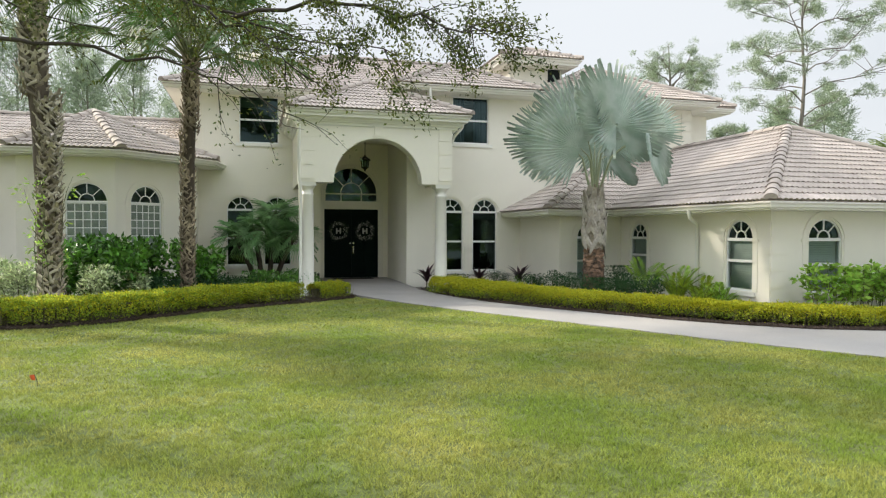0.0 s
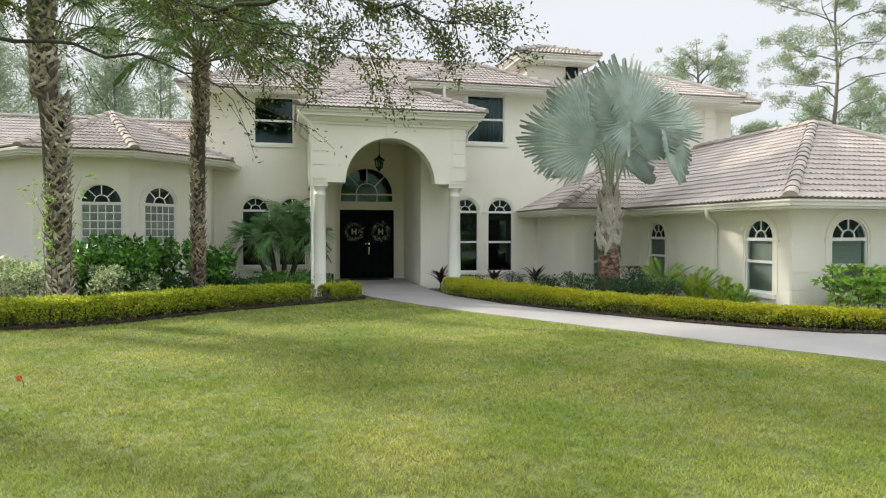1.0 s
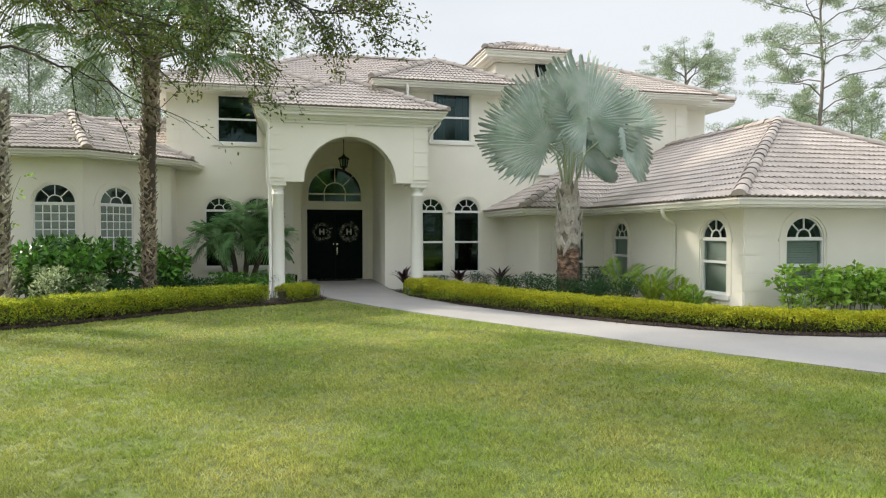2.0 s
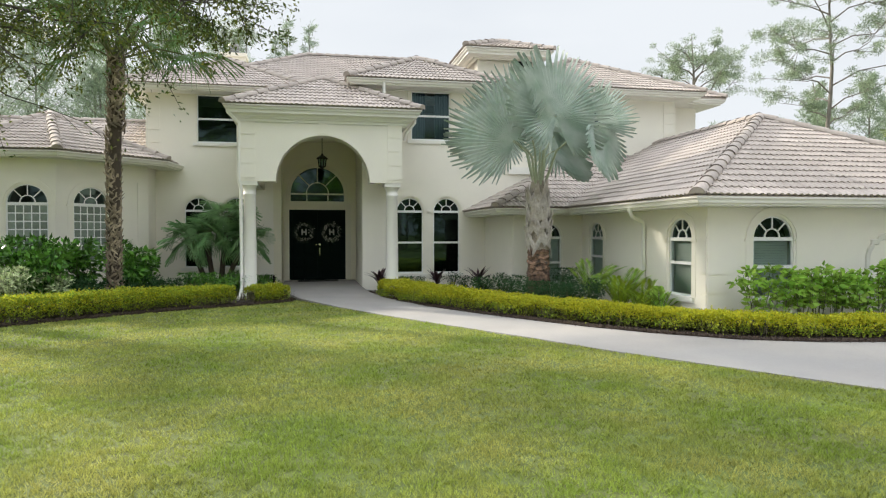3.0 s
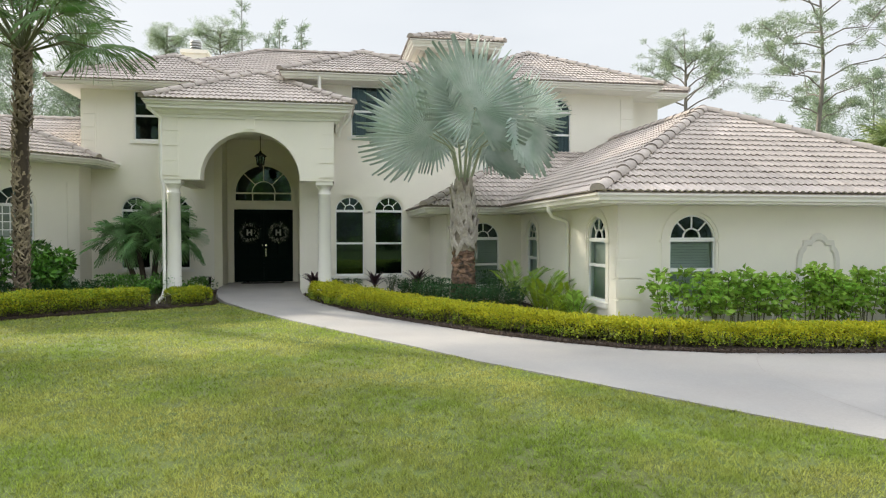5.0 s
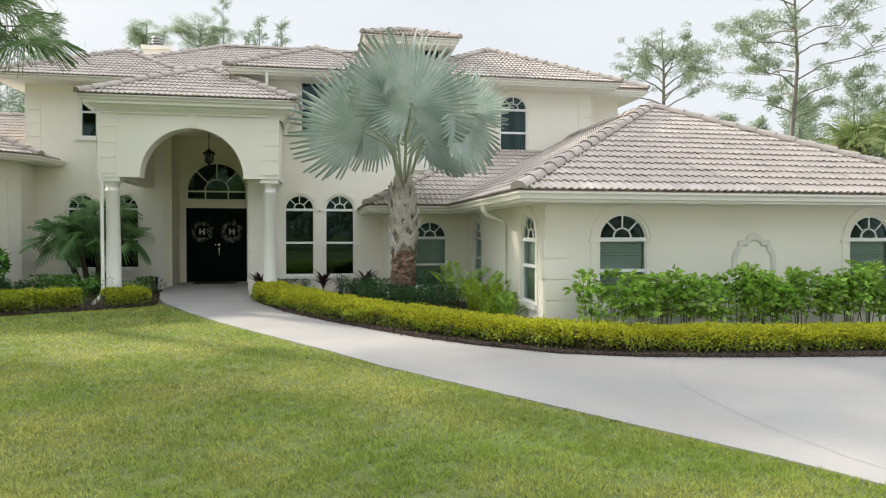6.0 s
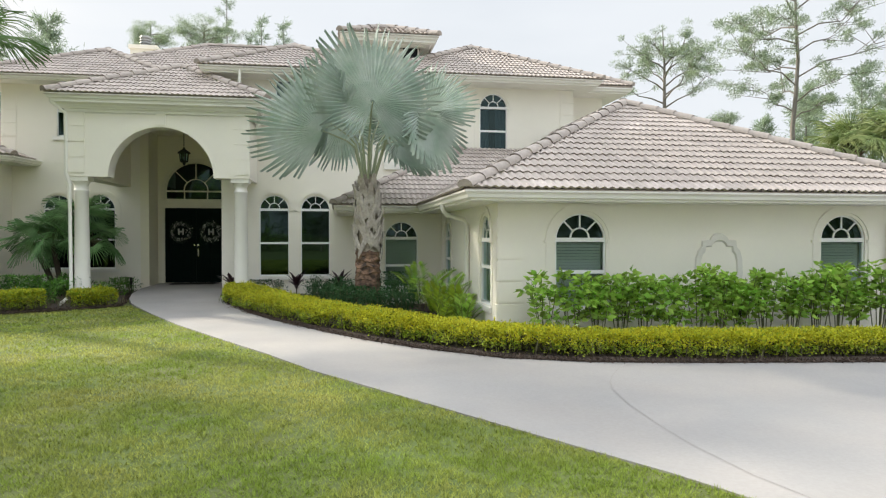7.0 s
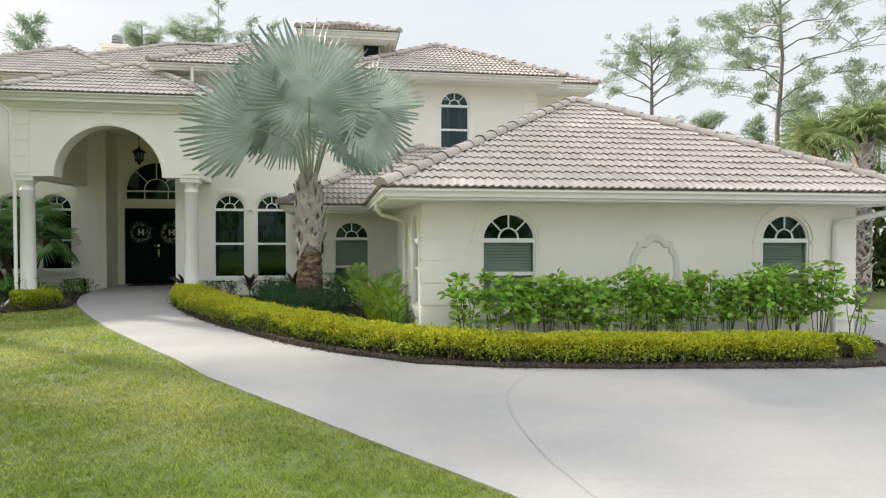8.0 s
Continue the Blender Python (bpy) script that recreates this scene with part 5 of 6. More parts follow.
def bismarck(x, y):
    rng = random.Random(7)
    ob = thing("silver_fan_palm", "silver-blue fan palm with a short rust-brown trunk in the bed", "palm tree", at=(x, y, 0))
    tr_ = Mesh()
    rows = [(0.32, 0.0), (0.29, 0.3), (0.265, 0.8), (0.255, 1.2), (0.24, 1.6), (0.225, 2.0), (0.20, 2.5), (0.16, 2.9), (0.10, 3.1)]
    tr_.lathe([(r * (1 + 0.03 * math.sin(9 * z)), z) for r, z in rows], (0, 0, 0), 18)
    part("trunk", tr_, RUST, ob, "rust-brown ringed trunk")
    nr = np.random.default_rng(3)
    part("fibre_sleeve", Mesh().lathe([(0.255, 1.42), (0.252, 1.6), (0.237, 2.0), (0.212, 2.5), (0.172, 2.9), (0.11, 3.1)], (0, 0, 0), 18), material("pale_fibre", (0.30, 0.26, 0.21), 0.95, grain=0.25, grain_scale=25, stain=0.2, stain_scale=6, bump=0.8, bump_scale=40), ob, "brown fibre between the leaf bases")
    for k in range(9):
        z = 0.30 + 0.135 * k
        g = Mesh()
        pr, nn = [], 26
        for o, dz in ((0.0, -0.055), (0.035, -0.02), (0.025, 0.035), (-0.01, 0.05)):
            pr += [((0.285 - 0.035 * z + o * (0.4 + 0.6 * abs(math.sin(j * 1.7 + k * 2.1) + 0.5 * math.sin(j * 4.3 + k)))) * math.cos(2 * math.pi * j / nn), (0.285 - 0.035 * z + o * (0.4 + 0.6 * abs(math.sin(j * 1.7 + k * 2.1)))) * math.sin(2 * math.pi * j / nn), z + dz + 0.03 * math.sin(j * 0.9 + k * 2.6) + rng.gauss(0, 0.008)) for j in range(nn)]
        g.add(pr, [(i * nn + j, i * nn + (j + 1) % nn, (i + 1) * nn + (j + 1) % nn, (i + 1) * nn + j) for i in range(3) for j in range(nn)])
        part("leaf_scar", g, RUST, ob)
    rad = lambda z: float(np.interp(z, [r_[1] for r_ in rows], [r_[0] for r_ in rows]))
    for k in range(34):
        a = k * 2.399 + rng.gauss(0, 0.15)
        z = 1.62 + 1.36 * k / 34 + rng.gauss(0, 0.03)
        g = Mesh()
        lift = 0.03 + 0.03 * rng.random()
        # two legs that clasp the trunk, and the cut stub of the stalk where they meet
        for q in (-1, 1):
            reach, drop = rng.uniform(0.65, 1.15), rng.uniform(0.30, 0.52)
            rws = []
            for t in (0.0, 0.3, 0.65, 1.0):
                ang = a + q * reach * t
                zz = z + 0.10 - drop * t ** 0.9
                wd = 0.15 * (1 - 0.45 * t)
                ro = rad(zz) + lift * (1.3 - t) + 0.028
                for dz, dr in ((wd, 0.0), (0.25 * wd, 0.020), (-wd, 0.004)):
                    rws.append((math.cos(ang) * (ro + dr), math.sin(ang) * (ro + dr), zz + dz))
            fs = [(i * 3 + j, i * 3 + j + 1, i * 3 + j + 4, i * 3 + j + 3) for i in range(3) for j in range(2)]
            g.add(rws, fs if q > 0 else [f[::-1] for f in fs])
        ro, L = rad(z) + lift, rng.uniform(0.16, 0.34)
        d, s = Vector((math.cos(a), math.sin(a), 0)), Vector((-math.sin(a), math.cos(a), 0))
        b, t = d * ro + Vector((0, 0, z)), d * (ro + L * rng.uniform(0.0, 0.35)) + Vector((0, 0, z + L))
        w, o = s * 0.085, d * 0.03
        g.add([b - w, b + w, b + w * 0.9 + o, b - w * 0.9 + o, t - w * 0.55, t + w * 0.5, t + w * 0.4 + o, t - w * 0.5 + o], [(0, 1, 5, 4), (1, 2, 6, 5), (2, 3, 7, 6), (3, 0, 4, 7), (4, 5, 6, 7)])
        part("leaf_base", g, BOOT_PALE, ob, "pale criss-crossed leaf base" if k == 0 else "")
    crown = Vector((0, 0, 3.46))
    # hub (from the crown), facing, axis, radius
    fans = [((-0.94, -1.08, 0.41), (-0.30, -0.93, 0.15), (-0.72, 0.0, 0.48), 1.62, 205, 0.40),
            ((0.05, -1.03, 1.03), (0.22, -0.93, 0.20), (0.02, 0.1, 1.0), 1.60, 325, 0.42),
            ((1.30, -0.55, 1.00), (0.20, -0.95, 0.20), (0.75, 0.0, 0.62), 1.12, 125, 0.2),
            ((1.20, -0.75, 0.92), (0.62, -0.74, 0.12), (0.32, -0.1, -0.9), 1.25, 185, 0.3),
            ((-0.38, -0.15, 1.08), (-0.25, -0.88, 0.35), (-0.25, 0.1, 1.0), 1.55, 210, 0.3),
            ((0.30, 0.55, 0.95), (0.15, -0.85, 0.40), (0.15, 0.1, 1.0), 1.25, 170, 0.3),
            ((-0.85, 0.50, 0.85), (-0.35, -0.78, 0.45), (-0.90, 0.1, 0.50), 1.30, 240, 0.3),
            ((0.75, 0.60, 0.50), (0.45, -0.70, 0.50), (0.75, 0.2, -0.35), 1.05, 230, 0.3),
            ((0.80, 0.95, 0.95), (0.5, 0.7, 0.5), (0.6, 0.7, 0.2), 1.25, 290, 0.3),
            ((-0.55, 1.15, 0.95), (-0.3, 0.8, 0.5), (-0.4, 0.9, 0.2), 1.25, 290, 0.3)]
    for k, (hub, face, axis, rad, arc, fall) in enumerate(fans):
        h = crown + Vector(hub)
        fr = part("frond", fan(h, face, axis, rad * 1.04, arc, max(8, round(arc / 5.4)), 0.70, 0.055, 0.05, 0.09, rng, fall=fall), SILVER, ob)
        mid = crown * 0.5 + h * 0.5 + Vector((0, 0, 0.10))
        part("petiole", Mesh().tube([Vector((0, 0, 2.75)) + Vector(hub).normalized() * 0.10, mid * 0.6 + crown * 0.4, mid, h], [0.036, 0.027, 0.021, 0.014], 7), material("pale_petiole", (0.36, 0.40, 0.27), 0.5, grain=0.1) if k == 0 else bpy.data.materials["pale_petiole"], fr)
    return ob


bismarck(9.20, 15.05)


def sabal(x, y, trunk_h, radius, n_fans, seed, label, lean=(0, 0), fan_r=0.95, skirt=True, boots_from=0.5, boot_mat=None, frond=None, reach=(1.15, 1.75), trunk_mat=None, boot_size=0.17, boot_out=0.10, per_m=26):
    rng = random.Random(seed)
    nr = np.random.default_rng(seed)
    ob = thing("cabbage_palm", label, "palm tree", "cabbage palms", at=(x, y, 0))
    g = Mesh()
    n = 14
    path = [(lean[0] * (k / n) ** 1.5, lean[1] * (k / n) ** 1.5, trunk_h * k / n) for k in range(n + 1)]
    g.tube(path, [0.78 * radius * (1.15 - 0.15 * min(1, k / 3) + 0.25 * max(0, (k - 9) / 5) + 0.05 * math.sin(k * 2.1)) for k in range(n + 1)], 12)
    part("trunk", g, trunk_mat or BARK_PALM, ob, "fibrous brown trunk")
    part("boot_cover", boots(0, 0, boots_from, trunk_h * 0.72, radius, int((trunk_h * 0.72 - boots_from) * per_m), nr, boot_out, boot_size), boot_mat or BOOT, ob, "split grey-brown leaf bases")
    bt = boots(lean[0] * 0.85, lean[1] * 0.85, trunk_h * 0.72, trunk_h + 0.1, radius * 1.12, 110, nr, boot_out * 1.3, boot_size * 1.15)
    part("boot_collar", bt, boot_mat or BOOT, ob, "ragged brown leaf bases under the crown")
    top = Vector((lean[0], lean[1], trunk_h + 0.1))
    for k in range(n_fans):
        a = k * 2.399 + rng.gauss(0, 0.2)
        el = radians(9 + 72 * (k / n_fans) + rng.gauss(0, 6))
        d = Vector((math.cos(a) * math.cos(el), math.sin(a) * math.cos(el), math.sin(el)))
        L = rng.uniform(*reach)
        h = top + d * L - Vector((0, 0, 0.10 * L))
        ax = (d * 0.9 - Vector((0, 0, 0.45))).normalized()
        face = d.cross(Vector((-math.sin(a), math.cos(a), 0))).normalized()
        if face.z < 0:
            face = -face
        face = Matrix.Rotation(rng.uniform(-0.6, 0.6), 3, ax) @ face
        fr = part("frond", fan(h - ax * 0.25, face + d * 0.15, ax, fan_r * rng.uniform(0.85, 1.15), 235, 34, 0.30, 0.03, 0.70, -0.16, rng), frond or PALM, ob)
        part("petiole", Mesh().tube([top - Vector((0, 0, 0.15)), top + d * L * 0.5 + Vector((0, 0, 0.06)), h], [0.030, 0.020, 0.014], 5, cap=False), STEM, fr)
    return ob


# boot colour darkened for the trunk's shade; odd pale boots stand for bright patches
sabal(-0.94, 17.02, 6.05, 0.165, 28, 5, "tall cabbage palm with a ragged brown trunk behind the hedge", (0.12, -0.1), fan_r=1.15, reach=(1.45, 2.2), boots_from=0.3, boot_size=0.095, boot_out=0.06, per_m=64,
      boot_mat=material("shaded_palm_boot", (0.085, 0.062, 0.042), 0.9, per_island=0.45, grain=0.2, grain_scale=20, hue=(0.40, 0.33, 0.24)))
# trunk colour darkened here too, as shade between the pale boots
sabal(-3.43, 14.87, 6.6, 0.225, 30, 8, "tall cabbage palm with pale split leaf bases on its trunk", (-0.35, 0.1), boots_from=0.4, boot_size=0.115, boot_out=0.09, per_m=62, boot_mat=material("grey_palm_boot", (0.52, 0.48, 0.39), 0.9, per_island=0.5, grain=0.2, grain_scale=18, stain=0.25, stain_scale=2.5, hue=(0.13, 0.10, 0.065)),
      trunk_mat=material("gap_shaded_grey_trunk", (0.10, 0.08, 0.06), 0.95, grain=0.25, grain_scale=14, stain=0.25, stain_scale=3, bump=1.0, bump_scale=30, stretch=(1, 1, 0.35)))
PALM_FAR = material("olive_palm_frond", (0.18, 0.26, 0.09), 0.5, grain=0.12, grain_scale=6, per_object=0.3, hue=(0.36, 0.40, 0.17), spec=0.3, sheer=0.3)
sabal(22.9, 15.6, 4.1, 0.20, 24, 11, "cabbage palm beside the far end of the driveway", (0.1, 0.1), fan_r=0.78, boots_from=0.3, frond=PALM_FAR, reach=(0.6, 1.0), boot_mat=BOOT_PALE, trunk_mat=material("pale_palm_trunk", (0.22, 0.18, 0.14), 0.95, grain=0.25, grain_scale=14, stain=0.2, stain_scale=3, bump=1.0, bump_scale=30), boot_size=0.13, boot_out=0.07, per_m=55)
sabal(25.0, 19.5, 4.3, 0.20, 24, 12, "cabbage palm behind the garage", (-0.1, 0.1), fan_r=1.0, boots_from=0.3, frond=PALM_FAR, reach=(0.8, 1.3))


# never in view: this palm is placed only for its shadow on the grass
sabal(-9.4, 18.4, 6.9, 0.20, 22, 14, "unseen tall cabbage palm placed for its shadow on the lawn", (0.1, 0.1), boots_from=0.4)


def creeper(x, y, seed):
    """Thin stems winding up a trunk, with loose sprays of light leaves standing off it."""
    rng = np.random.default_rng(seed)
    ob = thing("creeper", "light green climbing plant on the palm trunk", "climber", at=(x, y, 0.3))
    pts, out = [], []
    for k in range(4):
        a0, turn, top = 3.6 + k * 0.75, rng.uniform(-0.9, 0.9), rng.uniform(2.0, 3.1)
        path = []
        for i in range(9):
            t = i / 8
            r = 0.25 + 0.02 * math.sin(i * 2.0 + k) + (0.10 * (i - 6) if i > 6 else 0)
            path.append((r * math.cos(a0 + turn * t), r * math.sin(a0 + turn * t), top * t))
        part("stem", Mesh().tube(path, [0.008] * 7 + [0.005, 0.003], 5, cap=False), STEM, ob)
        for i in range(3, 9):
            if rng.random() < 0.35 and i < 7:
                continue
            d = rng.normal(0, 1, (10, 3))
            d /= np.linalg.norm(d, axis=1)[:, None]
            o = np.array(path[i]) * np.array([1.25, 1.25, 1.0])
            pts.append(o + d * np.array([0.15, 0.15, 0.11]) * rng.random((10, 1)))
            out.append(d * 0.6 + np.array([path[i][0], path[i][1], 0.05]) * 2.0)
    pts, out = np.concatenate(pts), np.concatenate(out)
    part("foliage", quads("foliage", leaf_quads(rng, pts, out, 0.105, 0.022, 0.5, 0.2, 0.08), BRIGHT), BRIGHT, ob, "narrow light green leaves")


creeper(-3.45, 14.86, 6)


def fan_palm_clump(x, y):
    rng = random.Random(21)
    nr = np.random.default_rng(21)
    ob = thing("fan_palm_clump", "bushy grey-green fan palm clump in front of the windows", "palm", at=(x, y, 0.04))
    heads = [(0.32, -0.1, 2.15), (-0.80, -0.25, 1.45), (0.80, -0.2, 1.50), (-0.30, -0.3, 1.65)]
    for hx, hy, hz in heads:
        part("trunk", Mesh().tube([(hx * 0.25, hy * 0.3, 0), (hx * 0.6, hy * 0.7, hz * 0.55), (hx, hy, hz)], [0.085, 0.075, 0.06], 8), BARK_PALM, ob)
        top = Vector((hx, hy, hz))
        for k in range(18):
            a = k * 2.399 + rng.gauss(0, 0.2)
            el = radians(-16 + 94 * k / 18 + rng.gauss(0, 6))
            d = Vector((math.cos(a) * math.cos(el), math.sin(a) * math.cos(el), math.sin(el)))
            h = top + d * rng.uniform(0.36, 0.52)
            face = d.cross(Vector((-math.sin(a), math.cos(a), 0))).normalized()
            if face.z < 0:
                face = -face
            face = Matrix.Rotation(rng.uniform(-1.2, 1.2), 3, d) @ face
            fr = part("frond", fan(h, face * 0.8 + d * 0.5, d - Vector((0, 0, 0.12)), rng.uniform(0.50, 0.66), 235, 24, 0.30, 0.035, 0.45, 0.0, rng), FANPALM, ob)
            part("petiole", Mesh().tube([top, h], [0.012, 0.007], 4, cap=False), STEM, fr)


fan_palm_clump(0.98, 20.65)


# ---- overhanging oak ----
def limb_tree(name, label, trunk, limbs, mat_leaf, seed, leaf=0.065, per=26, twig=0.55, wide=0.42, bark=None, category="tree", crown=()):
    """A tree of a trunk, named limbs that fork into twigs, and leaves in loose sprays on the twigs; crown adds sprays high up."""
    rng = random.Random(seed)
    nr = np.random.default_rng(seed)
    ob = thing(name, label, category)
    part("trunk", Mesh().tube(trunk[0], trunk[1], 12), bark or BARK, ob)
    pts, out = [], []
    twigs = Mesh()

    def spray(p, d, n):
        c = np.array(p)[None, :]
        q = c + nr.normal(0, 0.055, (n, 3))
        pts.append(q)
        out.append(np.tile(np.array(d) * 0.6, (n, 1)))
    for path, r0, *rest in limbs:
        thick = rest[0] if rest else 1.0
        path = [Vector(p) for p in path]
        fine = []
        for k in range(len(path) - 1):
            for t in (0, 0.33, 0.67):
                fine.append(path[k].lerp(path[k + 1], t) + Vector((rng.gauss(0, 0.03), rng.gauss(0, 0.03), rng.gauss(0, 0.03))) * (0 if k == 0 and t == 0 else 1))
        fine.append(path[-1])
        n = len(fine)
        part("limb", Mesh().tube(fine, [max(0.007, r0 * (1 - 0.92 * k / (n - 1))) for k in range(n)], 7), bark or BARK, ob)
        for k in range(n // 4, n):
            t = k / (n - 1)
            for _ in range(max(1, round(3 * thick))):
                d = (fine[min(k + 1, n - 1)] - fine[max(k - 1, 0)]).normalized()
                e = (d * 0.7 + Vector((rng.gauss(0, 0.7), rng.gauss(0, 0.7), rng.gauss(-0.12, 0.5)))).normalized()
                L = twig * rng.uniform(0.5, 1.4)
                a, b = fine[k] + e * L * 0.5 + Vector((0, 0, rng.gauss(0, 0.05))), fine[k] + e * L + Vector((0, 0, -0.12 * L))
                twigs.tube([fine[k], a, b], [0.007, 0.005, 0.003], 4, cap=False)
                for q in (0.35, 0.7, 1.0):
                    p = fine[k].lerp(b, q)
                    spray(p, e, int(per * thick * rng.uniform(0.2, 1.4)))
                    e2 = (e + Vector((rng.gauss(0, 0.8), rng.gauss(0, 0.8), rng.gauss(-0.3, 0.5)))).normalized()
                    p2 = p + e2 * L * 0.45
                    twigs.tube([p, p2], [0.004, 0.002], 3, cap=False)
                    spray(p2, e2, int(per * thick * rng.uniform(0.1, 1.2)))
    tagged(part("fine_wood", twigs, bark or BARK, ob), kind="stuff")
    pts, out = np.concatenate(pts), np.concatenate(out)
    tagged(part("foliage", quads("foliage", leaf_quads(nr, pts, out, leaf, leaf * wide / 2, 0.8, 0.15, 0.05), mat_leaf), mat_leaf, ob), kind="stuff")
    if len(crown):
        cp_, co = [], []
        for cx, cy, cz, r, n in crown:
            d = nr.normal(0, 1, (n, 3))
            d /= np.linalg.norm(d, axis=1)[:, None]
            hubs = nr.normal(0, 1, (max(6, n // 60), 3)) * r * np.array([0.5, 0.5, 0.35])
            cp_.append(np.array([cx, cy, cz]) + hubs[nr.integers(0, len(hubs), n)] + d * r * 0.28 * nr.random((n, 1)))
            co.append(d)
        cp_, co = np.concatenate(cp_), np.concatenate(co)
        tagged(part("canopy", quads("canopy", leaf_quads(nr, cp_, co, leaf * 2.2, leaf * 0.7, 0.8, 0.1), mat_leaf), mat_leaf, ob), kind="stuff")
    return ob


limb_tree("live_oak", "live oak with long leafy limbs reaching over the lawn",
          ([(-7.2, 11.6, 0), (-7.15, 11.45, 1.6), (-7.05, 11.1, 3.0), (-6.9, 10.9, 4.6), (-6.7, 10.8, 6.5)], [0.42, 0.34, 0.31, 0.26, 0.14]),
          [([(-7.05, 11.1, 2.9), (-5.5, 8.6, 4.3), (-2.6, 7.5, 5.0), (-0.5, 7.4, 4.62), (0.45, 7.1, 4.22), (1.25, 6.8, 3.95), (2.0, 6.2, 3.76)], 0.045, 1.1),
           ([(0.45, 7.1, 4.22), (1.3, 6.5, 4.28), (2.2, 6.1, 4.12), (2.75, 5.9, 3.98), (3.05, 5.75, 3.90)], 0.026, 1.1),
           ([(-7.0, 11.1, 3.3), (-4.6, 8.4, 4.0), (-1.75, 7.3, 3.88), (-0.94, 7.1, 3.77), (0.0, 6.85, 3.58), (0.55, 6.7, 3.38), (0.95, 6.55, 3.12)], 0.034, 0.22),
           ([(-0.5, 7.4, 4.62), (0.2, 6.7, 4.15), (0.75, 6.3, 3.78), (1.1, 6.1, 3.45)], 0.02, 0.55),
           ([(-2.6, 7.5, 5.0), (-1.6, 6.6, 4.75), (-0.6, 6.2, 4.45), (0.2, 6.0, 4.25)], 0.03, 0.9),
           ([(-6.7, 10.8, 6.4), (-6.0, 9.6, 7.2), (-3.2, 10.4, 7.4), (-0.8, 10.8, 7.2), (0.4, 10.6, 7.2)], 0.11, 0.6),
           ([(-6.7, 10.8, 6.4), (-5.6, 13.0, 8.0), (-3.6, 14.8, 8.6), (-1.4, 14.4, 8.4), (0.4, 13.3, 8.2)], 0.10, 0.7),
           ([(-6.0, 9.6, 7.2), (-4.6, 8.9, 7.4), (-2.6, 8.9, 7.3), (-1.0, 9.2, 7.1)], 0.06, 0.6),
           ([(-5.5, 8.6, 4.3), (-4.0, 8.5, 4.9), (-2.4, 8.6, 4.7), (-1.2, 8.8, 4.45)], 0.035, 0.6)],
          OAK, 4, leaf=0.052, per=30, twig=0.48, bark=material("dark_oak_bark", (0.045, 0.037, 0.030), 0.95, grain=0.25, grain_scale=15, stain=0.2, bump=0.8, bump_scale=30),
          # clumps out of view, placed to throw dappled shade on the lawn
          crown=[(-5.4, 15.0, 8.6, 0.9, 900), (-4.0, 15.9, 8.9, 0.9, 900), (-2.7, 15.0, 8.6, 1.0, 1000), (-1.1, 14.5, 8.4, 0.9, 900), (-3.6, 13.2, 8.3, 0.9, 800), (-1.5, 12.7, 8.1, 0.8, 700), (0.3, 13.1, 8.2, 0.8, 700), (-7.6, 11.6, 7.4, 1.3, 900), (-9.0, 12.4, 7.0, 1.4, 1000), (-4.6, 9.9, 7.5, 1.2, 1500), (-2.8, 10.6, 7.5, 1.2, 1700), (-0.9, 10.8, 7.4, 1.1, 1700), (-2.0, 9.2, 7.4, 1.1, 1500), (0.3, 10.2, 7.4, 1.0, 1300)])


# out of view: added to throw shade over the middle of the lawn
limb_tree("added_shade_tree", "unseen broad leafy tree added to shade the lawn",
          ([(-10.6, 19.2, 0), (-10.5, 19.1, 2.0), (-10.3, 19.0, 4.2), (-10.0, 18.9, 6.0)], [0.34, 0.27, 0.22, 0.15]),
          [([(-10.3, 19.0, 4.2), (-9.4, 18.4, 5.8), (-8.4, 17.2, 6.5), (-7.8, 16.6, 6.6)], 0.08, 0.8),
           ([(-10.0, 18.9, 6.0), (-9.0, 19.6, 7.4), (-7.6, 19.4, 8.0), (-6.2, 18.5, 8.1)], 0.09, 0.9),
           ([(-10.0, 18.9, 6.0), (-10.2, 20.2, 7.4), (-9.2, 20.6, 8.2), (-8.4, 20.4, 8.4)], 0.08, 0.9)],
          OAK, 31, leaf=0.09, per=26, twig=0.7,
          crown=[(-8.2, 16.8, 6.6, 0.8, 700), (-8.8, 18.0, 6.8, 0.9, 900), (-7.4, 19.3, 8.1, 1.0, 1000), (-8.9, 20.3, 8.2, 1.0, 1000), (-6.2, 18.6, 8.2, 0.8, 700), (-7.9, 17.6, 8.0, 0.8, 700), (-7.0, 16.8, 7.8, 0.8, 700), (-8.6, 16.4, 7.6, 0.7, 600), (-6.6, 15.9, 8.0, 0.7, 600), (-7.5, 15.2, 8.0, 0.7, 600)])


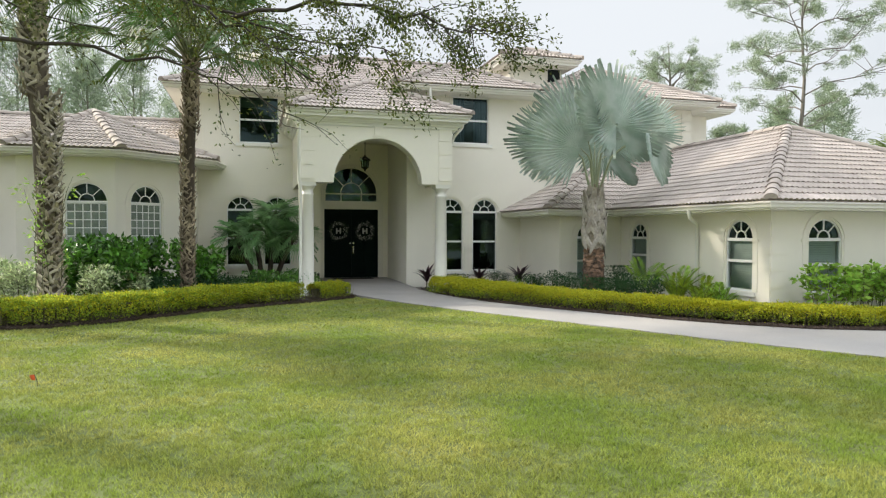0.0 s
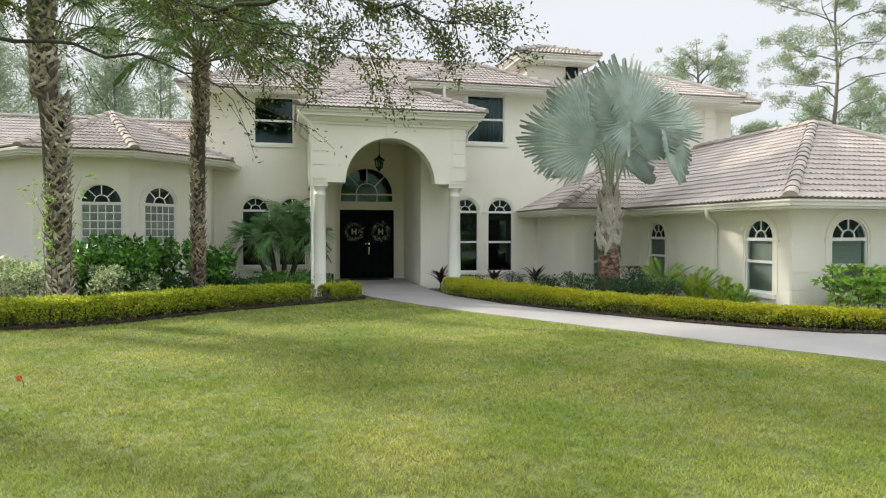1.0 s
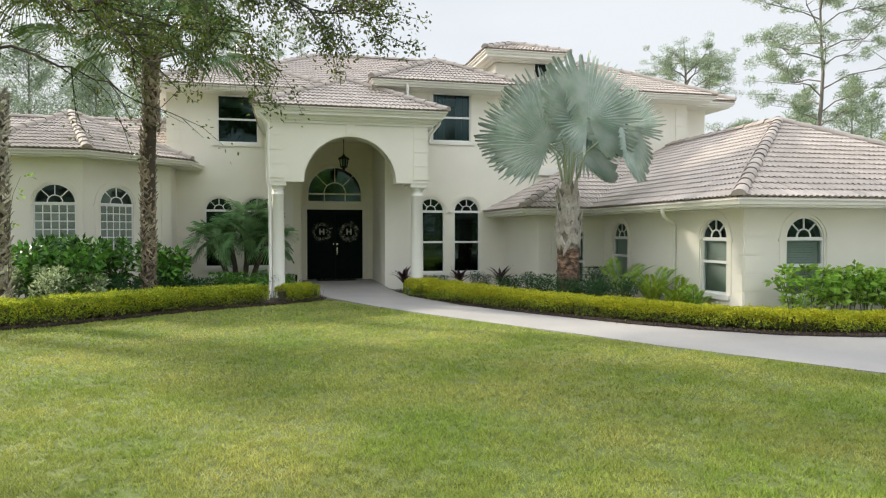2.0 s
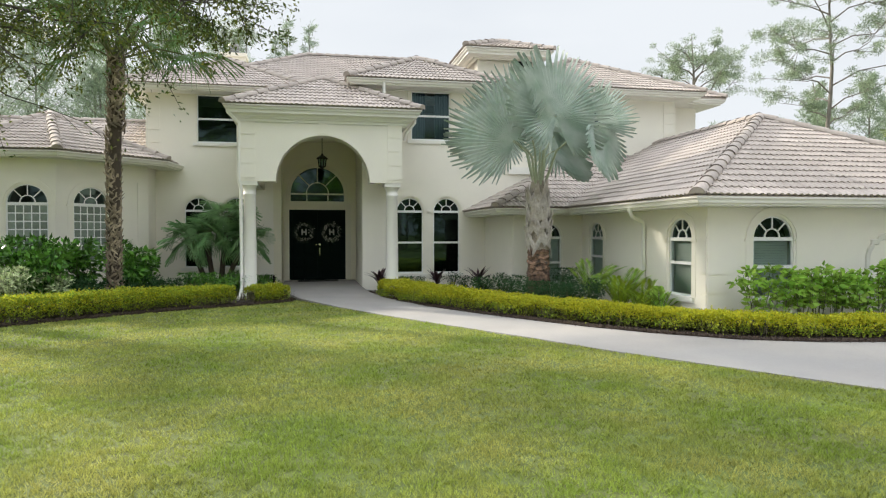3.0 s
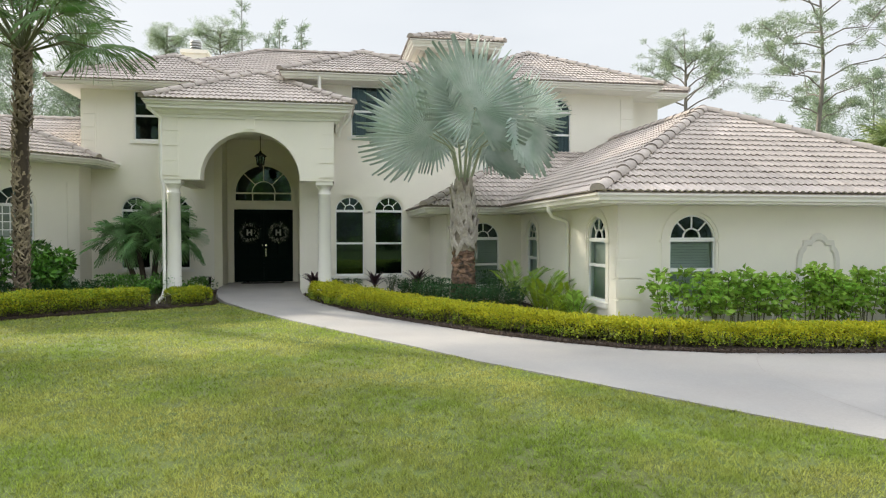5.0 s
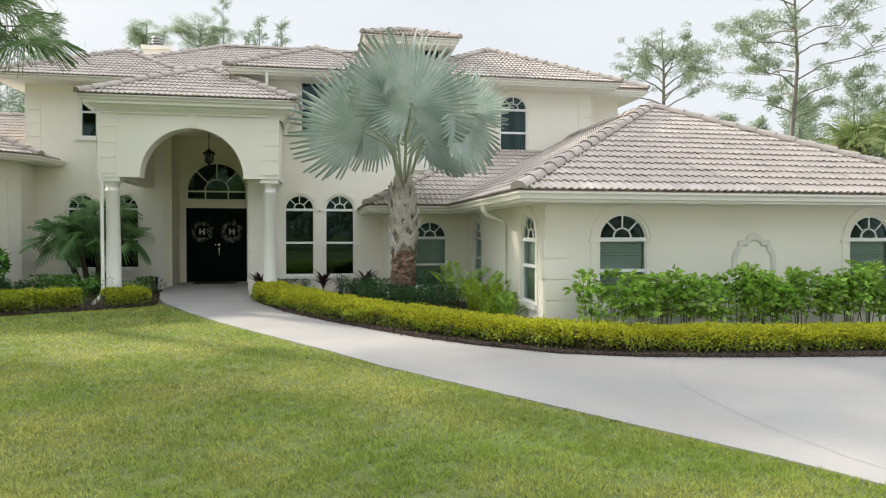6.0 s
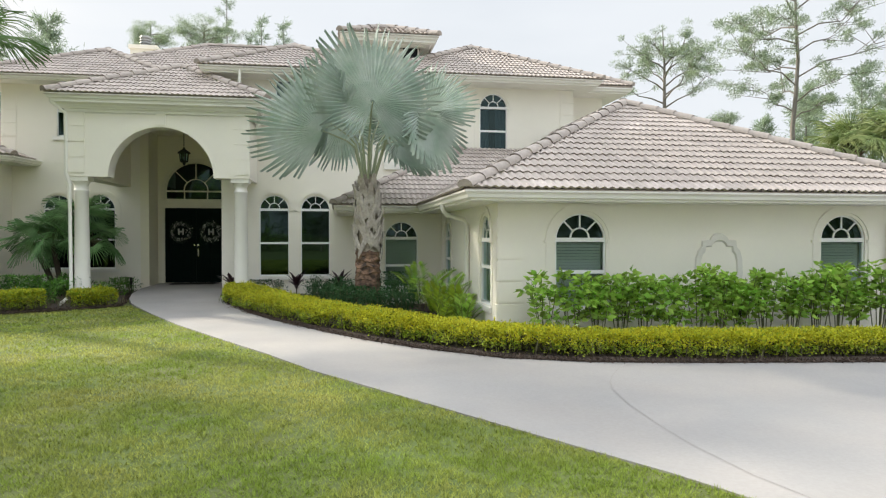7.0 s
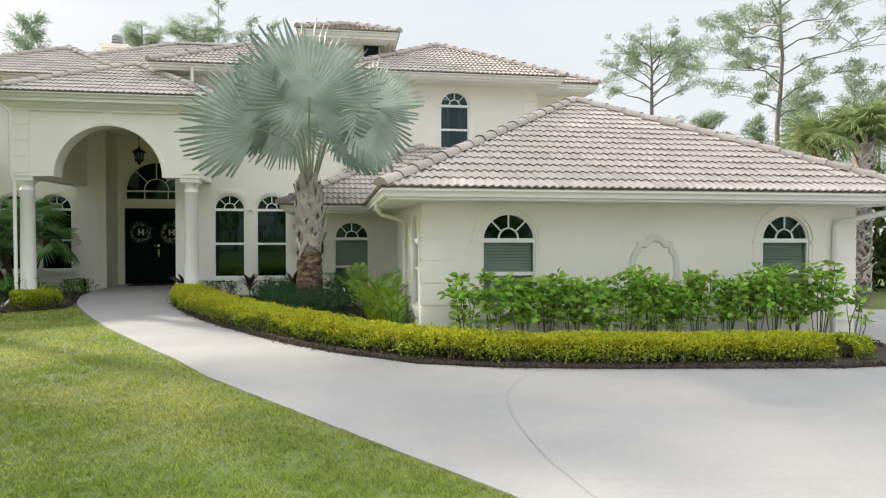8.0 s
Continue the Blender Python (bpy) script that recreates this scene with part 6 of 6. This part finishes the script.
# ---- far trees ----
def pine(x, y, h, crown_low, spread, seed, label, needle=PINE, limbs=16, flat_top=False, r0=0.26, clumps=7, size=0.85, per=60, thick=1.0):
    rng = random.Random(seed)
    nr = np.random.default_rng(seed)
    ob = thing("pine_tree", label, "tree", "pines beyond the house", at=(x, y, 0))
    n = 9
    path = [Vector((0.09 * math.sin(k * 1.3 + seed), 0.09 * math.cos(k * 1.7), h * k / n)) for k in range(n + 1)]
    part("trunk", Mesh().tube(path, [r0 * (1 - 0.8 * k / n) for k in range(n + 1)], 8), BARK, ob)
    pts, out = [], []
    for k in range(limbs):
        t = crown_low + (1 - crown_low) * (k + 0.5) / limbs
        i = t * n
        p = path[int(i)].lerp(path[min(int(i) + 1, n)], i - int(i))
        a = k * 2.399 + rng.gauss(0, 0.3)
        prof = math.sin(math.pi * (0.18 + 0.70 * (t - crown_low) / (1 - crown_low))) if not flat_top else 0.45 + 0.55 * (t - crown_low) / (1 - crown_low)
        L = spread * prof * rng.uniform(0.6, 1.15)
        d = Vector((math.cos(a), math.sin(a), 0))
        mid = p + d * L * 0.5 + Vector((rng.gauss(0, 0.15), rng.gauss(0, 0.15), L * rng.uniform(0.05, 0.30)))
        end = p + d * L * 0.92 + Vector((0, 0, L * rng.uniform(0.25, 0.80)))
        if flat_top:
            end.z = min(end.z + 0.8, h)
        q1, q2 = p.lerp(mid, 0.5) + Vector((0, 0, rng.uniform(0.0, 0.07) * L)), mid.lerp(end, 0.5) + Vector((rng.gauss(0, 0.08) * L, rng.gauss(0, 0.08) * L, -0.05 * L))
        part("limb", Mesh().tube([p, q1, mid, q2, end], [0.070 * thick, 0.056 * thick, 0.042 * thick, 0.026 * thick, 0.010], 5, cap=False), BARK, ob)
        ends = [end]
        for c in range(clumps - 1):
            b = p.lerp(mid, rng.uniform(0.75, 1.0)) if c % 3 == 2 else mid.lerp(end, rng.uniform(0.15, 0.95))
            e = b + (d * rng.uniform(0.2, 0.8) + Vector((rng.gauss(0, 0.7), rng.gauss(0, 0.7), rng.uniform(-0.1, 0.7)))) * L * 0.30
            if flat_top:
                e.z = min(e.z, h)
            part("branch", Mesh().tube([b, e], [0.022, 0.008], 4, cap=False), BARK, ob)
            ends.append(e)
        for q in ends:
            dd = nr.normal(0, 1, (per, 3))
            dd /= np.linalg.norm(dd, axis=1)[:, None]
            R = size * rng.uniform(0.32, 0.72)
            pts.append(np.array(q) + dd * np.array([R, R, R * 0.55]) * nr.random((per, 1)) ** 0.6)
            out.append(dd + [0, 0, 0.4])
    pts, out = np.concatenate(pts), np.concatenate(out)
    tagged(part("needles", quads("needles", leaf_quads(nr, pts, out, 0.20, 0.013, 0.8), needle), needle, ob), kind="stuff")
    return ob


def umbrella_pine(x, y, h, fork, spread, seed, label, limbs=13, per=110):
    """A pine whose slim bare trunk forks into rising limbs that carry an open, rounded crown."""
    rng = random.Random(seed)
    nr = np.random.default_rng(seed)
    ob = thing("pine_tree", label, "tree", "pines beyond the house", at=(x, y, 0))
    top = Vector((0.05, 0, fork))
    part("trunk", Mesh().tube([(0, 0, 0), (-0.1, 0, fork * 0.5), top, (0.05, 0.05, fork + (h - fork) * 0.5), (-0.1, 0.1, h - 0.4)], [0.23, 0.18, 0.13, 0.075, 0.02], 8), BARK, ob)
    pts, out = [], []

    def tuft(q, r):
        d = nr.normal(0, 1, (per, 3))
        d /= np.linalg.norm(d, axis=1)[:, None]
        pts.append(np.array(q) + d * np.array([r, r, r * 0.6]) * nr.random((per, 1)) ** 0.5)
        out.append(d + [0, 0, 0.4])
    for k in range(limbs):
        t = (k + 0.5) / limbs
        a = k * 2.399 + rng.gauss(0, 0.25)
        reach = spread * (1.0 - 0.62 * t) * rng.uniform(0.8, 1.08)
        d = Vector((math.cos(a), math.sin(a), 0))
        start = Vector((0.05, 0, fork + (h - fork) * 0.62 * t))
        z = min(start.z + reach * rng.uniform(0.35, 0.75) + 0.5, h)
        mid = start + d * reach * 0.5 + Vector((rng.gauss(0, 0.15), rng.gauss(0, 0.15), (z - start.z) * 0.42))
        end = d * reach + Vector((0, 0, z))
        part("limb", Mesh().tube([start, start.lerp(mid, 0.5) + Vector((0, 0, 0.1)), mid, end], [0.065, 0.050, 0.034, 0.010], 6, cap=False), BARK, ob)
        for c in range(12):
            b = mid.lerp(end, rng.uniform(0.1, 1.0))
            e = b + Vector((rng.gauss(0, 0.55), rng.gauss(0, 0.55), rng.gauss(0.15, 0.4))) + d * 0.3
            e.z = min(e.z, h + 0.2)
            part("branch", Mesh().tube([b, b.lerp(e, 0.5) + Vector((0, 0, -0.06)), e], [0.022, 0.015, 0.006], 4, cap=False), BARK, ob)
            tuft(e, rng.uniform(0.22, 0.46))
            if c % 3 == 0:
                tuft(b.lerp(e, 0.5), rng.uniform(0.2, 0.4))
    pts, out = np.concatenate(pts), np.concatenate(out)
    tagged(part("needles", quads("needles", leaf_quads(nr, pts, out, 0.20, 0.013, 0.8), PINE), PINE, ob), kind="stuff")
    return ob


umbrella_pine(30.6, 43.4, 16.4, 10.3, 3.75, 3, "slender pine with an open rounded crown behind the house")
pine(32.8, 33.0, 16.8, 0.46, 5.2, 6, "tall pine with long spreading limbs and open crown", limbs=20, per=190, r0=0.19, size=0.74, thick=0.7, clumps=12)
pine(-10.6, 74.4, 22.6, 0.885, 2.9, 9, "far flat-topped pine above the roof", limbs=12, flat_top=True, per=230, size=1.2)
pine(-5.0, 73.6, 22.9, 0.885, 3.7, 12, "far flat-topped pine above the roof", limbs=14, flat_top=True, per=230, size=1.3)
# added out of view on the line to the sun, to shade the garage
pine(-18.2, 39.2, 27.0, 0.66, 5.4, 21, "unseen tall pine added to shade the garage wall and roof", limbs=26, per=280, size=1.5, clumps=10)
pine(32.7, 40.5, 9.0, 0.60, 1.7, 15, "small round-crowned tree behind the garage", limbs=14, per=170, size=0.9)


def casuarina(x, y, h, w, seed, label="tall feathery grey-green casuarina behind the house", n=2600):
    rng = random.Random(seed)
    nr = np.random.default_rng(seed)
    ob = thing("casuarina", label, "tree", "casuarinas beyond the house", at=(x, y, 0))
    part("trunk", Mesh().tube([(0, 0, 0), (0.1, 0, h * 0.5), (0.0, 0.1, h)], [0.2, 0.12, 0.02], 6), BARK, ob)
    pts, out = [], []
    for k in range(30):
        t = 0.22 + 0.78 * k / 30
        a = k * 2.399
        L = w * (1.05 - t) * rng.uniform(0.6, 1.3) + 0.35
        d = Vector((math.cos(a), math.sin(a), 0.75)).normalized()
        p, e = Vector((0, 0, h * t)), Vector((0, 0, h * t)) + d * L
        part("limb", Mesh().tube([p, e], [0.035, 0.012], 4, cap=False), BARK, ob)
        m = n // 30
        q = np.array(p) + (np.array(e) - np.array(p)) * nr.uniform(0.25, 1.15, (m, 1)) + nr.normal(0, 0.10 * L + 0.10, (m, 3))
        pts.append(q)
        out.append(np.tile(np.array(d) * 0.5 + [0, 0, 0.1], (m, 1)))
    pts, out = np.concatenate(pts), np.concatenate(out)
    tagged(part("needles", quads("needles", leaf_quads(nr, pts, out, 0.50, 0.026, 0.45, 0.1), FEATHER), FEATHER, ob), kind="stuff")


for k, (x, y, h, w) in enumerate(((-11.0, 50, 16.5, 3.2), (-7.8, 52, 14.5, 2.8), (-14.0, 48, 15.0, 3.2), (-18.0, 50, 16.0, 3.4), (-9.5, 46, 12.5, 2.8), (-5.0, 55, 14.0, 2.6), (-22, 47, 14, 3.2), (-16, 44, 12.5, 3.2),
                                  (1.5, 66, 22.4, 1.3), (3.6, 65, 21.8, 1.3), (0.4, 67, 21.2, 1.1), (-3.2, 76, 29.0, 2.6), (46.4, 50, 14.0, 3.4), (51.5, 50, 15.6, 3.8), (54.6, 51, 14.5, 3.6), (44.0, 52, 11.5, 2.4), (57, 46, 13, 3.8), (49.0, 53, 13.5, 3.4))):
    casuarina(x, y, h, w * 1.7 if k < 8 else w, k + 1, n=7500 if k < 8 else 6000 if k > 11 else 3000)



def wood_belt(name, label, x0, x1, y, h, n, seed, step=2.6, leaf=WOODS):
    """A far belt of trees: crowns of clumped leaves on short trunks, too many to tell apart."""
    rng = np.random.default_rng(seed)
    trunks = Mesh()
    pts, out = [], []
    x = x0
    while x < x1:
        hh = h * rng.uniform(0.6, 1.1)
        yy = y + rng.normal(0, 1.5)
        trunks.tube([(x, yy, 0), (x + rng.normal(0, 0.3), yy, hh * 0.7)], [0.16, 0.06], 5, cap=False)
        for c in range(9):
            cc = np.array([x + rng.normal(0, step * 0.5), yy + rng.normal(0, 1.0), hh * rng.uniform(0.12, 0.95)])
            d = rng.normal(0, 1, (n, 3))
            d /= np.linalg.norm(d, axis=1)[:, None]
            pts.append(cc + d * step * 0.45 * rng.random((n, 1)) ** 0.5)
            out.append(d)
        x += step * rng.uniform(0.6, 1.2)
    ob = tagged(new(name, trunks.data(name, BARK)), label, "woods", kind="stuff")
    pts, out = np.concatenate(pts), np.concatenate(out)
    part("foliage", quads("foliage", leaf_quads(rng, pts, out, 0.42, 0.11, 0.8), leaf), leaf, ob)


wood_belt("far_woods", "dark green thicket beyond the end of the driveway", 23.5, 60, 21.5, 4.2, 130, 1, 1.8)
wood_belt("far_woods_behind", "belt of trees on the far side of the lawn", -50, 60, -34, 9.0, 120, 2, 3.4)
# out of view: bright-leaved trees added so the fan light reflects green
wood_belt("far_woods_tall", "unseen bright-leaved trees added for reflections in the glass", -14, 26, -38, 14.0, 120, 5, 3.6, leaf=BRIGHT)
wood_belt("far_woods_side", "trees at the side of the lawn", -60, -17, 26, 7.0, 90, 3, 3.0)

fl_ = thing("marker_flag", "small orange marker flag on a wire in the lawn", "flag", at=(-1.8, 8.1, 0))
part("wire", Mesh().tube([(0, 0, 0), (0.0, 0, 0.06), (-0.03, 0, 0.14)], 0.004, 5), IRON, fl_)
part("pennant", Mesh().add([(-0.02, 0, 0.07), (-0.07, 0.02, 0.075), (-0.08, 0.0, 0.135), (-0.03, 0, 0.14), (-0.02, 0.004, 0.07), (-0.07, 0.024, 0.075), (-0.08, 0.004, 0.135), (-0.03, 0.004, 0.14)],
                           [(0, 1, 2, 3), (7, 6, 5, 4), (0, 4, 5, 1), (1, 5, 6, 2), (2, 6, 7, 3), (3, 7, 4, 0)]), material("orange_plastic", (0.75, 0.12, 0.04), 0.5, stain=0.1), fl_, "orange plastic pennant")
shrub("dry_shrub", 11.93, 10.02, 0.24, 0.42, PALE, 240, 0.06, "sparse pale dry-leaved patch of shrub at the garage corner", "shrub", seed=5, stems=8, low=0.3, wide=0.4)

pl = thing("path_light", "small black spike light by the entrance walk", "light", at=(2.62, 20.9, 0.04))
part("spike", Mesh().tube([(0, 0, 0), (0, 0, 0.30)], 0.012, 6), IRON, pl)
part("lamp_head", Mesh().lathe([(0.028, 0.28), (0.034, 0.30), (0.034, 0.46), (0.026, 0.48), (0.0, 0.485)], (0, 0, 0), 10), IRON, pl)

# ---- hanging lantern, wreaths, mat ----
lan = thing("lantern", "black iron lantern hanging on a chain under the portico arch", "lamp", at=(4.11, 20.9, 0))
part("chain", Mesh().tube([(0, 0, 4.98), (0, 0, 4.30)], 0.012, 6), IRON, lan)
part("cap", Mesh().lathe([(0.0, 4.34), (0.03, 4.32), (0.04, 4.28), (0.16, 4.20), (0.19, 4.16), (0.17, 4.15)], (0, 0, 0), 12), IRON, lan)
part("glass_body", Mesh().lathe([(0.13, 4.15), (0.105, 3.93)], (0, 0, 0), 6), GLASS, lan)
for k in range(6):
    a = math.pi * k / 3
    part("rib", Mesh().tube([(0.132 * math.cos(a), 0.132 * math.sin(a), 4.15), (0.107 * math.cos(a), 0.107 * math.sin(a), 3.93)], 0.011, 5), IRON, lan)
part("base", Mesh().lathe([(0.12, 3.94), (0.12, 3.91), (0.05, 3.88), (0.03, 3.82), (0.0, 3.80)], (0, 0, 0), 12), IRON, lan)
part("candle", Mesh().tube([(0, 0, 3.93), (0, 0, 4.06)], 0.02, 8), WHITE, lan)

WREATH_LEAF = material("dark_wreath_leaf", (0.02, 0.035, 0.02), 0.6, per_island=0.4)
WREATH_PALE = material("pale_wreath_flower", (0.55, 0.55, 0.50), 0.7, per_island=0.25)
for x in (3.52, 4.46):
    rng = np.random.default_rng(int(x * 100))
    wr = thing("wreath", "dark wreath with white flowers and a white letter H", "wreath", "door wreaths", at=(x, 23.17, 1.86))
    a = rng.uniform(0, 2 * math.pi, 900)
    rr = 0.27 + rng.normal(0, 0.035, 900)
    p = np.c_[rr * np.cos(a), rng.uniform(-0.05, 0.02, 900), rr * np.sin(a)]
    part("ring", Mesh().tube([(0.27 * math.cos(k * math.pi / 12), 0, 0.27 * math.sin(k * math.pi / 12)) for k in range(25)], 0.03, 6), WREATH_LEAF, wr)
    part("leaves", quads("leaves", leaf_quads(rng, p, np.c_[np.cos(a), -np.ones(900) * 0.4, np.sin(a)], 0.07, 0.016, 0.8), WREATH_LEAF), WREATH_LEAF, wr)
    fl = part("floral_trim", quads("floral_trim", leaf_quads(rng, p[:170] - [0, 0.035, 0], np.tile([0, -0.3, 0.2], (170, 1)), 0.055, 0.022, 0.9), WREATH_PALE), WREATH_PALE, wr)
    tagged(fl, kind="stuff")
    font = bpy.data.curves.new("letter", 'FONT')
    font.body, font.size, font.extrude, font.offset = "H", 0.27, 0.012, 0.012
    font.align_x, font.align_y = 'CENTER', 'CENTER'
    font.materials.append(WREATH_PALE)
    lt = new("letter", font)
    lt.parent = wr
    lt.matrix_local = pose(0, -0.03, 0.0, 90, 0, 0)
mat_g = Mesh().box(3.32, 4.66, 22.45, 23.05, 0.203, 0.222)
tagged(new("door_mat", mat_g.data("door_mat", material("dark_coir_mat", (0.03, 0.028, 0.025), 0.95, grain=0.3, grain_scale=60, bump=0.8, bump_scale=120))), "dark door mat before the entrance doors", "mat")

# ---- grass ----
LAWN = LEFT_EDGE + LAWN_EDGE + [(-14.0, -8.0)]


def inside(p, ring):
    x, y = p[:, 0], p[:, 1]
    r = np.zeros(len(p), bool)
    for k in range(len(ring)):
        (xa, ya), (xb, yb) = ring[k], ring[(k + 1) % len(ring)]
        hit = (ya > y) != (yb > y)
        with np.errstate(divide="ignore", invalid="ignore"):
            r ^= hit & (x < (xb - xa) * (y - ya) / (yb - ya + 1e-12) + xa)
    return r


def lump_field(rng, x, y, cell):
    """Smooth random heights over the lawn, one value a cell, blended between cells."""
    v = rng.random((int(34 / cell) + 4, int(30 / cell) + 4))
    fx, fy = (x + 16) / cell, (y + 10) / cell
    i, j = fx.astype(int), fy.astype(int)
    tx, ty = fx - i, fy - j
    return v[i, j] * (1 - tx) * (1 - ty) + v[i + 1, j] * tx * (1 - ty) + v[i, j + 1] * (1 - tx) * ty + v[i + 1, j + 1] * tx * ty


g_rng = np.random.default_rng(77)
blades = []
# y from and to, x from and to, blades a square metre, half width, height
for y0, y1, x0, x1, per_m, wide, tall in ((-8.0, 2.6, -14, 14, 700, 0.0105, 0.045), (2.6, 18.0, -14, -9.5, 450, 0.012, 0.045), (2.6, 5.5, -6.5, 14, 5200, 0.0040, 0.040), (5.5, 8.0, -7.5, 12, 3800, 0.0046, 0.040), (8.0, 11.0, -9.5, 9, 2200, 0.0058, 0.040), (11.0, 14.5, -11, 7, 1200, 0.0078, 0.040), (14.5, 18.3, -12, 5, 800, 0.010, 0.040)):
    n = int((y1 - y0) * (x1 - x0) * per_m)
    p = np.c_[g_rng.uniform(x0, x1, n), g_rng.uniform(y0, y1, n)]
    p = p[inside(p, LAWN)]
    tuft = 0.5 * lump_field(g_rng, p[:, 0], p[:, 1], 0.055) + 0.5 * lump_field(g_rng, p[:, 0], p[:, 1], 0.14)
    keep = g_rng.random(len(p)) < np.clip((tuft - 0.16) * 2.6, 0.35, 1.0)
    p, tuft = p[keep], tuft[keep]
    n = len(p)
    a = g_rng.uniform(0, 2 * math.pi, n)
    lean = g_rng.uniform(0.5, 1.5, n) * tall * 0.8
    hgt = tall * g_rng.uniform(0.45, 1.0, n) * np.clip(0.35 + 1.3 * tuft, 0.4, 1.4)
    b = np.c_[p, np.zeros(n)]
    s = np.c_[-np.sin(a), np.cos(a), np.zeros(n)] * wide
    tip = b + np.c_[np.cos(a) * lean, np.sin(a) * lean, hgt]
    blades.append(np.stack([b - s, b + s, tip], axis=1))
tagged(new("grass", quads("grass", np.concatenate(blades), GRASS)), "short mown lawn grass with drier yellowish patches", "grass", kind="stuff")
